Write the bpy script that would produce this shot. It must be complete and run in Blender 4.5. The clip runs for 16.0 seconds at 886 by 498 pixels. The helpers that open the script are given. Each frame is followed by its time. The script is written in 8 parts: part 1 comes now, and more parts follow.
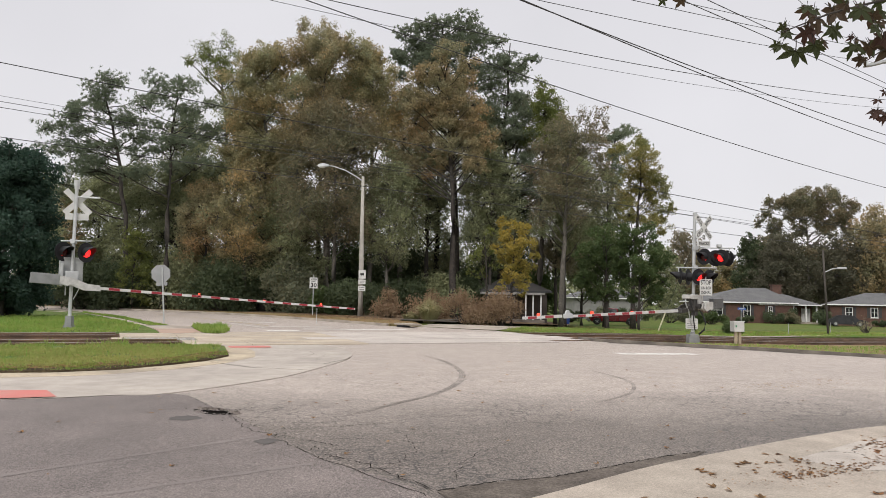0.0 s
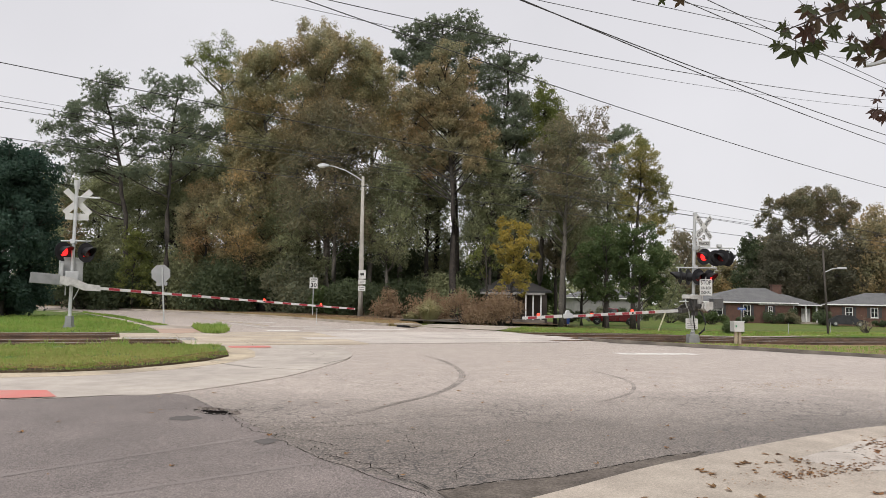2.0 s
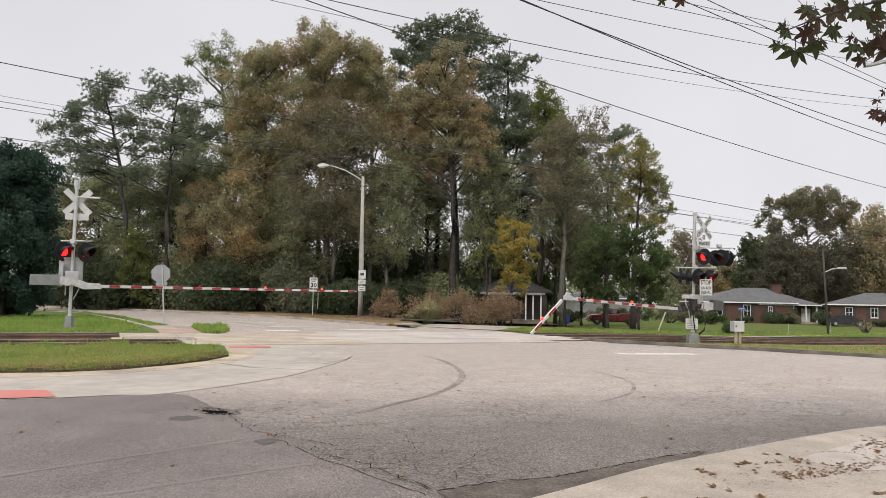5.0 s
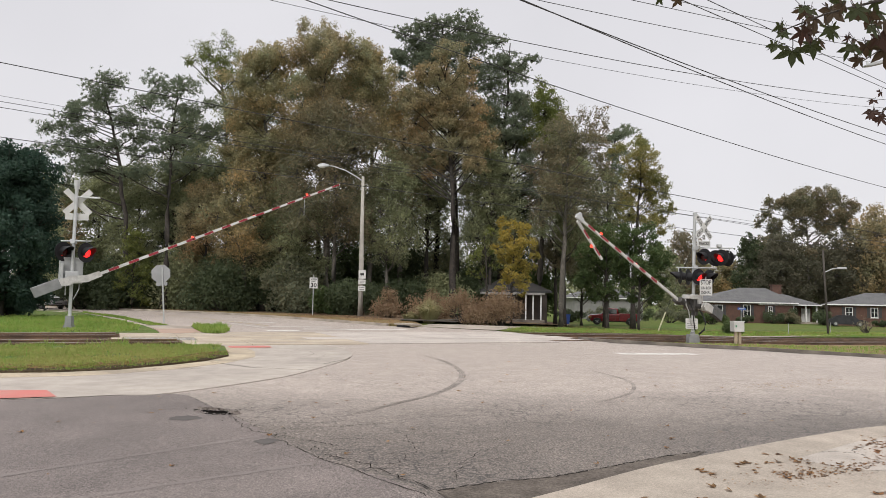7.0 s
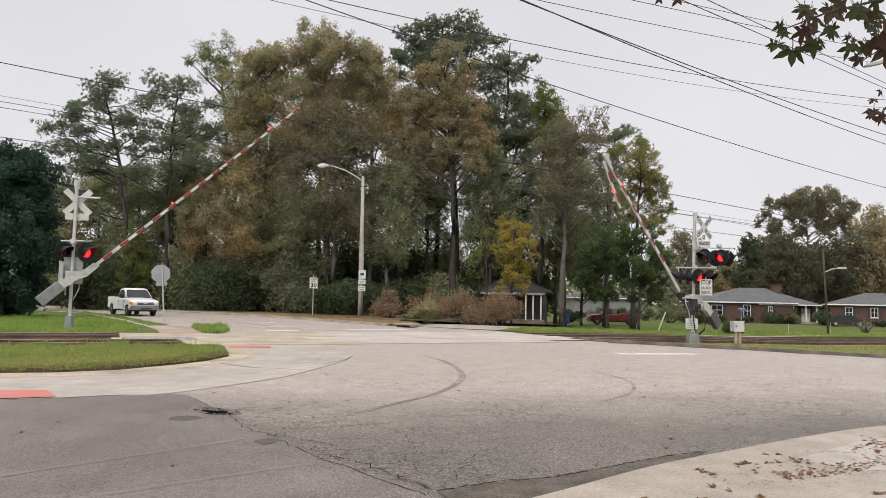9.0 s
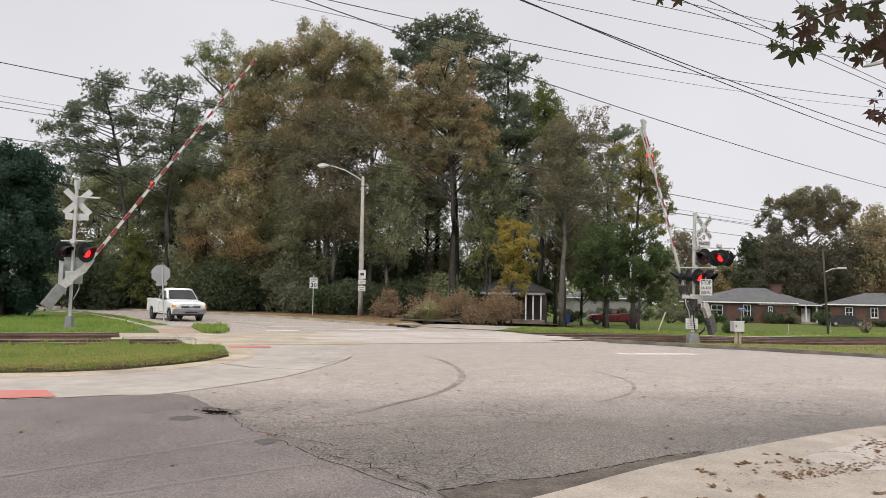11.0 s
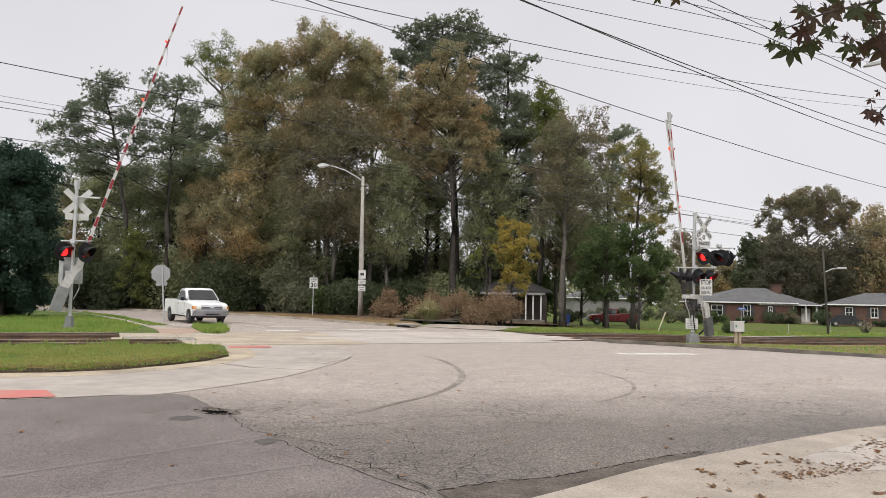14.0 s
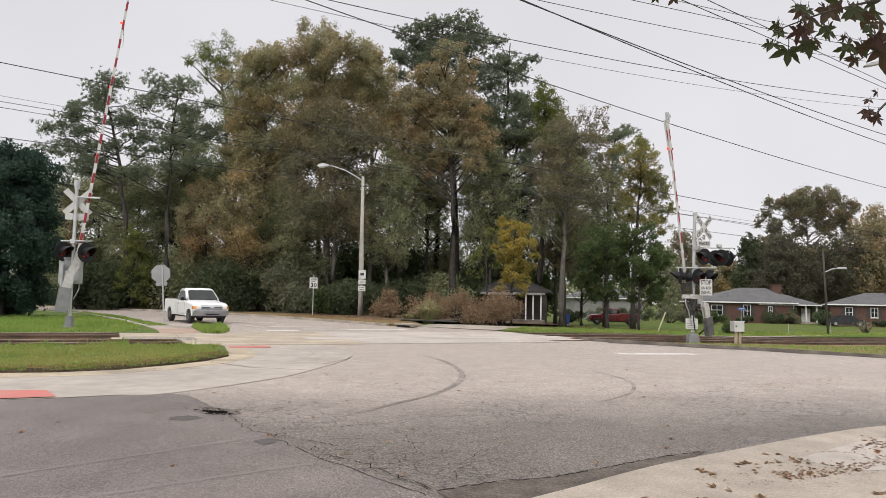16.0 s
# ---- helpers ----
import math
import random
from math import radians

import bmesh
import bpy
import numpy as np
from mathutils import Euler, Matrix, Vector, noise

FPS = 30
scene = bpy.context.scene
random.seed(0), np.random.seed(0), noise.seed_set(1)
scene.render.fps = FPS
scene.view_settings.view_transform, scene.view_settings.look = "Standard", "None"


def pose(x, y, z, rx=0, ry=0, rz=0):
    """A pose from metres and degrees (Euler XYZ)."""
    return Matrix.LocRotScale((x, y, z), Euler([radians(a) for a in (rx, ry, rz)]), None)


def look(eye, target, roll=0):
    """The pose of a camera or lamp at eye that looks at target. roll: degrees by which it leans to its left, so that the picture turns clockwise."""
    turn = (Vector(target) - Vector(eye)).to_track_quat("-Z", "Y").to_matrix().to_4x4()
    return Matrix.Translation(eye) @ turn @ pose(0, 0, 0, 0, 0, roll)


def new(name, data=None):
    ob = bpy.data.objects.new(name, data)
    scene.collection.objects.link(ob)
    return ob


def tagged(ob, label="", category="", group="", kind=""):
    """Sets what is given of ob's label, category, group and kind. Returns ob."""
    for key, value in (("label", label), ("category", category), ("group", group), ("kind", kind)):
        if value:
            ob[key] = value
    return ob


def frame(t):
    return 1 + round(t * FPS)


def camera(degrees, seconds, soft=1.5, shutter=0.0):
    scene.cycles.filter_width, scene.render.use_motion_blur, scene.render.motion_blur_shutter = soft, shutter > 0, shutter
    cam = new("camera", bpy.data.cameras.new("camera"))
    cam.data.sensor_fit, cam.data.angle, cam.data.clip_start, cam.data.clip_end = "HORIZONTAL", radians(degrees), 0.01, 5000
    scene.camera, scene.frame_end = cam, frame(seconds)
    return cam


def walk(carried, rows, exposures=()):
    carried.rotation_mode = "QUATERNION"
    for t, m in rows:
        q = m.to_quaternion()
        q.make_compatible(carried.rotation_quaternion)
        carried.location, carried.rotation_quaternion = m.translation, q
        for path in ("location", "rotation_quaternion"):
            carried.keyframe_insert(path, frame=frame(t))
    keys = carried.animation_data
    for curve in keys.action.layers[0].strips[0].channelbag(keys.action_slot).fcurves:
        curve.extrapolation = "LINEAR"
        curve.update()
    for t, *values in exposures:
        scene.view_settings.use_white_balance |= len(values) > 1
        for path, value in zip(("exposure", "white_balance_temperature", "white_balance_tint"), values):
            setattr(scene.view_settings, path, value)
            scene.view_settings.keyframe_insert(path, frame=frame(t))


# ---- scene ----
from mathutils.geometry import delaunay_2d_cdt

CAM_H = 1.45
cam = camera(64.2, 16.0, soft=0.8)
CAM_POSE = look((0, 0, CAM_H), (0, 10, CAM_H + 0.712), 1.146)
walk(cam, [(0.0, CAM_POSE), (16.0, CAM_POSE)])

# ---- light: a bright overcast sky, brighter overhead than at the horizon ----
world = bpy.data.worlds.new("overcast_sky")
scene.world = world
world.use_nodes = True
wn, wl = world.node_tree.nodes, world.node_tree.links
wn.clear()
w_out = wn.new("ShaderNodeOutputWorld")
w_bg = wn.new("ShaderNodeBackground")
w_sky = wn.new("ShaderNodeTexSky")
w_sky.sky_type = "NISHITA"
w_sky.sun_disc = False
w_sky.sun_elevation, w_sky.sun_rotation = radians(50), radians(200)
w_coord = wn.new("ShaderNodeTexCoord")
w_sep = wn.new("ShaderNodeSeparateXYZ")
w_ramp = wn.new("ShaderNodeValToRGB")
w_ramp.color_ramp.elements[0].position, w_ramp.color_ramp.elements[0].color = 0.0, (9.3, 9.1, 9.35, 1)
w_ramp.color_ramp.elements[1].position, w_ramp.color_ramp.elements[1].color = 0.95, (26.0, 25.2, 25.0, 1)
w_mid = w_ramp.color_ramp.elements.new(0.42)
w_mid.color = (8.55, 8.4, 8.75, 1)
w_noise = wn.new("ShaderNodeTexNoise")
w_noise.inputs["Scale"].default_value, w_noise.inputs["Detail"].default_value = 2.2, 4
w_var = wn.new("ShaderNodeMapRange")
w_var.inputs["From Min"].default_value, w_var.inputs["From Max"].default_value = 0.3, 0.7
w_var.inputs["To Min"].default_value, w_var.inputs["To Max"].default_value = 0.94, 1.05
w_mul = wn.new("ShaderNodeMixRGB")
w_mul.blend_type = "MULTIPLY"
w_mul.inputs["Fac"].default_value = 1.0
w_mix = wn.new("ShaderNodeMixRGB")
w_mix.inputs["Fac"].default_value = 0.93
wl.new(w_coord.outputs["Generated"], w_sep.inputs[0])
wl.new(w_coord.outputs["Generated"], w_noise.inputs["Vector"])
wl.new(w_sep.outputs["Z"], w_ramp.inputs["Fac"])
wl.new(w_noise.outputs["Fac"], w_var.inputs["Value"])
wl.new(w_ramp.outputs["Color"], w_mul.inputs["Color1"])
wl.new(w_var.outputs["Result"], w_mul.inputs["Color2"])
wl.new(w_sky.outputs["Color"], w_mix.inputs["Color1"])
wl.new(w_mul.outputs["Color"], w_mix.inputs["Color2"])
wl.new(w_mix.outputs["Color"], w_bg.inputs["Color"])
w_bg.inputs["Strength"].default_value = 0.092
wl.new(w_bg.outputs["Background"], w_out.inputs["Surface"])
sun = new("sun", bpy.data.lights.new("sun", "SUN"))
sun.data.energy, sun.data.angle, sun.data.color = 1.5, radians(35), (1.0, 0.97, 0.93)
sun.matrix_world = look((-14, -40, 29), (0, 0, 0))


# ---- materials ----
def mat(name, c1, c2=None, scale=4.0, rough=0.8, metal=0.0, bump=0.0, bump_scale=60.0, island=0.0, tint=None,
        speck=0.0, speck_scale=120.0, rand=0.0, spec=0.5, world_space=False, detail=6.0, contrast=(0.35, 0.65), speck_range=(0.3, 0.7)):
    """A surface with large and fine colour variation and fine relief."""
    m = bpy.data.materials.new(name)
    m.use_nodes = True
    n, l = m.node_tree.nodes, m.node_tree.links
    bsdf = n["Principled BSDF"]
    bsdf.inputs["Roughness"].default_value = rough
    bsdf.inputs["Metallic"].default_value = metal
    bsdf.inputs["Specular IOR Level"].default_value = spec
    c2 = c2 or tuple(v * 0.8 for v in c1)
    if world_space:
        vec = n.new("ShaderNodeNewGeometry").outputs["Position"]
    else:
        vec = n.new("ShaderNodeTexCoord").outputs["Object"]
    big = n.new("ShaderNodeTexNoise")
    big.inputs["Scale"].default_value, big.inputs["Detail"].default_value = scale, detail
    l.new(vec, big.inputs["Vector"])
    rng = n.new("ShaderNodeMapRange")
    rng.inputs["From Min"].default_value, rng.inputs["From Max"].default_value = contrast
    l.new(big.outputs["Fac"], rng.inputs["Value"])
    mix = n.new("ShaderNodeMixRGB")
    mix.inputs["Color1"].default_value, mix.inputs["Color2"].default_value = (*c1, 1), (*c2, 1)
    l.new(rng.outputs["Result"], mix.inputs["Fac"])
    col = mix.outputs["Color"]
    if speck:
        fine = n.new("ShaderNodeTexNoise")
        fine.inputs["Scale"].default_value, fine.inputs["Detail"].default_value = speck_scale, 3
        l.new(vec, fine.inputs["Vector"])
        fr = n.new("ShaderNodeMapRange")
        fr.inputs["From Min"].default_value, fr.inputs["From Max"].default_value = speck_range
        fr.inputs["To Min"].default_value, fr.inputs["To Max"].default_value = 1 - speck, 1 + speck
        l.new(fine.outputs["Fac"], fr.inputs["Value"])
        mul = n.new("ShaderNodeMixRGB")
        mul.blend_type, mul.inputs["Fac"].default_value = "MULTIPLY", 1
        l.new(col, mul.inputs["Color1"])
        l.new(fr.outputs["Result"], mul.inputs["Color2"])
        col = mul.outputs["Color"]
    if island or rand:
        if island:
            src = n.new("ShaderNodeNewGeometry").outputs["Random Per Island"]
        else:
            src = n.new("ShaderNodeObjectInfo").outputs["Random"]
        ir = n.new("ShaderNodeMapRange")
        k = island or rand
        ir.inputs["To Min"].default_value, ir.inputs["To Max"].default_value = 0.0, k
        l.new(src, ir.inputs["Value"])
        mix2 = n.new("ShaderNodeMixRGB")
        t = tint or tuple(v * 0.4 for v in c1)
        mix2.inputs["Color2"].default_value = (*t, 1)
        l.new(col, mix2.inputs["Color1"])
        l.new(ir.outputs["Result"], mix2.inputs["Fac"])
        col = mix2.outputs["Color"]
    l.new(col, bsdf.inputs["Base Color"])
    if bump:
        bn = n.new("ShaderNodeTexNoise")
        bn.inputs["Scale"].default_value, bn.inputs["Detail"].default_value = bump_scale, 4
        l.new(vec, bn.inputs["Vector"])
        b = n.new("ShaderNodeBump")
        b.inputs["Strength"].default_value, b.inputs["Distance"].default_value = bump, 0.02
        l.new(bn.outputs["Fac"], b.inputs["Height"])
        l.new(b.outputs["Normal"], bsdf.inputs["Normal"])
    return m


def leaf_mat(name, c1, c2, tint, island=0.85):
    """Leaves: colour differs from leaf to leaf and from clump to clump, and light shines through a little."""
    m = mat(name, c1, c2, scale=0.24, rough=0.6, island=island, tint=tint, spec=0.25, detail=3.0)
    n, l = m.node_tree.nodes, m.node_tree.links
    bsdf = n["Principled BSDF"]
    tr = n.new("ShaderNodeBsdfTranslucent")
    src = bsdf.inputs["Base Color"].links[0].from_socket
    l.new(src, tr.inputs["Color"])
    mx = n.new("ShaderNodeMixShader")
    mx.inputs["Fac"].default_value = 0.48
    l.new(bsdf.outputs["BSDF"], mx.inputs[1])
    l.new(tr.outputs["BSDF"], mx.inputs[2])
    l.new(mx.outputs["Shader"], n["Material Output"].inputs["Surface"])
    return m


def glow(name, colour, strength):
    m = bpy.data.materials.new(name)
    m.use_nodes = True
    b = m.node_tree.nodes["Principled BSDF"]
    b.inputs["Base Color"].default_value = (*colour, 1)
    b.inputs["Emission Color"].default_value = (*colour, 1)
    b.inputs["Emission Strength"].default_value = strength
    return m


ASPHALT = mat("old_asphalt", (0.152, 0.129, 0.111), (0.112, 0.095, 0.083), 0.28, 0.65, bump=0.7, bump_scale=70, speck=0.5, speck_scale=48, speck_range=(0.36, 0.64), world_space=True, spec=0.45)
PAVE_NEAR = mat("near_pavement_concrete", (0.34, 0.295, 0.247), (0.275, 0.24, 0.20), 0.7, 0.9, bump=0.2, bump_scale=60, speck=0.13, speck_scale=50, world_space=True, spec=0.25)
SANDY = mat("sandy_concrete", (0.44, 0.37, 0.27), (0.27, 0.23, 0.18), 1.1, 0.9, bump=0.3, bump_scale=40, speck=0.2, speck_scale=24, world_space=True, spec=0.25)
ASPHALT_NEW = mat("newer_asphalt", (0.186, 0.158, 0.146), (0.137, 0.117, 0.109), 0.4, 0.65, bump=0.6, bump_scale=140, speck=0.5, speck_scale=105, speck_range=(0.36, 0.64), world_space=True, spec=0.3)
CONCRETE = mat("worn_concrete", (0.38, 0.335, 0.28), (0.23, 0.20, 0.17), 0.8, 0.9, bump=0.3, bump_scale=40, speck=0.2, speck_scale=24, world_space=True, spec=0.25)
CONCRETE_GREY = mat("grey_concrete", (0.38, 0.342, 0.302), (0.305, 0.274, 0.243), 0.5, 0.9, bump=0.25, bump_scale=60, speck=0.12, speck_scale=70, world_space=True, spec=0.25)
KERB = mat("kerb_concrete", (0.20, 0.172, 0.142), (0.085, 0.073, 0.062), 1.6, 0.92, bump=0.4, bump_scale=40, speck=0.2, speck_scale=30, world_space=True)
TACTILE = mat("red_tactile", (0.45, 0.135, 0.115), (0.40, 0.17, 0.14), 2, 0.8, bump=0.2, bump_scale=40, world_space=True)
GRASS = mat("lawn", (0.07, 0.122, 0.03), (0.115, 0.13, 0.045), 0.9, 0.95, bump=1.0, bump_scale=25, speck=0.45, speck_scale=18, world_space=True, spec=0.1)
LAWN = mat("far_lawn", (0.066, 0.112, 0.022), (0.105, 0.11, 0.034), 0.25, 0.95, bump=1.0, bump_scale=20, speck=0.5, speck_scale=9, world_space=True, spec=0.1)
GRASS_DRY = mat("leaf_strewn_verge", (0.165, 0.14, 0.065), (0.215, 0.14, 0.08), 0.9, 0.95, bump=1.0, bump_scale=20, speck=0.5, speck_scale=14, world_space=True, spec=0.1)
VERGE_BLADE = leaf_mat("verge_grass_blade", (0.155, 0.285, 0.05), (0.31, 0.335, 0.095), (0.40, 0.34, 0.14), 0.7)
BLADE = leaf_mat("grass_blade", (0.115, 0.30, 0.04), (0.235, 0.355, 0.07), (0.37, 0.36, 0.12), 0.7)
FOREST_FLOOR = mat("leaf_litter", (0.10, 0.07, 0.045), (0.16, 0.11, 0.07), 1.5, 0.95, bump=1.0, bump_scale=15, speck=0.5, speck_scale=9, world_space=True, spec=0.1)
BALLAST = mat("ballast", (0.17, 0.14, 0.115), (0.11, 0.09, 0.075), 2.0, 0.95, bump=1.0, bump_scale=22, speck=0.6, speck_scale=20, world_space=True)
RUST = mat("rusty_rail", (0.18, 0.112, 0.07), (0.095, 0.062, 0.042), 2.0, 0.75, 0.2, bump=0.3, bump_scale=30)
RAIL_TOP = mat("polished_rail", (0.32, 0.30, 0.28), (0.25, 0.22, 0.2), 3.0, 0.35, 0.9)
PAINT_LINE = mat("worn_road_paint", (0.62, 0.60, 0.565), (0.30, 0.275, 0.25), 3.5, 0.85, bump=0.3, bump_scale=70, speck=0.25, speck_scale=30, world_space=True, contrast=(0.42, 0.72))
ALU = mat("aluminium_mast", (0.52, 0.53, 0.53), (0.42, 0.43, 0.43), 3.0, 0.5, 0.35, bump=0.08, bump_scale=50)
GREY_BOX = mat("grey_painted_steel", (0.40, 0.41, 0.41), (0.31, 0.32, 0.32), 2.5, 0.55, 0.1, bump=0.08, bump_scale=40)
WEIGHT = mat("galvanised_plate", (0.27, 0.275, 0.275), (0.20, 0.205, 0.205), 3.0, 0.6, 0.3, bump=0.2, bump_scale=30)
WEIGHT_DARK = mat("dull_steel_plate", (0.13, 0.13, 0.13), (0.09, 0.09, 0.092), 3.0, 0.6, 0.3, bump=0.2, bump_scale=30)
WHITE_PAINT = mat("white_enamel", (0.58, 0.58, 0.56), (0.47, 0.47, 0.45), 3.0, 0.45)
DARK_STEEL = mat("dark_greasy_steel", (0.09, 0.085, 0.08), (0.05, 0.048, 0.045), 6.0, 0.5, 0.4, bump=0.2, bump_scale=30)
CAST = mat("pale_cast_aluminium", (0.56, 0.55, 0.53), (0.44, 0.43, 0.41), 4.0, 0.5, 0.2, bump=0.1, bump_scale=25, speck=0.1, speck_scale=12)
SIGN_BACK = mat("sign_back_aluminium", (0.31, 0.31, 0.32), (0.27, 0.27, 0.275), 2.0, 0.6, 0.2)
RED_PAINT = mat("red_reflective", (0.29, 0.022, 0.032), (0.23, 0.018, 0.028), 6.0, 0.45)
BLACK = mat("black_enamel", (0.010, 0.010, 0.012), (0.016, 0.016, 0.018), 5.0, 0.6, spec=0.3)
RUBBER = mat("rubber", (0.018, 0.018, 0.018), (0.03, 0.03, 0.03), 8.0, 0.85, bump=0.2)
SIGN_INK = mat("sign_black", (0.015, 0.015, 0.015), (0.025, 0.025, 0.025), 5.0, 0.6)
FADED_INK = mat("faded_sign_ink", (0.16, 0.16, 0.16), (0.22, 0.22, 0.22), 5.0, 0.7)
LAMP_ON = glow("lit_red_lens", (1.0, 0.02, 0.02), 2.2)
ARM_LAMP = glow("lit_arm_lamp", (1.0, 0.06, 0.03), 1.6)
LAMP_OFF = mat("dark_red_lens", (0.06, 0.006, 0.006), (0.05, 0.005, 0.005), 5.0, 0.2)
BARK_DARK = mat("dark_bark", (0.055, 0.046, 0.039), (0.034, 0.029, 0.025), 3.0, 0.95, bump=0.8, bump_scale=14, speck=0.4, speck_scale=10)
BARK_GREY = mat("grey_bark", (0.14, 0.126, 0.108), (0.085, 0.077, 0.066), 2.5, 0.95, bump=0.8, bump_scale=14, speck=0.35, speck_scale=10)
WOOD_POLE = mat("weathered_pole", (0.085, 0.074, 0.063), (0.055, 0.049, 0.043), 2.0, 0.9, bump=0.4, bump_scale=20)
CONC_POLE = mat("concrete_pole", (0.40, 0.38, 0.34), (0.32, 0.30, 0.27), 1.5, 0.85, bump=0.2, bump_scale=40)
WIRE = mat("dark_cable", (0.03, 0.03, 0.032), (0.045, 0.045, 0.045), 3.0, 0.6)
BRICK = mat("red_brick_wall", (0.115, 0.06, 0.044), (0.085, 0.047, 0.036), 2.0, 0.9, bump=0.5, bump_scale=12, speck=0.25, speck_scale=9)
ROOF = mat("grey_shingles", (0.105, 0.105, 0.105), (0.08, 0.08, 0.083), 1.2, 0.9, bump=0.5, bump_scale=9, speck=0.25, speck_scale=7)
TRIM = mat("white_trim", (0.78, 0.78, 0.76), (0.68, 0.68, 0.66), 2.0, 0.5)
DARK_TRIM = mat("dark_shutter", (0.03, 0.03, 0.033), (0.04, 0.04, 0.04), 3.0, 0.6)
GLASS = mat("dark_window_glass", (0.010, 0.013, 0.013), (0.02, 0.024, 0.024), 1.0, 0.06, spec=0.22)
TRUCK_WHITE = mat("white_car_paint", (0.80, 0.805, 0.81), (0.76, 0.765, 0.77), 1.0, 0.22, spec=0.6)
TRUCK_RED = mat("red_car_paint", (0.15, 0.006, 0.011), (0.12, 0.005, 0.009), 1.0, 0.2, spec=0.6)
SILVER = mat("silver_bumper", (0.27, 0.27, 0.28), (0.22, 0.22, 0.23), 3.0, 0.35, 0.25)
CHROME = mat("dull_chrome", (0.52, 0.53, 0.54), (0.42, 0.43, 0.44), 3.0, 0.25, 0.9)
ALLOY = mat("dull_alloy", (0.30, 0.30, 0.31), (0.22, 0.22, 0.23), 5.0, 0.45, 0.6)
AMBER = mat("amber_lens", (0.62, 0.25, 0.05), (0.52, 0.20, 0.04), 4.0, 0.2)
CLEAR_LENS = mat("headlamp_lens", (0.68, 0.66, 0.60), (0.55, 0.55, 0.52), 4.0, 0.12)
FALLEN = leaf_mat("fallen_leaf", (0.34, 0.15, 0.06), (0.46, 0.30, 0.12), (0.06, 0.035, 0.022), 1.0)
TAR = mat("tar_filled_crack", (0.022, 0.02, 0.018), (0.045, 0.04, 0.036), 9.0, 1.0, world_space=True, spec=0.05, bump=0.8, bump_scale=60)


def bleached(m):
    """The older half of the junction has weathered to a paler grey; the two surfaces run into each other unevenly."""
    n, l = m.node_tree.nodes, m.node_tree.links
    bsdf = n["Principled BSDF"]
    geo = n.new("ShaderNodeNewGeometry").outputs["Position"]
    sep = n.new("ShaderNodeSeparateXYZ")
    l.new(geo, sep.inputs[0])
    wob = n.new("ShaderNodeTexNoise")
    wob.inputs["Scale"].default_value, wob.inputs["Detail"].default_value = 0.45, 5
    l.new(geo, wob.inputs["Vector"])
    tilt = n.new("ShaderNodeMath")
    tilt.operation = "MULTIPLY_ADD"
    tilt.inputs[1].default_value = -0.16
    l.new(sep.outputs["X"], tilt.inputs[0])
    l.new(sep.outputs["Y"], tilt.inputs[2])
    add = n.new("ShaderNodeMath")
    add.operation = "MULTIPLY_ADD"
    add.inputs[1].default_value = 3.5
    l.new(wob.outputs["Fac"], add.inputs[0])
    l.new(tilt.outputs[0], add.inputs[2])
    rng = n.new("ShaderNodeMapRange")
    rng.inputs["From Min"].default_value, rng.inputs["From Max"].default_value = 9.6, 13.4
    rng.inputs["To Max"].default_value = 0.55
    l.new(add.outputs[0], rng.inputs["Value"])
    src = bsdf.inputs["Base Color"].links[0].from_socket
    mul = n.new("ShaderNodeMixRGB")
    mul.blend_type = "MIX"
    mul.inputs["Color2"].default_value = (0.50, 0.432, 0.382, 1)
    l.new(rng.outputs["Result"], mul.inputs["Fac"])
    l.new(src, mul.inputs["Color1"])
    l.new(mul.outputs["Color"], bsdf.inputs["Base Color"])


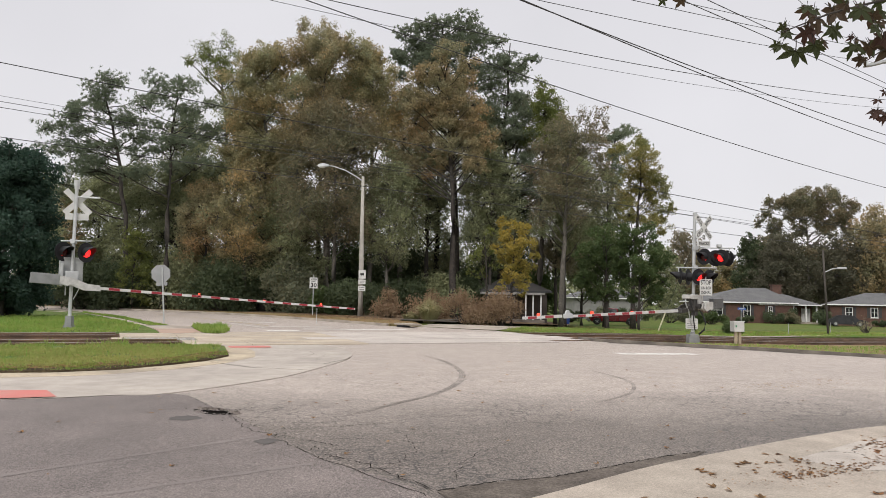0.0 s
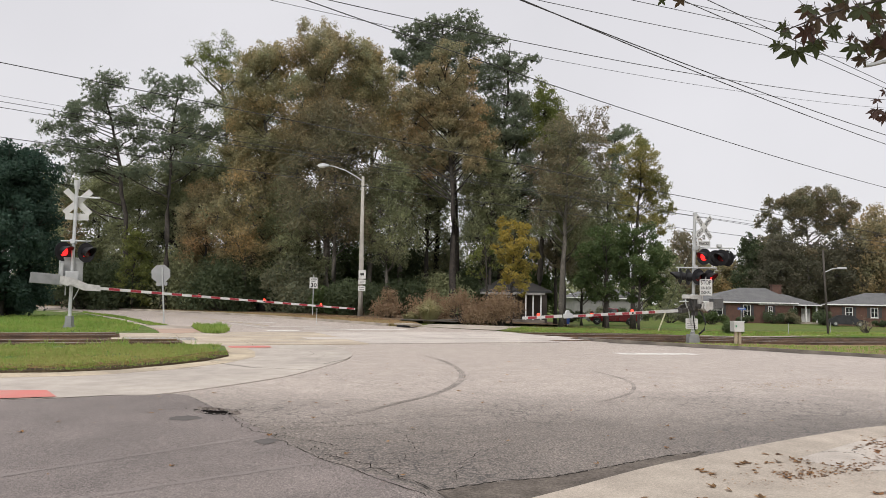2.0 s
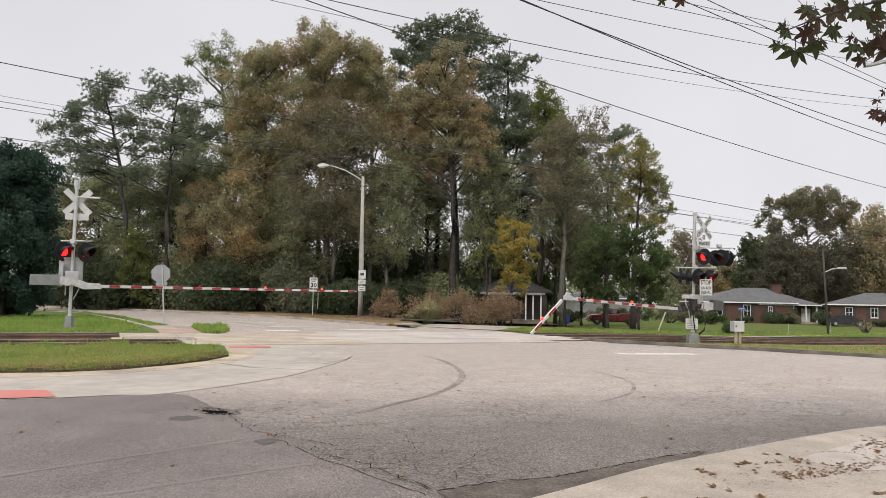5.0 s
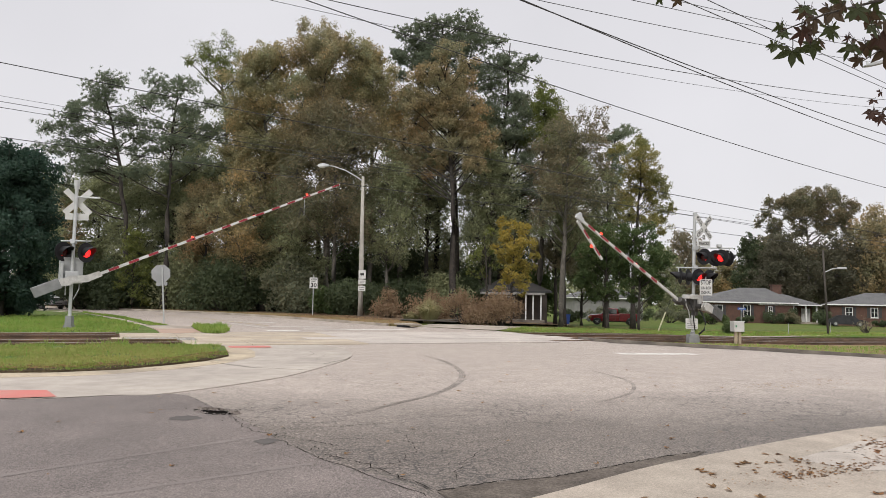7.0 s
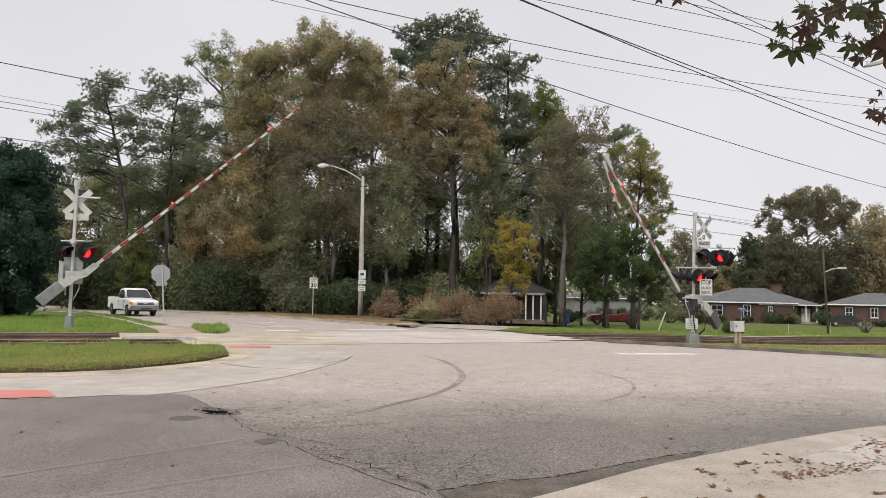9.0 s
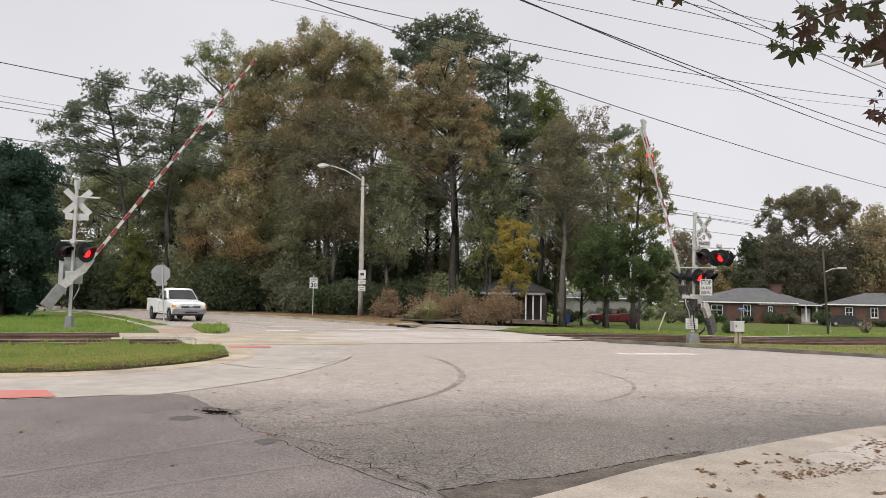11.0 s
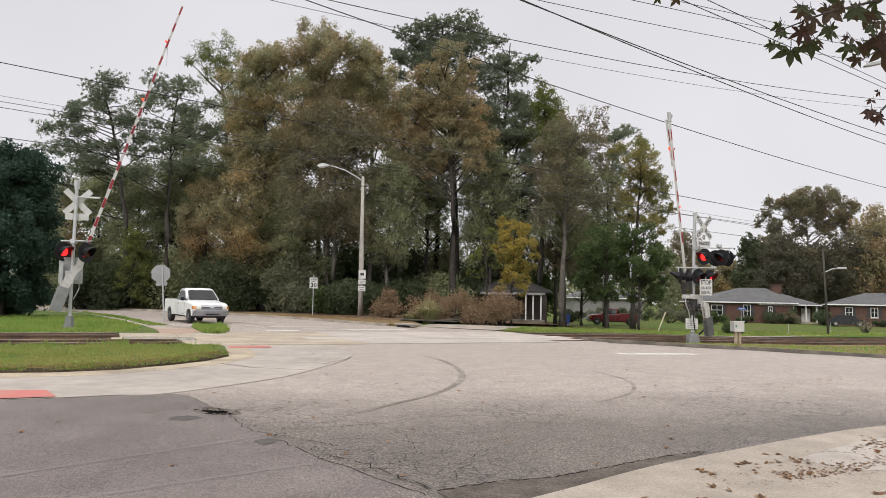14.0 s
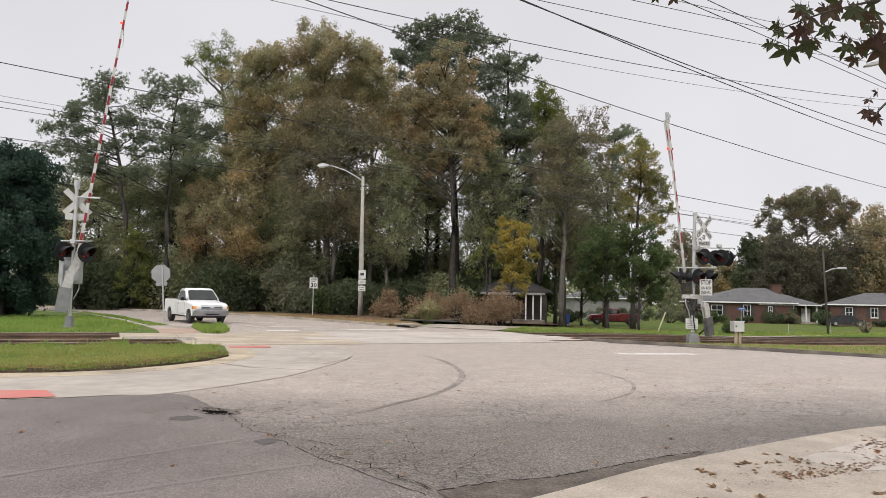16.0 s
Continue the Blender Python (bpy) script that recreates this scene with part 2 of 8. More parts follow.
def crackle(m, cell, reach, mask_scale, mask, fall=0.0):
    """Fine map cracking where the surface is tired: dark open lines, with relief; it dies out across the road."""
    n, l = m.node_tree.nodes, m.node_tree.links
    bsdf = n["Principled BSDF"]
    pos = n.new("ShaderNodeNewGeometry").outputs["Position"]
    wob = n.new("ShaderNodeTexNoise")
    wob.inputs["Scale"].default_value, wob.inputs["Detail"].default_value = 6.0, 3
    l.new(pos, wob.inputs["Vector"])
    add = n.new("ShaderNodeMixRGB")
    add.blend_type, add.inputs["Fac"].default_value = "ADD", 0.22
    l.new(pos, add.inputs["Color1"])
    l.new(wob.outputs["Color"], add.inputs["Color2"])
    vor = n.new("ShaderNodeTexVoronoi")
    vor.feature = "DISTANCE_TO_EDGE"
    vor.inputs["Scale"].default_value = 1.0 / cell
    l.new(add.outputs["Color"], vor.inputs["Vector"])
    edge = n.new("ShaderNodeMapRange")
    edge.inputs["From Min"].default_value, edge.inputs["From Max"].default_value = 0.0, reach
    edge.inputs["To Min"].default_value, edge.inputs["To Max"].default_value = 1.0, 0.0
    l.new(vor.outputs["Distance"], edge.inputs["Value"])
    mk = n.new("ShaderNodeTexNoise")
    mk.inputs["Scale"].default_value, mk.inputs["Detail"].default_value = mask_scale, 3
    l.new(pos, mk.inputs["Vector"])
    mr = n.new("ShaderNodeMapRange")
    mr.inputs["From Min"].default_value, mr.inputs["From Max"].default_value = mask
    sep = n.new("ShaderNodeSeparateXYZ")
    l.new(pos, sep.inputs[0])
    fade = n.new("ShaderNodeMath")
    fade.operation = "MULTIPLY_ADD"
    fade.inputs[1].default_value = -fall
    l.new(sep.outputs["Y"], fade.inputs[0])
    l.new(mk.outputs["Fac"], fade.inputs[2])
    l.new(fade.outputs[0], mr.inputs["Value"])
    both = n.new("ShaderNodeMath")
    both.operation = "MULTIPLY"
    l.new(edge.outputs["Result"], both.inputs[0])
    l.new(mr.outputs["Result"], both.inputs[1])
    src = bsdf.inputs["Base Color"].links[0].from_socket
    mix = n.new("ShaderNodeMixRGB")
    mix.inputs["Color2"].default_value = (0.04, 0.036, 0.033, 1)
    l.new(both.outputs[0], mix.inputs["Fac"])
    l.new(src, mix.inputs["Color1"])
    l.new(mix.outputs["Color"], bsdf.inputs["Base Color"])


def grain(m, scale, amount, stones=False):
    """Stones of the aggregate, lighter and darker."""
    n, l = m.node_tree.nodes, m.node_tree.links
    bsdf = n["Principled BSDF"]
    if stones:
        tex = n.new("ShaderNodeTexVoronoi")
        tex.inputs["Scale"].default_value = scale
        value = tex.outputs["Color"]
    else:
        tex = n.new("ShaderNodeTexNoise")
        tex.inputs["Scale"].default_value, tex.inputs["Detail"].default_value = scale, 3
        value = tex.outputs["Fac"]
    l.new(n.new("ShaderNodeNewGeometry").outputs["Position"], tex.inputs["Vector"])
    mr = n.new("ShaderNodeMapRange")
    mr.inputs["From Min"].default_value, mr.inputs["From Max"].default_value = (0.0, 1.0) if stones else (0.34, 0.66)
    mr.inputs["To Min"].default_value, mr.inputs["To Max"].default_value = 1 - amount, 1 + amount
    l.new(value, mr.inputs["Value"])
    mul = n.new("ShaderNodeMixRGB")
    mul.blend_type, mul.inputs["Fac"].default_value = "MULTIPLY", 1
    l.new(bsdf.inputs["Base Color"].links[0].from_socket, mul.inputs["Color1"])
    l.new(mr.outputs["Result"], mul.inputs["Color2"])
    l.new(mul.outputs["Color"], bsdf.inputs["Base Color"])


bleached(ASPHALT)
grain(ASPHALT, 62, 0.5, True)
grain(ASPHALT, 16, 0.14)
grain(ASPHALT, 2.2, 0.08)
grain(ASPHALT_NEW, 80, 0.35, True)
grain(ASPHALT_NEW, 1.4, 0.10)
grain(CONCRETE_GREY, 3.0, 0.09)
grain(CONCRETE_GREY, 90, 0.10)
grain(PAVE_NEAR, 2.5, 0.10)
grain(PAVE_NEAR, 120, 0.16)
crackle(ASPHALT, 0.30, 0.035, 0.3, (0.24, 0.36), 0.022)
crackle(CONCRETE_GREY, 2.6, 0.004, 0.15, (0.44, 0.56))


# ---- mesh helpers ----
def smooth01(a, b, v):
    t = min(1.0, max(0.0, (v - a) / (b - a)))
    return t * t * (3 - 2 * t)


def land(x, y):
    """Height of the ground: it falls away gently behind the tracks and towards the houses."""
    return -0.95 * min(1.0, max(0.0, (y - 32) / 42)) * smooth01(-4, 12, x) - 0.2 * smooth01(8, 18, x) * smooth01(14, 24, y) * (1 - smooth01(30, 60, y))


def finish(name, bm, material, parent=None, label="", smooth=False):
    me = bpy.data.meshes.new(name)
    bm.normal_update()
    bm.to_mesh(me)
    bm.free()
    mats = material if isinstance(material, (list, tuple)) else [material]
    for m in mats:
        me.materials.append(m)
    if smooth:
        for p in me.polygons:
            p.use_smooth = True
    ob = new(name, me)
    if parent is not None:
        ob.parent = parent
    if label:
        tagged(ob, label)
    return ob


def part(name, bm, material, parent, label="", smooth=False):
    return finish(name, bm, material, parent, label, smooth)


def empty(name, m):
    ob = new(name)
    ob.matrix_basis = m
    ob.empty_display_size = 0.2
    return ob


def box(bm, x0, x1, y0, y1, z0, z1, bevel=0.0, m=None, index=0):
    r = bmesh.ops.create_cube(bm, size=1.0)
    vs = r["verts"]
    bmesh.ops.scale(bm, vec=(abs(x1 - x0), abs(y1 - y0), abs(z1 - z0)), verts=vs)
    bmesh.ops.translate(bm, vec=((x0 + x1) / 2, (y0 + y1) / 2, (z0 + z1) / 2), verts=vs)
    if bevel:
        es = list({e for v in vs for e in v.link_edges})
        out = bmesh.ops.bevel(bm, geom=es, offset=bevel, segments=2, affect="EDGES", profile=0.6)
        vs = list({v for f in out["faces"] for v in f.verts} | {v for v in vs if v.is_valid})
    if m is not None:
        bmesh.ops.transform(bm, matrix=m, verts=vs)
    if index:
        for f in {f for v in vs for f in v.link_faces}:
            f.material_index = index
    return vs


def tube(bm, p0, p1, r0, r1=None, n=12, caps=True):
    r1 = r0 if r1 is None else r1
    p0, p1 = Vector(p0), Vector(p1)
    d = p1 - p0
    q = d.to_track_quat("Z", "Y")
    rings = []
    for p, r in ((p0, r0), (p1, r1)):
        rings.append([bm.verts.new(p + q @ Vector((r * math.cos(2 * math.pi * i / n), r * math.sin(2 * math.pi * i / n), 0))) for i in range(n)])
    for i in range(n):
        bm.faces.new((rings[0][i], rings[0][(i + 1) % n], rings[1][(i + 1) % n], rings[1][i]))
    if caps:
        bm.faces.new(rings[0][::-1])
        bm.faces.new(rings[1])
    return rings


def path_tube(bm, pts, radii, n=6):
    rings = []
    for i, p in enumerate(pts):
        a = Vector(pts[max(0, i - 1)])
        b = Vector(pts[min(len(pts) - 1, i + 1)])
        q = (b - a).to_track_quat("Z", "Y")
        r = radii[i] if isinstance(radii, (list, tuple)) else radii
        rings.append([bm.verts.new(Vector(p) + q @ Vector((r * math.cos(2 * math.pi * k / n), r * math.sin(2 * math.pi * k / n), 0))) for k in range(n)])
    for a, b in zip(rings, rings[1:]):
        for k in range(n):
            bm.faces.new((a[k], a[(k + 1) % n], b[(k + 1) % n], b[k]))
    bm.faces.new(rings[0][::-1])
    bm.faces.new(rings[-1])


def prism(bm, pts, y0, y1, index=0):
    """A polygon in x and z, pushed out from y0 to y1."""
    a = [bm.verts.new((x, y0, z)) for x, z in pts]
    b = [bm.verts.new((x, y1, z)) for x, z in pts]
    fs = [bm.faces.new(a), bm.faces.new(b[::-1])]
    n = len(pts)
    for i in range(n):
        fs.append(bm.faces.new((a[i], b[i], b[(i + 1) % n], a[(i + 1) % n])))
    for f in fs:
        f.material_index = index
    bmesh.ops.recalc_face_normals(bm, faces=fs)
    return fs


def text_mesh(name, words, size, material, parent, m, label="", width=None):
    cu = bpy.data.curves.new(name, "FONT")
    cu.body, cu.size, cu.align_x, cu.align_y, cu.extrude = words, size, "CENTER", "CENTER", 0.001
    cu.resolution_u, cu.offset = 2, size * 0.022
    tmp = new(name, cu)
    dg = bpy.context.evaluated_depsgraph_get()
    me = bpy.data.meshes.new_from_object(tmp.evaluated_get(dg))
    bpy.data.objects.remove(tmp)
    if width:
        xs = [v.co.x for v in me.vertices]
        k = width / (max(xs) - min(xs))
        for v in me.vertices:
            v.co.x *= k
    me.materials.clear()
    me.materials.append(material)
    ob = new(name, me)
    ob.parent = parent
    ob.matrix_local = m
    if label:
        tagged(ob, label)
    return ob


def within(x, y, poly):
    hit = False
    j = len(poly) - 1
    for i in range(len(poly)):
        (xi, yi), (xj, yj) = poly[i], poly[j]
        if (yi > y) != (yj > y) and x < (xj - xi) * (y - yi) / (yj - yi) + xi:
            hit = not hit
        j = i
    return hit


def sheet(name, pts, lift, material, label="", category="", step=2.5, kind="structure", skirt=0.0):
    """A flat area laid on the land: its outline, filled with triangles of about the given size."""
    rim = []
    for a, b in zip(pts, pts[1:] + pts[:1]):
        a, b = Vector(a), Vector(b)
        n = max(1, math.ceil((b - a).length / step))
        rim += [a.lerp(b, k / n) for k in range(n) if (b - a).length > 1e-3]
    edges = [(k, (k + 1) % len(rim)) for k in range(len(rim))]
    x0, x1 = min(p.x for p in rim), max(p.x for p in rim)
    y0, y1 = min(p.y for p in rim), max(p.y for p in rim)
    inner = []
    for i in range(1, int((x1 - x0) / step) + 1):
        for j in range(1, int((y1 - y0) / step) + 1):
            x, y = x0 + i * step, y0 + j * step
            if within(x, y, pts):
                inner.append(Vector((x, y)))
    vs, es, fs, _, _, _ = delaunay_2d_cdt(rim + inner, edges, [], 1, 1e-4)
    bm = bmesh.new()
    bv = [bm.verts.new((v.x, v.y, land(v.x, v.y) + lift)) for v in vs]
    for f in fs:
        bm.faces.new([bv[k] for k in f])
    bm.normal_update()
    for f in bm.faces:
        if f.normal.z < 0:
            f.normal_flip()
    for v in [v for v in bm.verts if not v.link_faces]:
        bm.verts.remove(v)
    if skirt:
        es = [e for e in bm.edges if e.is_boundary]
        r = bmesh.ops.extrude_edge_only(bm, edges=es)
        for v in r["geom"]:
            if isinstance(v, bmesh.types.BMVert):
                v.co.z -= skirt
    ob = finish(name, bm, material)
    return tagged(ob, label, category, kind=kind)


def strip(bm, line, width, lift, height, index=0):
    """A kerb-like bar of that width along a line of points, on the left side of its run."""
    rows = []
    for i, p in enumerate(line):
        a, b = Vector(line[max(0, i - 1)]), Vector(line[min(len(line) - 1, i + 1)])
        d = (b - a).normalized()
        nrm = Vector((-d.y, d.x))
        p = Vector(p)
        o = p + nrm * width
        rows.append([bm.verts.new((q.x, q.y, land(q.x, q.y) + z)) for q, z in ((p, lift), (p + nrm * 0.02, lift + height), (o, lift + height), (o, lift))])
    for a, b in zip(rows, rows[1:]):
        for k in range(3):
            f = bm.faces.new((a[k], a[k + 1], b[k + 1], b[k]))
            f.material_index = index
    for r in (rows[0], rows[-1][::-1]):
        bm.faces.new(r)
    bmesh.ops.recalc_face_normals(bm, faces=bm.faces[:])


def curve_points(pts, n=6):
    """A smooth line through a few points of the plan."""
    out = []
    P = [Vector(p) for p in pts]
    for i in range(len(P) - 1):
        p0, p1, p2, p3 = P[max(0, i - 1)], P[i], P[i + 1], P[min(len(P) - 1, i + 2)]
        for k in range(n):
            t = k / n
            out.append(0.5 * ((2 * p1) + (p2 - p0) * t + (2 * p0 - 5 * p1 + 4 * p2 - p3) * t * t + (3 * p1 - p0 - 3 * p2 + p3) * t ** 3))
    out.append(P[-1])
    return [tuple(p) for p in out]


# ---- ground, roads and tracks ----
def ground_sheet():
    bm = bmesh.new()
    xs = [-900, -400, -200, -120] + [-80 + 2.5 * i for i in range(65)] + [120, 200, 400, 900]
    ys = [-300, -100, -40, -20] + [-10 + 2.5 * i for i in range(46)] + [130, 180, 300, 600, 1500]
    def low(x, y):
        # a shallow trough carries the tracks away from the road
        s, o = (x + 11.5) * 0.906 + (y - 18.75) * 0.423, (y - 18.75) * 0.906 - (x + 11.5) * 0.423
        return 0.25 if (s > 17 and -3.5 < o < 8.5) or (s < 1.0 and -3.5 < o < 8.5) else 0.0

    g = [[bm.verts.new((x, y, land(x, y) - 0.05 - low(x, y))) for x in xs] for y in ys]
    for j in range(len(ys) - 1):
        for i in range(len(xs) - 1):
            bm.faces.new((g[j][i], g[j][i + 1], g[j + 1][i + 1], g[j + 1][i]))
    tagged(finish("ground", bm, LAWN), "mown green lawn with scattered leaves", "ground", kind="structure")


ground_sheet()
FAR_KERB = curve_points([(-75, 76), (-50, 69.5), (-32, 62.5), (-19, 55), (-10.9, 47.0), (-6.2, 41.2), (-2.9, 37.0)])
LEFT_EDGE = curve_points([(-75, 66), (-50, 62), (-38, 58.0), (-29.6, 53.2), (-24.4, 47.6), (-19.9, 41.2), (-16.0, 35.8), (-12.6, 30.6), (-10.0, 26.6), (-6.4, 21.0)])
RIGHT_KERB = curve_points([(5.3, 27.6), (5.85, 26.3), (7.4, 25.1), (8.7, 24.2), (10.7, 23.5), (14.1, 22.5), (17, 22.2), (24, 23.0), (60, 29)])
road_pts = LEFT_EDGE + [(-5.6, 17.4), (-8.1, 13.0), (-45, -2), (-45, -16), (60, -16), (60, 30)] + RIGHT_KERB[::-1] + [(4.3, 30.5), (2.6, 34.4)] + [(-1.2, 37.2)] + FAR_KERB[::-1]
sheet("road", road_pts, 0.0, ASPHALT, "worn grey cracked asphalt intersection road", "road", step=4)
sheet("road_patch", [(-45, -5.0)] + curve_points([(-5.81, 9.44), (-5.23, 9.70), (-4.6, 10.07), (-4.0, 10.32), (-3.6, 10.2), (-2.9, 9.2), (-2.06, 7.97), (-1.2, 6.62), (-0.06, 5.3), (0.5, 3.5), (0.9, 0)]) + [(0.9, -16), (-45, -16)], 0.006,
      ASPHALT_NEW, "darker smoother newer asphalt patch", "road", step=4)

# corner pavement, flush with the road
EDGE = curve_points([(-5.81, 9.46), (-5.23, 9.72), (-4.6, 10.09), (-3.95, 10.38), (-2.94, 12.4), (-2.55, 14.0), (-2.17, 17.0), (-2.6, 19.6), (-3.6, 21.5)])
APRON = [(-45, -5.0)] + EDGE + [(-6.4, 20.2), (-4.6, 17.0), (-5.1, 15.3), (-6.1, 13.3), (-7.7, 12.4), (-45, -3.0)]
sheet("pavement", APRON, 0.014, CONCRETE_GREY, "light grey concrete corner pavement, cracked and flush", "pavement", skirt=0.04)
GRASS_EDGE = curve_points([(-14.0, 10.2), (-10.5, 11.55), (-7.72, 12.5), (-6.88, 12.8), (-6.13, 13.36), (-5.54, 14.56), (-5.2, 15.4), (-5.08, 16.74), (-5.45, 18.1), (-5.98, 19.65)], 5)
BACK_WALK = [(-45, -2.2)] + GRASS_EDGE + [(-5.5, 19.9), (-4.75, 18.2), (-4.35, 16.7), (-4.55, 15.0), (-5.1, 13.6), (-6.0, 12.4), (-7.3, 11.75), (-45, -4.0)]
sheet("pavement_edge", BACK_WALK, 0.018, SANDY, "sandy worn concrete strip beside the grass", "pavement", skirt=0.03)
sheet("tactile_paving_near", [(-8.4, 9.55), (-6.3, 10.22), (-5.70, 10.36), (-5.22, 9.74), (-5.83, 9.48), (-8.2, 8.72)], 0.026, TACTILE, "faded red tactile paving at the kerb ramp", "tactile paving", kind="structure")
sheet("tactile_paving_far", [(-6.0, 20.0), (-4.95, 20.45), (-4.7, 19.75), (-5.72, 19.3)], 0.022, TACTILE, "faded red tactile paving before the tracks", "tactile paving", kind="structure")

# the tracks run straight across, two of them
TRACK_AZ = math.atan2(0.423, 0.906)
TU = Vector((math.cos(TRACK_AZ), math.sin(TRACK_AZ)))
TN = Vector((-TU.y, TU.x))
T0 = Vector((-11.5, 18.75))


def on_track(s, o):
    p = T0 + TU * s + TN * o
    return p.x, p.y


RAIL_OFFSETS = (0.0, 1.435, 3.9, 5.335)


def band(s0, s1, o0, o1, n=10):
    a = [on_track(s0 + (s1 - s0) * i / n, o0) for i in range(n + 1)]
    b = [on_track(s0 + (s1 - s0) * i / n, o1) for i in range(n + 1)]
    return a + b[::-1]


sheet("track_bed_west", band(-80, 5.2, -0.75, 6.2), -0.085, BALLAST, "brown stone ballast between the rails", "track bed", skirt=0.1)
sheet("track_bed_east", band(20.2, 120, -0.9, 6.3, 20), -0.13, BALLAST, "brown stone ballast between the rails", "track bed", skirt=0.1)
CROSSING_GREY = mat("worn_grey_panel", (0.44, 0.395, 0.355), (0.34, 0.305, 0.275), 0.6, 0.85, bump=0.4, bump_scale=45, speck=0.35, speck_scale=30, world_space=True)
CROSSING = mat("crossing_panel_concrete", (0.42, 0.355, 0.27), (0.29, 0.245, 0.19), 0.8, 0.9, bump=0.3, bump_scale=40, speck=0.15, speck_scale=50, world_space=True)


def crossing_panels():
    root = tagged(empty("level_crossing", pose(0, 0, 0)), "worn concrete panels laid between the rails across the road", "crossing", kind="structure")
    for o0, o1 in ((-0.8, -0.06), (0.06, 1.375), (1.495, 2.75), (2.77, 3.84), (3.96, 5.275), (5.395, 6.1)):
        for k in range(9):
            s0 = (4.5 if o0 < 1.4 else 5.0 if o0 < 2 else 2.8) + k * 1.78
            if s0 > (16.6 if o0 < 0 else 18.4):
                continue
            bm = bmesh.new()
            pts = [on_track(s0 + 0.01, o0), on_track(s0 + 1.77, o0), on_track(s0 + 1.77, o1), on_track(s0 + 0.01, o1)]
            lo = [bm.verts.new((x, y, land(x, y) - 0.03)) for x, y in pts]
            hi = [bm.verts.new((x, y, land(x, y) + 0.03)) for x, y in pts]
            bm.faces.new(hi)
            for i in range(4):
                bm.faces.new((lo[i], lo[(i + 1) % 4], hi[(i + 1) % 4], hi[i]))
            part("panel", bm, CROSSING if s0 < 8.5 else CROSSING_GREY, root)
    # a header beam closes the open ballast between the tracks
    bm = bmesh.new()
    for s0, s1, o0, o1 in ((2.55, 2.85, 1.52, 2.76), (2.8, 5.0, 2.70, 2.77)):
        pts = [on_track(s0, o0), on_track(s1, o0), on_track(s1, o1), on_track(s0, o1)]
        lo = [bm.verts.new((x, y, -0.03)) for x, y in pts]
        hi = [bm.verts.new((x, y, 0.05)) for x, y in pts]
        bm.faces.new(hi)
        for i in range(4):
            bm.faces.new((lo[i], lo[(i + 1) % 4], hi[(i + 1) % 4], hi[i]))
    part("header_beam", bm, CROSSING, root)
    rng = np.random.default_rng(61)
    bm = bmesh.new()
    for k in range(620):
        x, y = on_track(rng.uniform(2.9, 5.0) if k < 420 else rng.uniform(-4, 2.5), rng.uniform(1.55, 2.68))
        r = rng.uniform(0.02, 0.045)
        c = [bm.verts.new((x + r * a * rng.uniform(0.6, 1.2), y + r * b * rng.uniform(0.6, 1.2), (0.018 if k < 420 else -0.09) + max(0, e) * r * rng.uniform(0.7, 1.3))) for a, b, e in ((-1, -1, 0), (1, -1, 0), (1, 1, 0), (-1, 1, 0), (0, 0, 1.2))]
        for i in range(4):
            bm.faces.new((c[i], c[(i + 1) % 4], c[4]))
    tagged(finish("ballast_stones", bm, mat("pale_stone", (0.42, 0.40, 0.37), (0.20, 0.18, 0.16), 9, 0.9, world_space=True)), "pale broken ballast stones between the tracks", "stones", kind="stuff")


crossing_panels()


def rail(o):
    root = empty("rail", pose(0, 0, 0))
    for name, material, prof in (
        ("rail_foot", RUST, ((-0.07, 0.0), (0.07, 0.0), (0.07, 0.015), (0.012, 0.035), (0.012, 0.11), (-0.012, 0.11), (-0.012, 0.035), (-0.07, 0.015))),
        ("rail_head", RUST, ((-0.036, 0.11), (0.036, 0.11), (0.036, 0.148), (-0.036, 0.148))),
        ("running_surface", RAIL_TOP, ((-0.026, 0.148), (0.026, 0.148), (0.022, 0.152), (-0.022, 0.152))),
    ):
        bm = bmesh.new()
        rows = []
        lo, hi = (4.4 if o < 1.5 else 2.7), 17.2 if o < 0.5 else 20.2
        for s in [-80 + 5 * i for i in range(17)] + [2.0, lo - 0.02, lo, 8.0, 13.0, hi, hi + 0.02] + [21 + 5 * i for i in range(20)]:
            sink = 0.115 if lo <= s <= hi else (0.11 if s > hi else 0.07)
            rows.append([bm.verts.new((*on_track(s, o + a), land(*on_track(s, o)) - 0.005 + z - sink)) for a, z in prof])
        n = len(prof)
        for a, b in zip(rows, rows[1:]):
            for k in range(n):
                bm.faces.new((a[k], a[(k + 1) % n], b[(k + 1) % n], b[k]))
        bmesh.ops.recalc_face_normals(bm, faces=bm.faces[:])
        part(name, bm, material, root)
    return tagged(root, "rusty brown steel rail with a worn bright top", "rail", "rails of the tracks", kind="structure")


for off in RAIL_OFFSETS:
    rail(off)

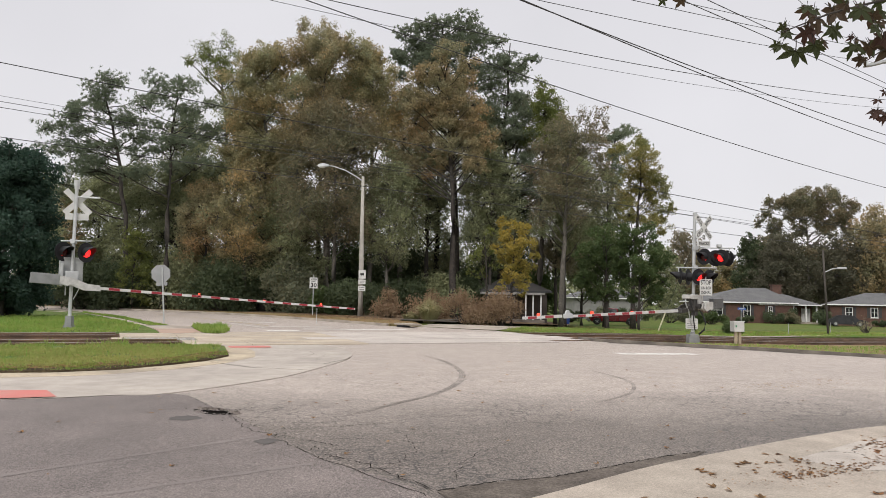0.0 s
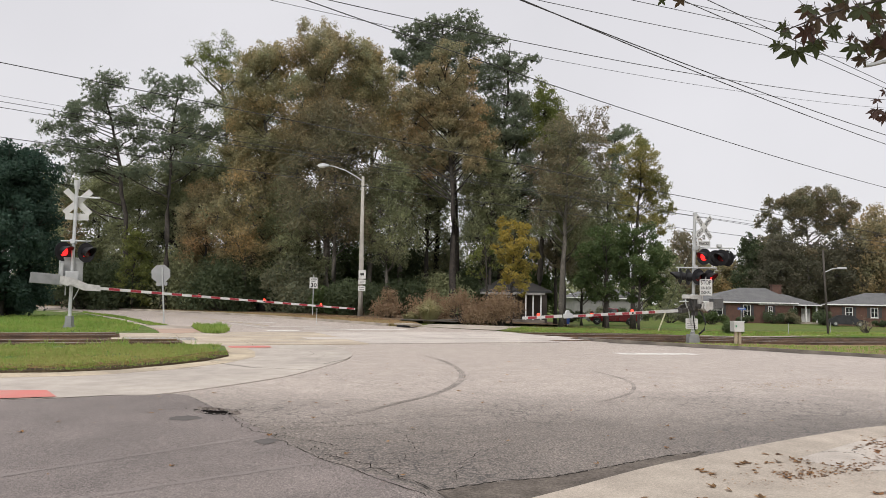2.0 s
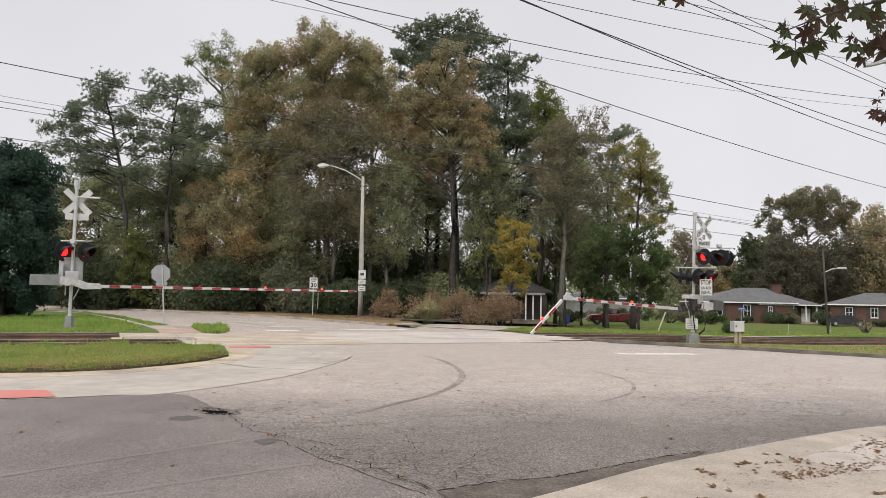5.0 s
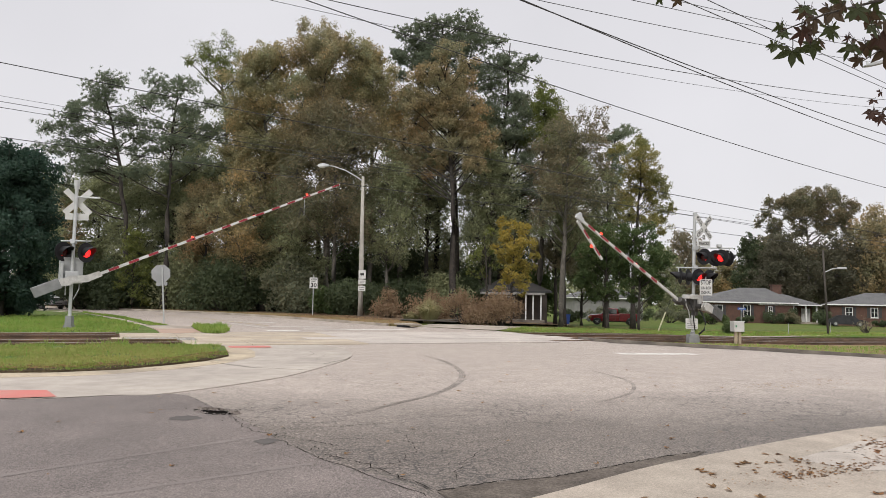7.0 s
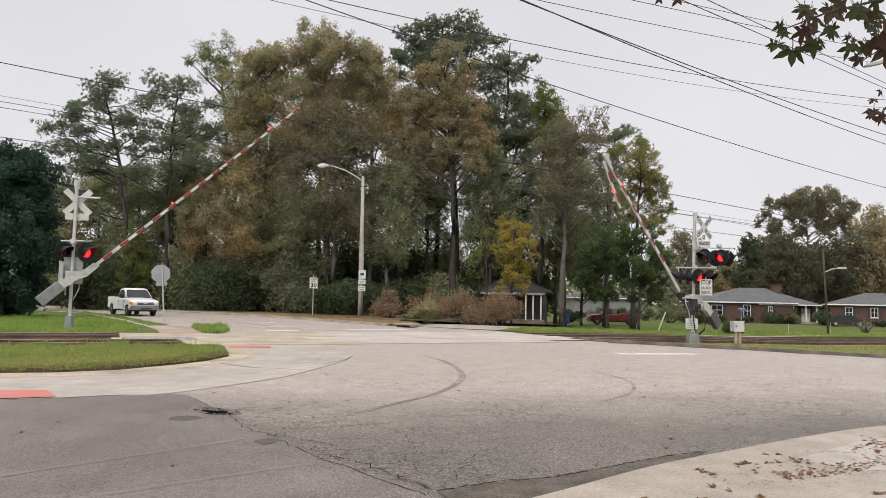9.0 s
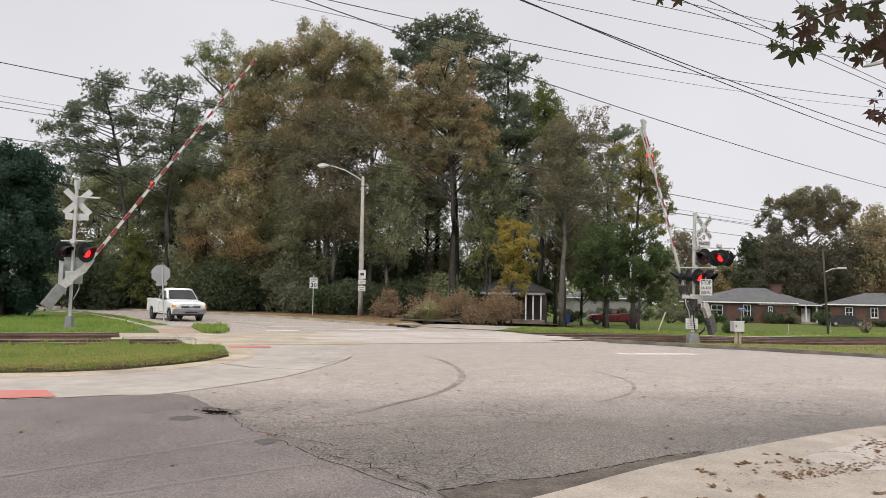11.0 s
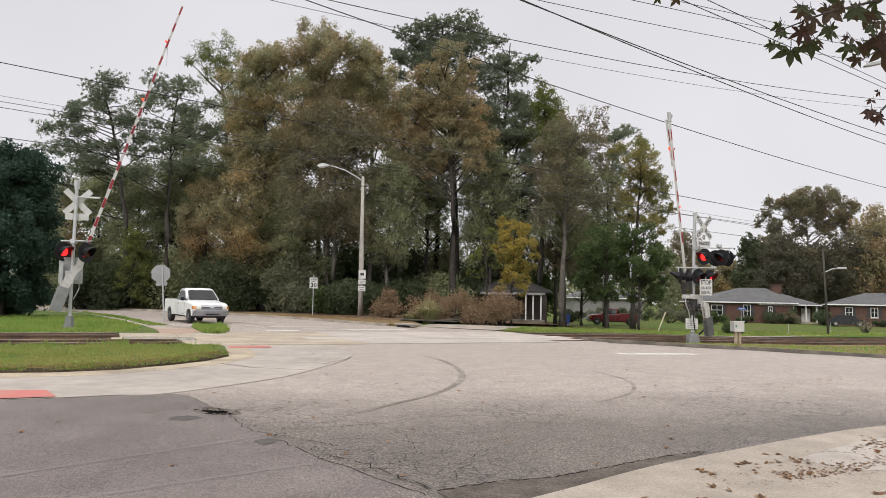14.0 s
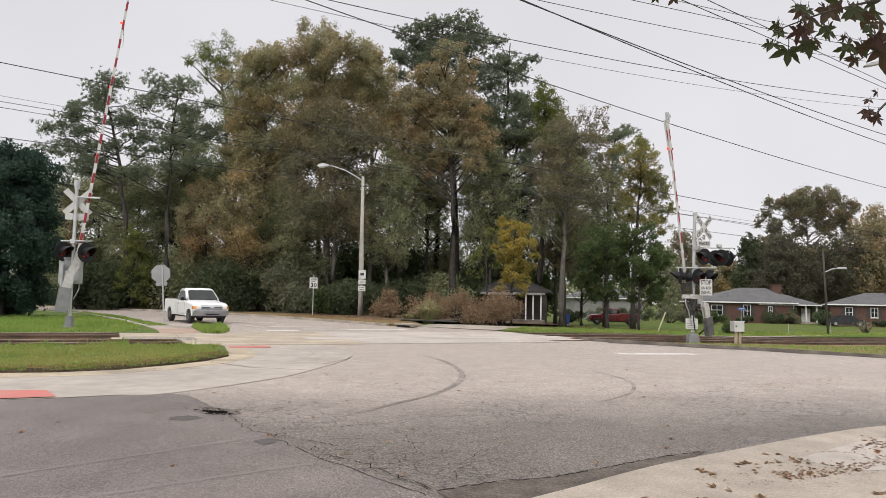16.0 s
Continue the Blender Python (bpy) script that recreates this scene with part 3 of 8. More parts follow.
# verges
sheet("verge_near", [(-45, -2.2)] + GRASS_EDGE + [on_track(4.9, -0.8), on_track(-75, -0.8)], 0.05, GRASS, "green grass verge with dead leaves at its edge", "grass", skirt=0.35)
left_lawn = [on_track(-75, 6.2), on_track(2.6, 6.0), (-10.2, 25.7), (-10.8, 27.0), (-11.83, 29.0), (-13.33, 31.67), (-14.37, 32.9), (-15.79, 34.91), (-18.8, 40.08), (-21.21, 43.57), (-24.29, 47.91), (-30, 52.2), (-75, 60)]
sheet("verge_far", left_lawn, 0.04, GRASS, "green lawn beside the tracks", "grass", skirt=0.35)
WALK_A = curve_points([(-40, 57.4), (-30, 52.3), (-24.29, 48.0), (-21.21, 43.6), (-18.8, 40.1), (-15.79, 34.95), (-14.37, 32.95), (-13.2, 31.6)])
WALK_B = curve_points([(-12.0, 31.9), (-13.1, 31.9), (-15.19, 35.3), (-17.66, 39.2), (-20.0, 42.5), (-22.48, 45.8), (-25.22, 49.3), (-30.2, 53.4), (-39.8, 58.2)])
sheet("pavement_far", WALK_A + WALK_B, 0.025, CONCRETE, "pale concrete footpath beside the road", "pavement", skirt=0.08)
ROAD_STRIP = curve_points([(-36, 58.0), (-29.0, 54.0), (-25.73, 51.15), (-21.27, 45.93), (-18.87, 42.59), (-15.45, 36.95), (-13.46, 34.15), (-12.3, 32.2)])
sheet("verge_strip", [(-13.05, 31.95), (-15.14, 35.35), (-17.6, 39.25), (-19.95, 42.55), (-22.43, 45.85), (-25.17, 49.35), (-30.1, 53.5), (-35.8, 56.4)] + ROAD_STRIP, 0.02, GRASS, "narrow grass strip between path and road", "grass", skirt=0.08)
sheet("pavement_pad", [(-13.3, 31.6), (-12.2, 32.2), (-10.9, 31.6), (-10.3, 29.4), (-11.4, 28.9), (-11.9, 29.1)], 0.030, CONCRETE, "pale concrete pad at the end of the path", "pavement", skirt=0.08)
RED_WALK = mat("reddish_paving", (0.36, 0.25, 0.19), (0.29, 0.21, 0.165), 0.8, 0.9, bump=0.3, bump_scale=40, world_space=True)
sheet("pavement_crossing", [(-11.75, 29.0), (-11.4, 28.85), (-10.25, 29.4), (-9.1, 26.9), (-9.35, 25.7), (-10.15, 25.75), (-10.75, 27.0)], 0.036, RED_WALK, "reddish paved path leading onto the tracks", "pavement", skirt=0.08)
sheet("verge_island", curve_points([(-11.15, 31.6), (-9.8, 28.5), (-8.75, 26.3), (-8.1, 26.3), (-8.5, 28.2), (-9.3, 30.3), (-10.2, 32.0), (-11.15, 31.6)])[:-1], 0.045, GRASS, "small tuft-grown grass island at the kerb", "grass", skirt=0.1)
far_verge = [(x + 0.14, y + 0.1) for x, y in FAR_KERB] + [(-1.2, 38.6), (-1.5, 41), (-10, 58), (-40, 72), (-75, 84)]
sheet("verge_forest", far_verge, 0.12, GRASS_DRY, "dry verge strewn with fallen leaves", "grass", skirt=0.2)
sheet("forest_floor", [(-75, 82), (-40, 70.5), (-12, 55), (-4, 44), (3, 45), (12, 60), (12, 90), (-75, 130)], 0.125, FOREST_FLOOR, "brown leaf litter under the trees", "forest floor", step=5)
sheet("driveway", [(-1.25, 37.2), (-0.6, 41.8), (3.4, 43.6), (12, 47), (12, 45), (4.2, 40), (2.7, 34.6)], 0.02, CONCRETE, "pale concrete driveway entrance", "driveway")
sheet("verge_lawn_strip", [(2.8, 34.6), (4.3, 40), (12, 45), (60, 66), (60, 58.5), (20, 41.5), (4.5, 32.4)], 0.03, LAWN, "lawn strip strewn with leaves beside the tracks", "grass", skirt=0.4)
sheet("verge_signal", [(x + 0.03, y + 0.17) for x, y in RIGHT_KERB] + [on_track(75, -0.75), on_track(18.6, -0.75)], -0.03, GRASS_DRY, "grass verge behind the kerb", "grass", skirt=0.35)


def kerb_line(name, line, label, height=0.14, width=0.18, material=KERB):
    """A kerb cast in lengths."""
    root = tagged(empty(name, pose(0, 0, 0)), label, "kerb", kind="structure")
    for i in range(len(line) - 1):
        a, b = Vector(line[i]), Vector(line[i + 1])
        if (b - a).length < 0.05:
            continue
        d = (b - a).normalized() * 0.003
        bm = bmesh.new()
        strip(bm, [tuple(a + d), tuple(b - d)], width, -0.02, height + 0.02)
        part("kerb_stone", bm, material, root)


kerb_line("kerb_far", FAR_KERB, "weathered concrete kerb along the far side of the road", material=CONCRETE)
kerb_line("kerb_signal", RIGHT_KERB, "dark weathered concrete kerb by the signal", 0.10)

# the pavement on the camera's side
NEAR = curve_points([(-9.0, -2.6), (-3.6, 1.75), (-1.2, 3.65), (0.67, 5.22), (1.84, 6.28), (2.91, 7.08), (4.24, 8.01), (5.43, 8.71), (9.5, 10.7), (40, 22)])
sheet("pavement_near", NEAR + [(40, -16), (-9, -16)], 0.03, PAVE_NEAR, "pale concrete pavement strewn with dead leaves", "pavement", skirt=0.05)
# ---- the crossing signals ----
def facing(pos, deg):
    """A pose whose local -y looks along that compass angle."""
    return Matrix.Translation(pos) @ Matrix.Rotation(radians(deg + 90), 4, "Z")


FLASH_COVERS = []


def lamp_head(parent, pos, deg, beat="", size=1.0):
    """A round black target with its housing, visor and red lens; it looks along local -y. beat: a lamp that flashes, on the first or second half of the beat."""
    m = facing(pos, deg)
    bm = bmesh.new()
    tube(bm, (0, 0.0, 0), (0, 0.012, 0), 0.30, n=28)
    tube(bm, (0, 0.012, 0), (0, 0.20, 0), 0.17, 0.13, n=18)
    head = part("lamp_head", bm, BLACK, parent, "round black target with a visor")
    head.matrix_local = m @ Matrix.Scale(size, 4)
    # visor: an upper half shell, thin but with thickness
    bm = bmesh.new()
    n = 14
    rows = []
    for k in range(n + 1):
        a = math.pi * (-0.22 + 1.44 * k / n)
        ln = 0.36 * (0.30 + 0.70 * max(0.0, 0.3 + 0.7 * math.sin(a)))
        c, s = math.cos(a), math.sin(a)
        rows.append([bm.verts.new(v) for v in ((c * 0.165, -0.002, s * 0.165), (c * 0.155, -ln, s * 0.155), (c * 0.145, -ln, s * 0.145), (c * 0.15, -0.002, s * 0.15))])
    for a, b in zip(rows, rows[1:]):
        for k in range(4):
            bm.faces.new((a[k], a[(k + 1) % 4], b[(k + 1) % 4], b[k]))
    for r in (rows[0], rows[-1][::-1]):
        bm.faces.new(r)
    bmesh.ops.recalc_face_normals(bm, faces=bm.faces[:])
    part("visor", bm, BLACK, head)
    bm = bmesh.new()
    bmesh.ops.create_uvsphere(bm, u_segments=18, v_segments=10, radius=0.145)
    bmesh.ops.scale(bm, vec=(1, 0.3, 1), verts=bm.verts[:])
    lens = part("lens", bm, LAMP_ON if beat else LAMP_OFF, head, "lit red lens" if beat else "dark red lens", smooth=True)
    lens.matrix_local = Matrix.Translation((0, -0.004, 0))
    if beat:
        # an added dark red cover imitates the unlit lens on the beat's other half
        bm = bmesh.new()
        bmesh.ops.create_uvsphere(bm, u_segments=18, v_segments=10, radius=0.147)
        bmesh.ops.scale(bm, vec=(1, 0.3, 1), verts=bm.verts[:])
        FLASH_COVERS.append((part("shutter", bm, LAMP_OFF, head, "added dark red cover imitating an unlit lamp", smooth=True), beat, Vector((0, -0.016, 0)), Vector((0, 0.012, 0))))
    return head


def blade_pair(parent, m, words, front, arm=1.22, wide=0.23):
    """The crossbuck: two white blades at right angles."""
    for k, ang in enumerate((45, -45)):
        bm = bmesh.new()
        box(bm, -arm / 2, arm / 2, -0.006 - 0.014 * k, 0.006 - 0.014 * k, -wide / 2, wide / 2, 0.003)
        b = part("crossbuck_blade", bm, WHITE_PAINT, parent, "white crossbuck blade")
        b.matrix_local = m @ Matrix.Rotation(radians(ang), 4, "Y")
        if front:
            for side, word in zip((-1, 1), words[k]):
                text_mesh("lettering", word, 0.19, SIGN_INK, b, pose(side * 0.33, -0.0085 - 0.014 * k, 0, 90), "black letters", width=0.44 if len(word) > 2 else 0.1)


def sign_plate(w, h, thick=0.006, corner=0.03):
    """A thin plate with rounded corners."""
    bm = bmesh.new()
    pts = []
    for cx, cz, a0 in ((w / 2 - corner, h / 2 - corner, 0), (-w / 2 + corner, h / 2 - corner, 90), (-w / 2 + corner, -h / 2 + corner, 180), (w / 2 - corner, -h / 2 + corner, 270)):
        for k in range(4):
            a = radians(a0 + 30 * k)
            pts.append((cx + corner * math.cos(a), cz + corner * math.sin(a)))
    prism(bm, pts, -thick / 2, thick / 2)
    return bm


def plate_border(bm, w, h, t=0.012, y=-0.0055):
    for x0, x1, z0, z1 in ((-w / 2, w / 2, h / 2 - t, h / 2), (-w / 2, w / 2, -h / 2, -h / 2 + t), (-w / 2, -w / 2 + t, -h / 2 + t, h / 2 - t), (w / 2 - t, w / 2, -h / 2 + t, h / 2 - t)):
        box(bm, x0, x1, y - 0.001, y + 0.001, z0, z1)


def text_bars(parent, rows, w, gap, y=-0.005, half=0.018, ink=None):
    """Writing too small to read, as plain dark bars."""
    for k in range(rows):
        bm = bmesh.new()
        ww = w * (0.95 - 0.13 * (k % 2))
        box(bm, -ww / 2, ww / 2, y - 0.001, y + 0.001, -half, half)
        b = part("text_bar", bm, ink or SIGN_INK, parent)
        b.matrix_local = pose(0, 0, (rows - 1) * gap / 2 - k * gap)


STRIPE = 0.4064


def gate_arm(parent, start, end, first_red, name="gate_arm", root_part=True, bars=1.0, lamps=(), weight=(-0.28, -1.5, 0.22), weight_y=(-0.30, 0.205), casting=None, drop=-0.245, taper=(0.058, 0.04), plate=None, rise=0.0):
    """The arm in its own space: the pivot at the origin, x along the arm, z up when it lies level."""
    bm = bmesh.new()
    prism(bm, [(start, drop - taper[0]), (end, drop - taper[1]), (end, drop + taper[1]), (start, drop + taper[0])], -0.028, 0.028)
    arm = part(name, bm, WHITE_PAINT, parent, "red and white striped gate arm")
    if root_part:
        bm = bmesh.new()
        # the cast side bars that carry the arm, one each side of the mast
        for y0, y1 in ((-0.20, -0.165), (0.165, 0.20)):
            b = bars
            prism(bm, [(-0.25, 0.10 * b), (0.12, 0.14 * b), (0.45, 0.02), (0.72, drop + 0.13 * b), (start + 0.12, drop + 0.11 * b), (start + 0.16, drop - 0.11 * b), (0.62, drop - 0.13 * b), (0.25, -0.20 * b), (-0.1, -0.17 * b), (-0.3, -0.05)], y0, y1)
        box(bm, start - 0.16, start + 0.12, -0.165, 0.165, drop - 0.10, drop + 0.10, 0.01)
        tube(bm, (0, min(-0.24, weight_y[0]), 0), (0, max(0.24, weight_y[1]), 0), 0.05, n=14)
        part("arm_casting", bm, casting or CAST, arm, "cast side bars that carry the arm")
    x = first_red
    while x < end - 0.05:
        i = (x - start) / (end - start)
        h = taper[0] + (taper[1] - taper[0]) * i
        bm = bmesh.new()
        box(bm, x, min(x + STRIPE, end + 0.002), -0.031, 0.031, drop - h * 0.88, drop + h * 0.88)
        part("red_band", bm, RED_PAINT, arm)
        x += 2 * STRIPE
    for lx, beat in lamps:
        bm = bmesh.new()
        box(bm, lx - 0.05, lx + 0.05, -0.025, 0.025, drop + 0.045, drop + 0.07, 0.004)
        tube(bm, (lx - 0.035, 0, drop + 0.095), (lx + 0.035, 0, drop + 0.095), 0.036, n=14)
        lamp = part("arm_lamp", bm, ARM_LAMP, arm, "small glowing red gate lamp")
        if beat:
            # added cover that imitates the unlit arm lamp; the lamp itself always glows
            bm = bmesh.new()
            tube(bm, (-0.042, 0, 0), (0.042, 0, 0), 0.042, n=14)
            shutter = part("shutter", bm, LAMP_OFF, lamp, "added dark red cover imitating an unlit lamp")
            FLASH_COVERS.append((shutter, beat, Vector((lx, 0, drop + 0.095)), Vector((lx, 0, drop))))
    if weight:
        bm = bmesh.new()
        for y0 in weight_y:
            prism(bm, [(0.16, -0.12), (0.10, 0.10), (-0.15, 0.16), (weight[0] - 0.12, 0.14), (weight[0] - 0.12, -0.12), (-0.15, -0.16), (0.02, -0.22)], y0 + 0.02, y0 + 0.07)
        part("weight_bar", bm, CAST, arm, "cast bar holding the counterweight")
        for y0 in weight_y:
            bm = bmesh.new()
            box(bm, weight[1], weight[0], y0, y0 + 0.095, rise - weight[2], rise + weight[2], 0.015)
            for bx in (weight[0] - 0.12, weight[0] - 0.30):
                for bz in (-0.12, 0.0, 0.12):
                    tube(bm, (bx, y0 - 0.02, bz), (bx, y0 + 0.115, bz), 0.025, n=8)
            part("counterweight", bm, plate or WEIGHT, arm, "grey steel counterweight plate")
    return arm


def mast(parent, base_z, top_z, r=0.064, lean=0.0, squat=False):
    bm = bmesh.new()
    tube(bm, (-lean, 0, base_z), (0, 0, top_z), r, r, 16)
    part("mast", bm, ALU, parent, "silver-grey metal mast", smooth=False)
    bm = bmesh.new()
    box(bm, -0.16, 0.16, -0.16, 0.16, -0.1, 0.05, 0.01)
    prism(bm, [(-0.13, 0.05), (0.13, 0.05), (0.11, 0.46), (-0.11, 0.46)], -0.11, 0.11)
    for sx in (-1, 1):
        for sy in (-1, 1):
            tube(bm, (sx * 0.14, sy * 0.14, 0.05), (sx * 0.14, sy * 0.14, 0.11), 0.018, n=8)
    if squat:
        bm.free()
        bm = bmesh.new()
        prism(bm, [(-0.21, -0.1), (0.21, -0.1), (0.20, 0.10), (0.17, 0.24), (-0.17, 0.24), (-0.20, 0.10)], -0.2, 0.2)
        tube(bm, (0, 0, 0.24), (0, 0, 0.34), 0.10, 0.085, 14)
    bmesh.ops.translate(bm, vec=(-lean, 0, 0), verts=bm.verts[:])
    part("base_casting", bm, WEIGHT, parent, "flared grey base casting")


# -- the signal on the far side of the tracks --
LB = Vector((-14.52, 27.70, 0.06))
LP = Vector((-14.617, 27.532, 1.89))
L_AZ = 33.78


def far_signal():
    s = tagged(empty("crossing_signal", Matrix.Translation(LB)), "grey crossing signal with crossbuck, red lamps and long striped arm", "crossing signal", "crossing signals")
    mast(s, 0.2, 5.55)
    bm = bmesh.new()
    tube(bm, (0, 0, 5.45), (0, 0, 5.55), 0.085, n=14)
    tube(bm, (0, 0, 5.55), (0, 0, 5.80), 0.10, 0.115, 14)
    part("mast_cap", bm, ALU, s)
    blade_pair(s, facing((0.02, 0.10, 4.94), 108), (("", ""), ("", "")), False, 1.30)
    bm = sign_plate(0.84, 0.26)
    p = part("track_plate", bm, WHITE_PAINT, s, "white plate seen from behind")
    p.matrix_local = facing((0.02, 0.10, 4.36), 108)
    bm = bmesh.new()
    tube(bm, (0.0, 0, 5.13), (0.86, 0.1, 5.12), 0.03, n=8)
    box(bm, 0.2, 0.9, 0.06, 0.12, 5.09, 5.16, 0.01)
    part("bracket_arm", bm, ALU, s)
    bm = bmesh.new()
    tube(bm, (-0.5, 0.0, 3.38), (0.75, -0.16, 3.38), 0.025, n=8)
    box(bm, -0.09, 0.09, -0.11, 0.09, 3.28, 3.46, 0.01)
    for x in (-0.37, 0.56):
        tube(bm, (x, -0.03 - 0.1 * x, 3.38), (x, -0.03 - 0.1 * x, 3.1), 0.02, n=8)
    part("crossarm", bm, ALU, s)
    lamp_head(s, (-0.31, -0.12, 2.96), -24, "second", 1.28)
    lamp_head(s, (0.64, -0.24, 2.92), -24, "first", 1.28)
    # gate mechanism
    m = Matrix.Rotation(radians(L_AZ), 4, "Z")
    bm = bmesh.new()
    box(bm, -0.42, 0.40, 0.10, 0.56, 1.70, 2.70, 0.05)
    box(bm, -0.44, 0.42, 0.08, 0.58, 2.66, 2.74, 0.02)
    box(bm, 0.05, 0.36, 0.07, 0.10, 1.85, 2.55, 0.01)
    b = part("gate_mechanism", bm, GREY_BOX, s, "grey gate machine housing")
    b.matrix_local = m
    bm = bmesh.new()
    box(bm, -0.40, -0.32, -0.10, 0.14, 1.60, 2.50, 0.01)
    box(bm, -0.25, 0.22, -0.13, -0.065, 1.82, 2.20, 0.03)
    tube(bm, (-0.2, 0.0, 1.25), (-0.2, 0.0, 1.9), 0.02, n=8)
    path_tube(bm, [(0.3, 0.2, 2.0), (0.28, 0.1, 1.5), (0.1, 0.05, 1.1)], 0.018, 6)
    b = part("mounting_bracket", bm, ALU, s)
    b.matrix_local = m
    arm = gate_arm(s, 1.05, 12.53, 1.52, lamps=((5.08, "first"), (7.97, "second"), (10.74, "")), weight=(-0.28, -1.24, 0.20), drop=-0.205)
    bm = bmesh.new()
    tube(bm, (0, 0, -0.04), (0, 0, -0.81), 0.012, n=6)
    rod = part("prop_rod", bm, ALU, arm, "thin rod hanging from the arm")
    rod.matrix_local = pose(10.55, 0, -0.25)
    return arm, rod


FAR_ARM, PROP_ROD = far_signal()

# -- the signal on the near side --
RB = Vector((10.0, 27.95, land(10.0, 27.95) + 0.05))
RP = Vector((9.913, 28.188, 1.399))
R_AZ = 219.93


def near_signal():
    s = tagged(empty("crossing_signal", Matrix.Translation(RB)), "grey crossing signal with red lamps, stop plate and folding arm", "crossing signal", "crossing signals")
    mast(s, 0.2, 5.0, lean=0.11, squat=True)
    bm = bmesh.new()
    tube(bm, (0, 0, 4.98), (0, 0, 5.06), 0.078, n=14)
    part("mast_cap", bm, ALU, s)
    blade_pair(s, facing((0.30, -0.14, 4.47), -60), (("RAIL", "ROAD"), ("CRO", "SING")), True, 1.22)
    bm = sign_plate(0.17, 0.21)
    p = part("track_count", bm, WHITE_PAINT, s)
    p.matrix_local = facing((0.30, -0.16, 4.07), -60)
    text_mesh("number", "2", 0.22, SIGN_INK, p, pose(0, -0.005, 0, 90))
    bm = sign_plate(0.66, 0.23)
    p = part("track_plate", bm, WHITE_PAINT, s, "white plate with black letters")
    p.matrix_local = facing((0.30, -0.16, 3.82), -66)
    text_mesh("lettering", "TRACKS", 0.16, SIGN_INK, p, pose(0, -0.005, 0, 90), width=0.56)
    for z in (4.66, 4.26, 3.82):
        bm = bmesh.new()
        tube(bm, (0, 0, z), (0.30, -0.12, z), 0.02, n=8)
        part("sign_bracket", bm, ALU, s)
    for z, x0, x1, drops in ((3.66, -0.05, 1.4, (0.33, 0.88, 1.28)), (2.86, -0.75, 0.75, (-0.72, 0.02, 0.50))):
        bm = bmesh.new()
        tube(bm, (x0, -0.05, z), (x1, -0.22, z), 0.026, n=8)
        box(bm, -0.09, 0.09, -0.11, 0.09, z - 0.09, z + 0.09, 0.01)
        for x in drops:
            tube(bm, (x, -0.2, z), (x, -0.2, z - 0.2), 0.02, n=8)
        part("crossarm", bm, ALU, s)
    bm = bmesh.new()
    tube(bm, (-0.62, 0.05, 4.30), (0.05, 0.0, 4.30), 0.02, n=8)
    part("side_arm", bm, ALU, s)
    bm = bmesh.new()
    box(bm, 0.80, 0.96, -0.30, -0.12, 3.68, 3.80, 0.02)
    part("junction_box", bm, ALU, s)
    lamp_head(s, (0.24, -0.32, 3.29), -146, "second", 1.06)
    lamp_head(s, (0.92, -0.30, 3.27), -146, "first", 1.06)
    lamp_head(s, (1.26, -0.10, 3.26), 24, "", 1.06)
    lamp_head(s, (0.86, 0.10, 3.27), 68, "", 1.06)
    lamp_head(s, (-0.66, -0.16, 2.52), 176, "", 1.06)
    lamp_head(s, (-0.24, 0.10, 2.50), 140, "", 1.06)
    lamp_head(s, (0.02, -0.34, 2.49), -68, "first", 1.06)
    lamp_head(s, (0.46, -0.28, 2.48), -58, "second", 1.06)
    bm = sign_plate(0.46, 0.63)
    plate_border(bm, 0.44, 0.61)
    p = part("stop_plate", bm, WHITE_PAINT, s, "white plate reading stop on red signal")
    p.matrix_local = facing((0.26, -0.45, 2.09), -106)
    for words, z, size, w in (("STOP", 0.18, 0.24, 0.38), ("ON RED", -0.03, 0.15, 0.36), ("SIGNAL", -0.21, 0.15, 0.36)):
        text_mesh("lettering", words, size, SIGN_INK, p, pose(0, -0.006, z, 90), width=w)
    bm = bmesh.new()
    tube(bm, (0, 0, 2.2), (0.26, -0.43, 2.2), 0.018, n=8)
    tube(bm, (0.26, -0.435, 1.85), (0.26, -0.435, 2.5), 0.02, n=8)
    part("sign_bracket", bm, ALU, s)
    bm = sign_plate(0.46, 0.42)
    p = part("notice_plate", bm, WHITE_PAINT, s, "small white notice plate with dark writing")
    p.matrix_local = facing((-0.19, -0.13, 0.66), -100)
    text_bars(p, 5, 0.38, 0.07, half=0.009, ink=FADED_INK)
    m = Matrix.Rotation(radians(R_AZ), 4, "Z")
    # an open pale frame carries the dark gear
    bm = bmesh.new()
    box(bm, -0.14, 0.62, -0.20, -0.14, 1.62, 1.80, 0.02)
    box(bm, -0.14, 0.62, 0.14, 0.20, 1.62, 1.80, 0.02)
    box(bm, 0.55, 0.64, -0.20, 0.20, 1.64, 1.76, 0.02)
    box(bm, -0.20, -0.10, -0.22, 0.22, 1.50, 1.80, 0.02)
    for sy in (-0.17, 0.17):
        prism(bm, [(-0.14, 1.64), (0.10, 1.64), (0.06, 1.22), (-0.12, 1.18)], sy - 0.03, sy + 0.03)
    part("mechanism_frame", bm, CAST, s, "pale cast frame of the gate machine").matrix_local = m
    bm = bmesh.new()
    box(bm, -0.06, 0.30, -0.13, 0.13, 1.16, 1.66, 0.05)
    tube(bm, (0.10, -0.26, 1.35), (0.10, 0.26, 1.35), 0.10, n=14)
    tube(bm, (0.34, -0.16, 1.60), (0.34, 0.16, 1.60), 0.06, n=12)
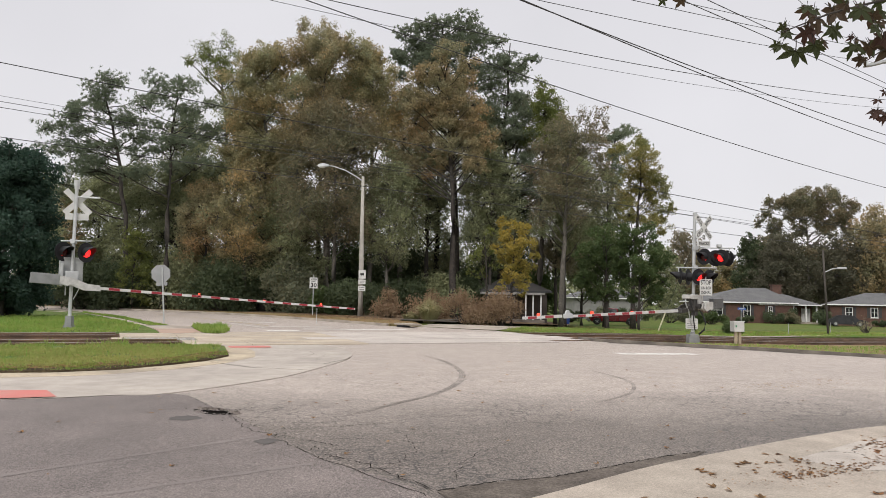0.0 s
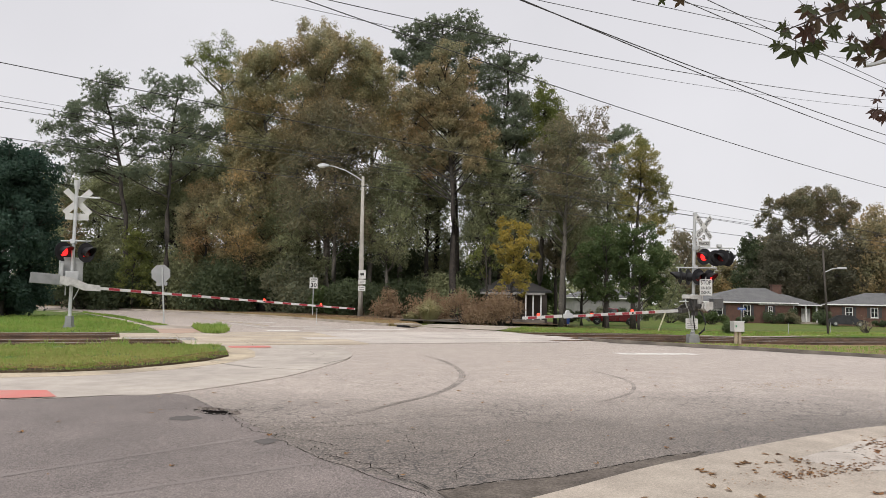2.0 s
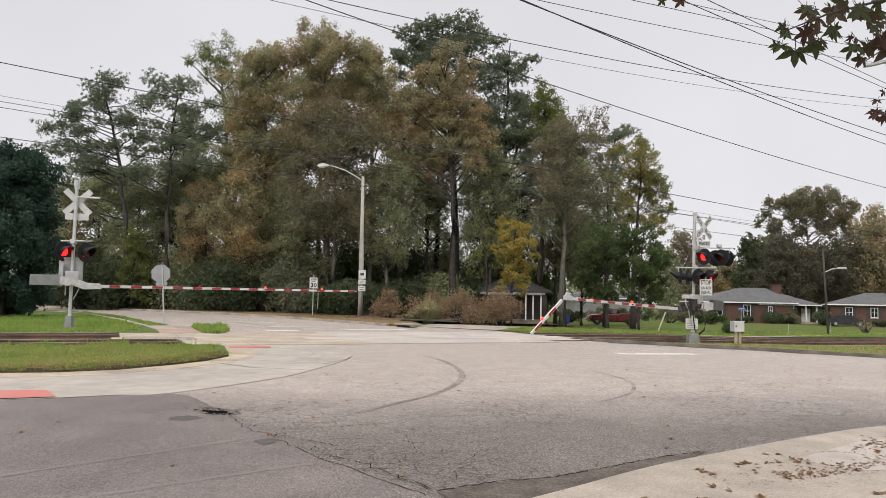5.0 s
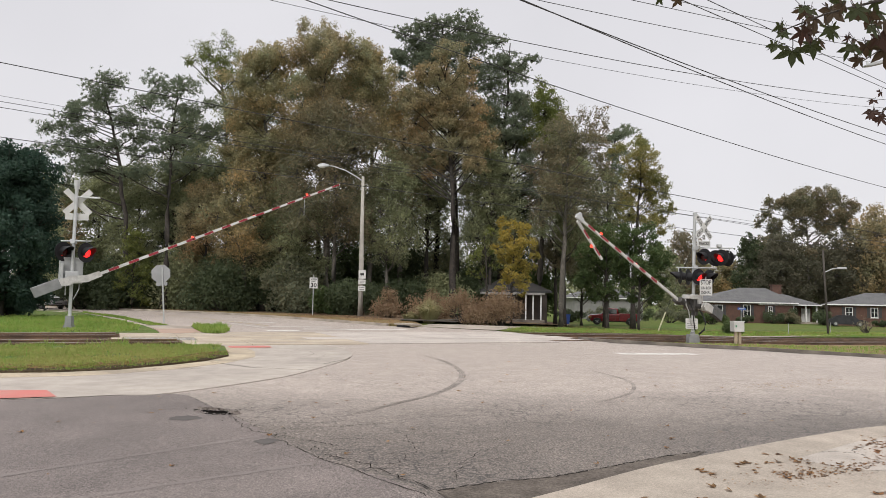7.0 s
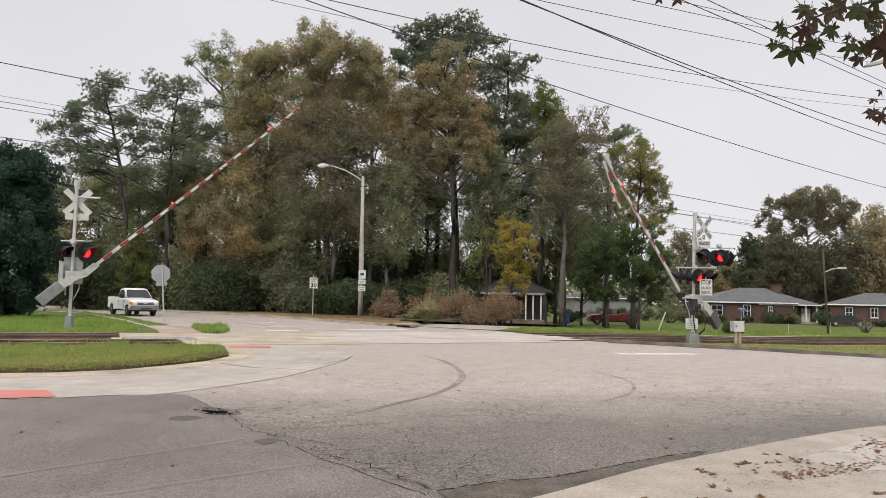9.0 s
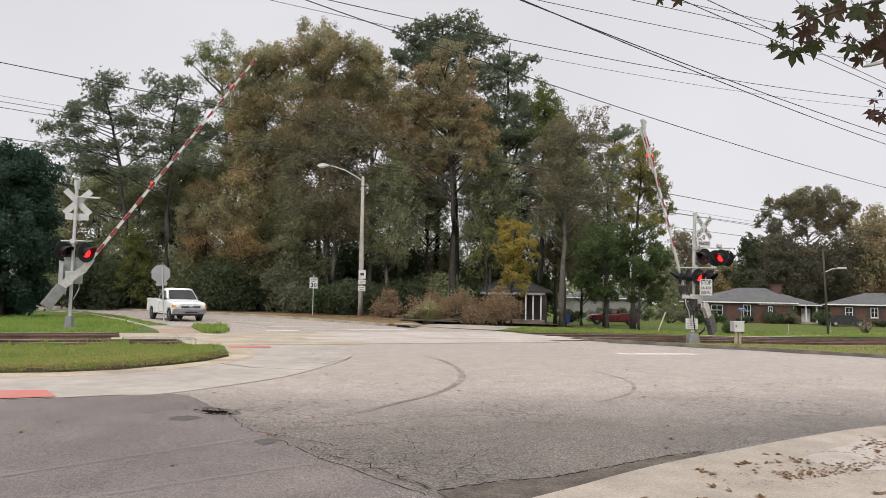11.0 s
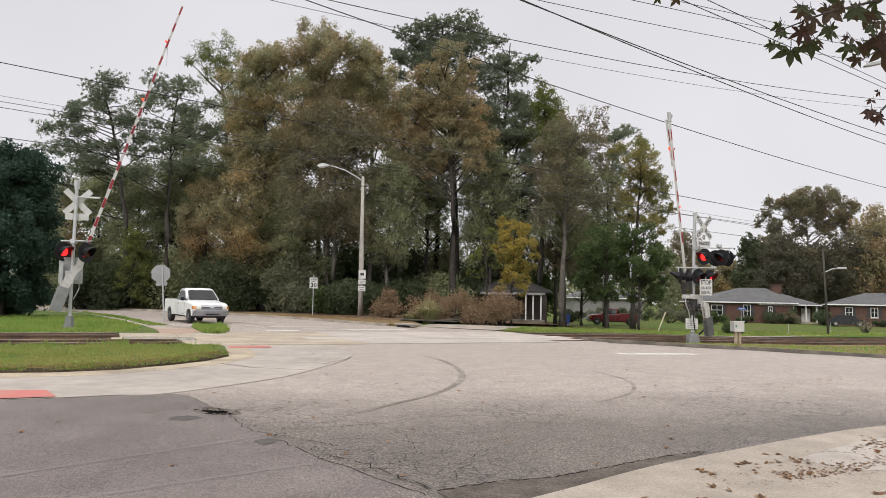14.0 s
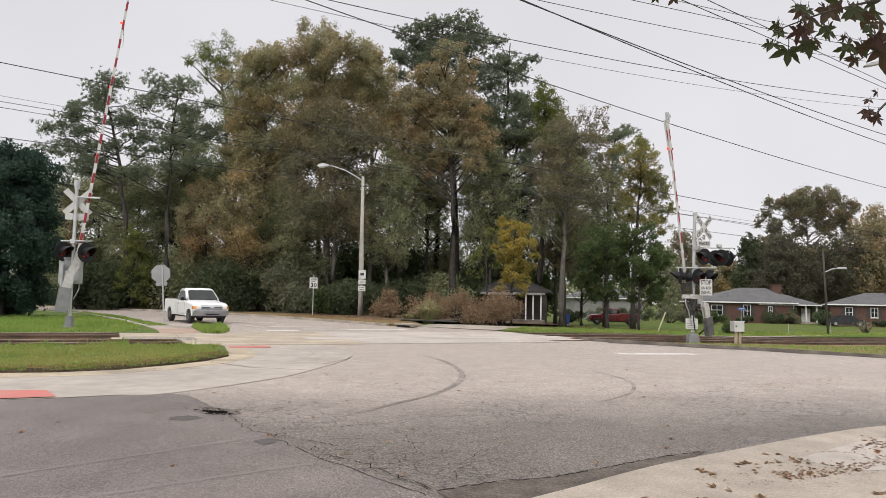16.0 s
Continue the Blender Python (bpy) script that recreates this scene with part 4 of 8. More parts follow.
    box(bm, -0.02, 0.14, -0.10, 0.10, 0.98, 1.18, 0.03)
    part("gate_mechanism", bm, DARK_STEEL, s, "dark greasy gate machine").matrix_local = m
    for k, (oy, ox) in enumerate(((0.13, 0.0), (-0.05, 0.07))):
        bm = bmesh.new()
        path_tube(bm, [(0.56 + ox, oy, 1.62), (0.52 + ox, oy, 1.40), (0.36 + ox * 0.5, oy, 1.15), (0.30, oy * 0.8, 0.80), (0.16, oy * 0.6, 0.40)], 0.022, 7)
        part("cable", bm, ALU if k else RUBBER, s, smooth=True).matrix_local = m
    bm = bmesh.new()
    path_tube(bm, [(0.10, -0.05, 1.3), (0.26, -0.1, 1.0), (0.36, -0.12, 0.7), (0.30, -0.1, 0.42), (0.12, -0.05, 0.25)], 0.035, 8)
    part("cable", bm, RUBBER, s, "black cable conduit", smooth=True)
    arm = gate_arm(s, 0.85, 7.54, 2.55, bars=0.5, lamps=((3.95, "second"), (6.25, "first")), weight=(-0.46, -1.2, 0.2), weight_y=(0.52, 0.63), rise=0.07, casting=DARK_STEEL, plate=WEIGHT_DARK, drop=-0.18)
    bm = bmesh.new()
    box(bm, 7.3, 7.7, -0.045, 0.045, -0.24, -0.09, 0.015)
    prism(bm, [(7.40, -0.09), (7.5, 0.03), (7.58, 0.03), (7.64, -0.09)], -0.03, 0.03)
    part("hinge_bracket", bm, ALU, arm, "pale metal folding joint")
    tip = gate_arm(arm, 0.12, 1.96, 0.55, name="arm_tip", root_part=False, lamps=((1.25, ""),), weight=None, drop=0.0, taper=(0.05, 0.042))
    return arm, tip


NEAR_ARM, NEAR_TIP = near_signal()
# ---- trees ----
LEAF_BROWN = leaf_mat("russet_oak_leaf", (0.56, 0.36, 0.185), (0.345, 0.34, 0.205), (0.17, 0.165, 0.095))
LEAF_GOLD = leaf_mat("golden_brown_leaf", (0.59, 0.38, 0.17), (0.35, 0.36, 0.212), (0.17, 0.175, 0.10))
LEAF_OLIVE = leaf_mat("olive_leaf", (0.385, 0.385, 0.207), (0.316, 0.339, 0.184), (0.145, 0.17, 0.102))
LEAF_GREEN = leaf_mat("green_leaf", (0.074, 0.120, 0.045), (0.062, 0.099, 0.041), (0.124, 0.132, 0.045), 0.5)
LEAF_DARK = leaf_mat("dark_evergreen_leaf", (0.075, 0.10, 0.052), (0.056, 0.078, 0.044), (0.13, 0.15, 0.075), 0.6)
LEAF_YELLOW = leaf_mat("yellow_leaf", (0.48, 0.345, 0.07), (0.36, 0.295, 0.07), (0.19, 0.19, 0.06), 0.8)
LEAF_RUST = leaf_mat("dry_red_brown_leaf", (0.31, 0.235, 0.16), (0.265, 0.228, 0.15), (0.16, 0.16, 0.105))
NEEDLE = leaf_mat("pine_needle", (0.175, 0.215, 0.145), (0.145, 0.19, 0.13), (0.25, 0.255, 0.16), 0.5)
NEEDLE_DARK = leaf_mat("dark_pine_needle", (0.175, 0.21, 0.14), (0.15, 0.19, 0.13), (0.24, 0.255, 0.165), 0.5)
BRIAR = leaf_mat("dead_briar", (0.27, 0.17, 0.11), (0.22, 0.157, 0.106), (0.34, 0.26, 0.155), 0.6)
LEAF_CEDAR = leaf_mat("blackish_evergreen_leaf", (0.042, 0.08, 0.058), (0.031, 0.06, 0.046), (0.068, 0.108, 0.072), 0.5)
LEAF_DISTANT = leaf_mat("far_oak_leaf", (0.16, 0.135, 0.09), (0.13, 0.128, 0.085), (0.085, 0.09, 0.06))
LEAF_UMBER = leaf_mat("dull_umber_leaf", (0.30, 0.22, 0.135), (0.23, 0.22, 0.13), (0.12, 0.13, 0.08), 0.85)
LEAF_AMBER = leaf_mat("amber_green_leaf", (0.40, 0.29, 0.10), (0.25, 0.25, 0.085), (0.15, 0.165, 0.065))
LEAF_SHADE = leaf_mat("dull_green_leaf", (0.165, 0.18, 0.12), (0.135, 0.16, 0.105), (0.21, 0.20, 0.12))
LEAF_LIME = leaf_mat("yellow_green_leaf", (0.22, 0.235, 0.065), (0.17, 0.20, 0.058), (0.11, 0.13, 0.045))
STRAW = leaf_mat("straw_grass", (0.46, 0.40, 0.24), (0.36, 0.33, 0.18), (0.20, 0.21, 0.10), 0.6)


def triangles(name, verts, material, parent, label=""):
    count = len(verts)
    me = bpy.data.meshes.new(name)
    me.vertices.add(count * 3)
    me.vertices.foreach_set("co", np.ascontiguousarray(verts, dtype=np.float64).reshape(-1))
    me.loops.add(count * 3)
    me.loops.foreach_set("vertex_index", np.arange(count * 3, dtype=np.int32))
    me.polygons.add(count)
    me.polygons.foreach_set("loop_start", np.arange(0, count * 3, 3, dtype=np.int32))
    me.polygons.foreach_set("loop_total", np.full(count, 3, dtype=np.int32))
    me.materials.append(material)
    me.update()
    ob = new(name, me)
    if parent is not None:
        ob.parent = parent
    if label:
        tagged(ob, label)
    return ob


def unit(v):
    return v / (np.linalg.norm(v, axis=-1, keepdims=True) + 1e-9)


def leaf_blades(pos, size, rng, wide=0.72, hang=0.0):
    """One small pointed leaf at each place, turned at random."""
    n = len(pos)
    a = rng.normal(size=(n, 3))
    a[:, 2] -= hang
    a = unit(a)
    b = unit(np.cross(a, rng.normal(size=(n, 3))))
    s = size * (0.5 + rng.random((n, 1)))
    v = np.empty((n, 3, 3))
    v[:, 0] = pos - a * s * 0.45 + b * s * wide * 0.5
    v[:, 1] = pos + a * s * 0.55
    v[:, 2] = pos - a * s * 0.45 - b * s * wide * 0.5
    return v


def leaf_cloud(name, centres, radii, count, size, material, parent, rng, flat=1.0, label=""):
    """Many small leaves about a set of clump centres."""
    centres, radii = np.asarray(centres, float), np.asarray(radii, float)
    count = int(count * 1.8)
    w = radii ** 2
    pick = rng.choice(len(centres), count, p=w / w.sum())
    off = unit(rng.normal(size=(count, 3))) * ((rng.random(count) ** 0.45) * radii[pick])[:, None]
    off[:, 2] *= flat
    return triangles(name, leaf_blades(centres[pick] + off, size * 0.78, rng), material, parent, label)


def quads(name, verts, material, parent, label=""):
    v = np.asarray(verts)
    return triangles(name, np.concatenate([v[:, (0, 1, 2)], v[:, (0, 2, 3)]]), material, parent, label)


def full_crown(height, radius, low, rng, count=26):
    """Masses of a rounded crown: offset, height and radius of each."""
    out = []
    ch = height - low
    for k in range(count):
        t = (k + 0.5) / count
        env = math.sin(math.pi * min(1, 0.26 + 0.70 * t)) ** 0.7 * radius
        rr = env * (0.25 + 0.55 * rng.random())
        ang = k * 2.39996 + rng.random() * 0.8
        out.append((math.cos(ang) * rr, low + ch * (0.06 + 0.86 * t), radius * (0.34 + 0.16 * rng.random()), math.sin(ang) * rr))
    return out


def spread_depth(masses, rng, grow=1.14, fill=0.5):
    """Masses that are given by offset, height and radius are set back and forth through the crown's depth."""
    wide = min(2.8, max(abs(m[0]) + m[2] for m in masses))
    out = []
    for dx, z, r in masses:
        deep = math.sqrt(max(wide * wide * 0.8 - dx * dx, 0.12 * wide * wide))
        out.append((dx, z, r * grow, rng.uniform(-0.8, 0.8) * deep))
    # smaller masses fill the hollows between neighbours
    for i, a in enumerate(masses):
        for b in masses[:i]:
            gap = math.hypot(a[0] - b[0], a[1] - b[1])
            if gap < (a[2] + b[2]) * 1.25 and rng.random() < fill:
                k = rng.uniform(0.35, 0.65)
                out.append((a[0] * k + b[0] * (1 - k), a[1] * k + b[1] * (1 - k) - 0.1, (a[2] + b[2]) * 0.42 * grow, rng.uniform(-0.6, 0.6) * wide * 0.7))
    return out


def limb_frame(bm, masses, height, r0, rng, lift=0.75, top=0.92):
    """A bent trunk, and a limb that curves up from it to the middle of each mass."""
    n = 10
    crown_x = sum(m[0] for m in masses) / len(masses)
    crown_y = sum(m[3] for m in masses) / len(masses)
    pts, rad = [], []
    for i in range(n + 1):
        t = i / n
        k = t * t * 0.9
        pts.append(Vector((crown_x * k + rng.normal() * height * 0.006 * t, crown_y * k + rng.normal() * height * 0.006 * t, height * top * t - 0.1)))
        rad.append(r0 * (1.35 if i == 0 else 1.0) * (1 - 0.9 * t ** 1.2) + 0.014)
    path_tube(bm, pts, rad, 9)
    for dx, z, r, dy in masses:
        c = Vector((dx, dy, z))
        reach = math.hypot(dx - crown_x * 0.5, dy - crown_y * 0.5)
        t = max(0.16, min(0.95, (z - reach * lift - 0.4) / (height * top)))
        i = min(n - 1, int(t * n))
        p = pts[i].lerp(pts[i + 1], t * n - i)
        br = max(0.03, r0 * 0.42 * (1 - 0.65 * t))
        q1 = p.lerp(c, 0.35) + Vector((rng.normal() * 0.12, rng.normal() * 0.12, -0.06 * reach + rng.normal() * 0.12)) * (0.6 + 0.1 * r)
        q2 = p.lerp(c, 0.72) + Vector((rng.normal() * 0.15, rng.normal() * 0.15, rng.normal() * 0.12))
        path_tube(bm, [p, q1, q2, c], [br, br * 0.75, br * 0.5, br * 0.22], 5)


def broadleaf(x, y, height, radius, low, leaves, size, material, bark, seed, label, name="tree", group="trees of the wood", masses=None, cover=3.0, twigs=10, fill=0.5):
    """A forked tree: limbs carry rounded masses, each made of many small clumps of leaves with gaps between them."""
    rng = np.random.default_rng(seed)
    root = tagged(empty(name, pose(x, y, land(x, y) + 0.05)), label, "tree", group)
    fixed = masses is not None
    masses = spread_depth(masses, rng, fill=fill) if fixed else full_crown(height, radius, low, rng)
    r0 = max(0.06, height * 0.0125)
    bm = bmesh.new()
    limb_frame(bm, masses, height, r0, rng)
    centres, radii = [], []
    for dx, z, r, dy in masses:
        c = Vector((dx, dy, z))
        for _ in range(twigs + (4 if r > 1.2 else 0)):
            d = Vector(unit(rng.normal(size=3)))
            d.z = d.z * 0.85 + 0.08
            e = c + d * r * (0.25 + 0.7 * rng.random() ** 0.6)
            centres.append(e)
            radii.append(r * (0.24 + 0.30 * rng.random()))
            tip = e + d * r * 0.25 + Vector((0, 0, 0.1 * r))
            path_tube(bm, [c.lerp(e, -0.15), c.lerp(e, 0.5) - Vector((0, 0, 0.06 * r)), tip], [0.012 + 0.010 * r, 0.008 + 0.005 * r, 0.004], 3)
    part("trunk", bm, bark, root, smooth=True)
    if fixed:
        area = sum(math.pi * m[2] ** 2 for m in masses)
        leaves = cover * area / (0.39 * size * size)
    else:
        leaves = leaves * 1.9
        size = size * 0.78
    centres, radii = np.array([tuple(c) for c in centres]), np.array(radii)
    w = radii ** 2
    pick = rng.choice(len(centres), int(leaves), p=w / w.sum())
    off = unit(rng.normal(size=(len(pick), 3))) * ((rng.random(len(pick)) ** 0.5) * radii[pick])[:, None]
    off *= np.where(rng.random(len(pick)) < 0.15, 1.4, 1.0)[:, None]
    off[:, 2] *= 0.85
    triangles("crown", leaf_blades(centres[pick] + off, size, rng, hang=0.3), material, root)
    return root


def pine(x, y, height, material, seed, label, masses, group="trees of the wood", cover=2.6):
    """A long bare trunk; limbs carry flat pads of needle brushes."""
    rng = np.random.default_rng(seed)
    root = tagged(empty("pine_tree", pose(x, y, land(x, y) + 0.05)), label, "tree", group)
    masses = spread_depth(masses, rng, 1.1, 0.4)
    bm = bmesh.new()
    limb_frame(bm, masses, height, height * 0.0115, rng, lift=0.35, top=0.95)
    brushes = []
    for dx, z, r, dy in masses:
        c = Vector((dx, dy, z))
        for _ in range(14):
            a = rng.random() * 6.283
            k = r * math.sqrt(0.08 + 0.92 * rng.random())
            e = c + Vector((math.cos(a) * k, math.sin(a) * k, r * (0.6 * rng.random() - 0.40 + 0.25 * (1 - (k / r) ** 2))))
            path_tube(bm, [c - Vector((0, 0, 0.15 * r)), c.lerp(e, 0.55) - Vector((0, 0, 0.12 * r)), e], [0.026, 0.018, 0.008], 3)
            for _ in range(max(3, int(9 * r))):
                brushes.append(np.array(e) + rng.normal(size=3) * np.array([0.24, 0.24, 0.15]) * (0.55 + 0.45 * r))
    part("trunk", bm, BARK_DARK, root, smooth=True)
    c = np.array(brushes)
    fan = 15
    d = rng.normal(size=(len(c), fan, 3))
    d[..., 2] += 0.7
    d = unit(d)
    b = unit(np.cross(d, rng.normal(size=d.shape)))
    ln = (0.16 + 0.14 * rng.random((len(c), fan)))[..., None]
    v = np.empty((len(c), fan, 3, 3))
    v[:, :, 0] = c[:, None] + b * 0.008 * cover
    v[:, :, 1] = c[:, None] + d * ln
    v[:, :, 2] = c[:, None] - b * 0.008 * cover
    triangles("crown", v.reshape(-1, 3, 3), material, root)
    return root


def shrub(x, y, w, h, leaves, size, material, seed, label, name="shrub", depth=None, group="undergrowth", category="shrub"):
    rng = np.random.default_rng(seed)
    z0 = land(x, y) + 0.08
    root = tagged(empty(name, pose(x, y, z0)), label, category, group)
    bm = bmesh.new()
    centres, radii = [], []
    depth = depth or w
    n = 16
    for k in range(n):
        a, r = rng.random() * 6.283, math.sqrt(rng.random())
        zz = h * (0.15 + 0.72 * rng.random() * (1 - 0.45 * r))
        c = (math.cos(a) * r * w * 0.42, math.sin(a) * r * depth * 0.42, zz)
        centres.append(c)
        radii.append(min(w, h) * (0.2 + 0.14 * rng.random()))
        path_tube(bm, [(c[0] * 0.15, c[1] * 0.15, -0.1), (c[0] * 0.6, c[1] * 0.6, zz * 0.6), c], [0.03 + 0.008 * h, 0.02, 0.006], 4)
    part("branchwork", bm, BARK_DARK, root)
    leaf_cloud("foliage", centres, radii, leaves, size, material, root, rng)
    return root


pine(-27.62, 62, 22.0, NEEDLE, 11, "tall loose-crowned pine with dark green needles", cover=2.6,
     masses=[(-7.8, 15.8, 0.91), (-7.4, 14.0, 1.11), (-6.4, 17.1, 0.91), (-4.6, 16.9, 1.11), (-5.2, 15.2, 1.01), (-5.7, 18.3, 0.61), (-3.2, 19.2, 1.21), (-1.5, 20.1, 1.21), (0.1, 19.3, 1.01), (-3.9, 14.1, 1.41), (-2.1, 17.6, 1.51), (-0.0, 16.5, 1.31), (-4.8, 12.3, 1.4), (-6.3, 11.1, 1.1), (-2.8, 12.3, 1.6), (-1.2, 14.7, 1.41), (-7.2, 10.2, 0.9), (0.6, 13.7, 1.1)])
pine(-23.97, 61, 22.0, NEEDLE, 12, "tall loose-crowned pine with dark green needles", cover=2.6,
     masses=[(-1.4, 19.9, 1.29), (0.1, 20.4, 1.0), (1.4, 19.2, 1.29), (-2.3, 17.7, 1.19), (0.2, 17.7, 1.69), (1.8, 16.4, 1.39), (-1.7, 15.0, 1.19), (1.3, 14.4, 1.48), (3.0, 15.4, 1.19), (-0.1, 12.7, 1.38), (2.5, 12.3, 1.48), (-2.3, 12.0, 1.09), (3.7, 17.8, 0.89), (-3.7, 11.6, 0.89)])
broadleaf(-21.46, 71, 28.3, 0, 0, 0, 0.13, LEAF_LIME, BARK_GREY, 14, "tall thin tree with sparse pale green leaves", cover=1.0,
          masses=[(-3.3, 26.7, 1.16), (-1.6, 27.3, 0.99), (-4.5, 25.5, 0.87), (-0.4, 26.2, 0.75), (-2.1, 25.1, 1.39), (-3.0, 23.6, 0.98), (-0.8, 23.4, 1.27), (-5.3, 25.4, 0.52), (-0.5, 21.4, 1.39)])
broadleaf(-15.53, 61, 24.1, 0, 0, 0, 0.15, LEAF_GOLD, BARK_GREY, 15, "tall oak with golden brown autumn leaves", cover=2.3,
          masses=[(0.0, 23.1, 1.0), (-1.2, 22.5, 1.1), (-2.0, 21.4, 1.1), (-2.5, 19.9, 1.39), (-0.4, 20.7, 1.59), (1.3, 22.0, 1.3), (-3.0, 17.9, 1.29), (-1.0, 17.9, 1.69), (1.2, 18.2, 1.69), (-2.2, 15.6, 1.58), (0.1, 15.2, 1.68), (-2.9, 13.6, 1.28), (-1.1, 12.6, 1.48), (1.4, 12.9, 1.48)])
broadleaf(-9.87, 60, 25.4, 0, 0, 0, 0.15, LEAF_BROWN, BARK_GREY, 16, "tall oak with russet brown autumn leaves", cover=2.3,
          masses=[(-2.5, 24.6, 0.84), (-0.4, 24.5, 0.89), (-1.4, 23.2, 1.28), (0.7, 23.7, 0.98), (-2.9, 22.4, 1.28), (0.0, 21.8, 1.57), (-1.9, 20.5, 1.76), (0.6, 19.0, 1.76), (-2.3, 17.7, 1.76), (-0.5, 16.3, 1.66), (-2.9, 15.2, 1.56), (1.7, 16.3, 1.27), (-1.2, 14.0, 1.17)])
broadleaf(-6.35, 61.5, 24.8, 0, 0, 0, 0.15, LEAF_GOLD, BARK_GREY, 17, "tall oak with golden brown autumn leaves", cover=2.3,
          masses=[(-0.5, 23.8, 1.01), (-1.7, 23.3, 1.11), (0.5, 22.4, 1.01), (-1.2, 21.3, 1.61), (0.8, 20.6, 1.3), (1.6, 19.2, 1.0), (-0.6, 18.7, 1.7), (1.4, 17.0, 1.3), (-0.8, 16.2, 1.4), (1.0, 15.0, 1.3), (-1.0, 13.9, 1.2)])
broadleaf(-9.07, 59, 17.5, 5.19, 6.0, 26334, 0.193, LEAF_UMBER, BARK_GREY, 18, "oak with dull olive leaves and pale limbs")
broadleaf(-4.64, 59, 13.3, 3.30, 4.2, 11088, 0.185, LEAF_OLIVE, BARK_GREY, 19, "slender tree with olive and brown leaves")
broadleaf(-16.83, 60, 12.7, 3.84, 3.5, 12474, 0.185, LEAF_GOLD, BARK_GREY, 20, "smaller tree with golden brown leaves")
broadleaf(-13.10, 61, 11.0, 4.39, 2.7, 14850, 0.193, LEAF_OLIVE, BARK_DARK, 21, "dark understorey tree with olive leaves")
broadleaf(-21.15, 63, 11.2, 3.02, 3.5, 11550, 0.193, LEAF_BROWN, BARK_DARK, 22, "smaller tree with russet leaves")
broadleaf(-20.12, 67, 19.8, 3.75, 6.4, 11088, 0.193, LEAF_OLIVE, BARK_GREY, 23, "tree with dull olive and brown leaves")
broadleaf(-15.16, 65, 15.9, 3.90, 4.3, 12474, 0.193, LEAF_BROWN, BARK_DARK, 24, "tree with russet brown leaves in the wood")
broadleaf(-4.09, 67, 22.1, 3.22, 8.4, 11088, 0.193, LEAF_GOLD, BARK_GREY, 25, "tall tree with golden brown leaves")
broadleaf(-1.57, 67, 19.4, 2.95, 6.8, 9702, 0.193, LEAF_OLIVE, BARK_DARK, 26, "slender tree with olive leaves in the wood")
broadleaf(3.87, 67, 20.4, 3.22, 7.8, 11088, 0.193, LEAF_OLIVE, BARK_DARK, 27, "tall tree with olive leaves behind the pine")
broadleaf(10.66, 62, 16.9, 2.98, 6.3, 11088, 0.193, LEAF_OLIVE, BARK_DARK, 28, "tall tree with dull leaves behind the oak")
broadleaf(13.97, 60, 13.5, 2.40, 5.3, 5775, 0.193, LEAF_OLIVE, BARK_DARK, 29, "tree with dull green leaves behind the oak")
broadleaf(-25.73, 69, 19.4, 3.31, 5.9, 9702, 0.193, LEAF_OLIVE, BARK_DARK, 30, "tree with dull leaves among the pines")
broadleaf(-29.06, 67, 13.3, 3.22, 2.5, 11550, 0.193, LEAF_OLIVE, BARK_DARK, 31, "tree with dull leaves below the pines")
broadleaf(-11.65, 66, 23.0, 0, 0, 0, 0.15, LEAF_OLIVE, BARK_GREY, 13, "tall oak with dull olive leaves behind the russet oaks", cover=2.6,
          masses=[(-3.9, 21.5, 1.61), (-0.7, 20.7, 1.83), (2.5, 20.8, 1.83), (5.0, 19.5, 1.4), (-2.2, 17.2, 1.61), (1.6, 17.0, 1.71), (-6.2, 18.4, 1.5), (3.6, 22.7, 1.19), (-3.7, 13.9, 1.49), (0.1, 13.4, 1.49)])
broadleaf(5.0, 71, 23.3, 0, 0, 0, 0.16, LEAF_SHADE, BARK_DARK, 120, "tall dull green tree deep in the wood", cover=1.7,
          masses=[(-0.9, 21.0, 1.5), (2.0, 21.7, 1.62), (4.3, 20.2, 1.5), (6.6, 19.1, 1.38), (0.3, 18.1, 1.61), (3.2, 17.6, 1.61), (5.8, 16.5, 1.49), (7.8, 17.7, 1.27), (0.9, 14.6, 1.61), (3.8, 13.8, 1.61), (6.4, 13.6, 1.38), (-1.4, 15.7, 1.26), (9.0, 15.4, 1.26), (8.4, 12.8, 1.26)])
broadleaf(-23.37, 68, 17.1, 0, 0, 0, 0.15, LEAF_OLIVE, BARK_DARK, 121, "broad dull-leaved tree below the pines", cover=2.4,
          masses=[(-6.1, 13.4, 1.43), (-3.4, 12.9, 1.54), (-0.6, 13.0, 1.54), (1.8, 14.1, 1.32), (-8.3, 12.3, 1.32), (-10.4, 11.7, 1.32), (-1.6, 10.7, 1.42), (-4.9, 10.7, 1.42), (1.1, 11.3, 1.43), (-12.6, 10.8, 1.21), (-7.6, 9.8, 1.42), (-0.2, 16.0, 1.1)])
broadleaf(-0.67, 72, 23.8, 0, 0, 0, 0.16, LEAF_SHADE, BARK_DARK, 122, "tall dull green tree behind the slender oak", cover=1.3,
          masses=[(-1.9, 21.9, 1.52), (1.3, 22.3, 1.52), (3.9, 21.4, 1.41), (-0.4, 19.3, 1.52), (2.5, 18.7, 1.52), (-2.7, 18.3, 1.29), (0.8, 15.7, 1.52), (4.0, 16.4, 1.4), (-2.1, 14.8, 1.4), (-4.4, 17.1, 1.28), (2.6, 13.1, 1.51), (-0.8, 12.2, 1.51), (-4.4, 13.6, 1.4)])
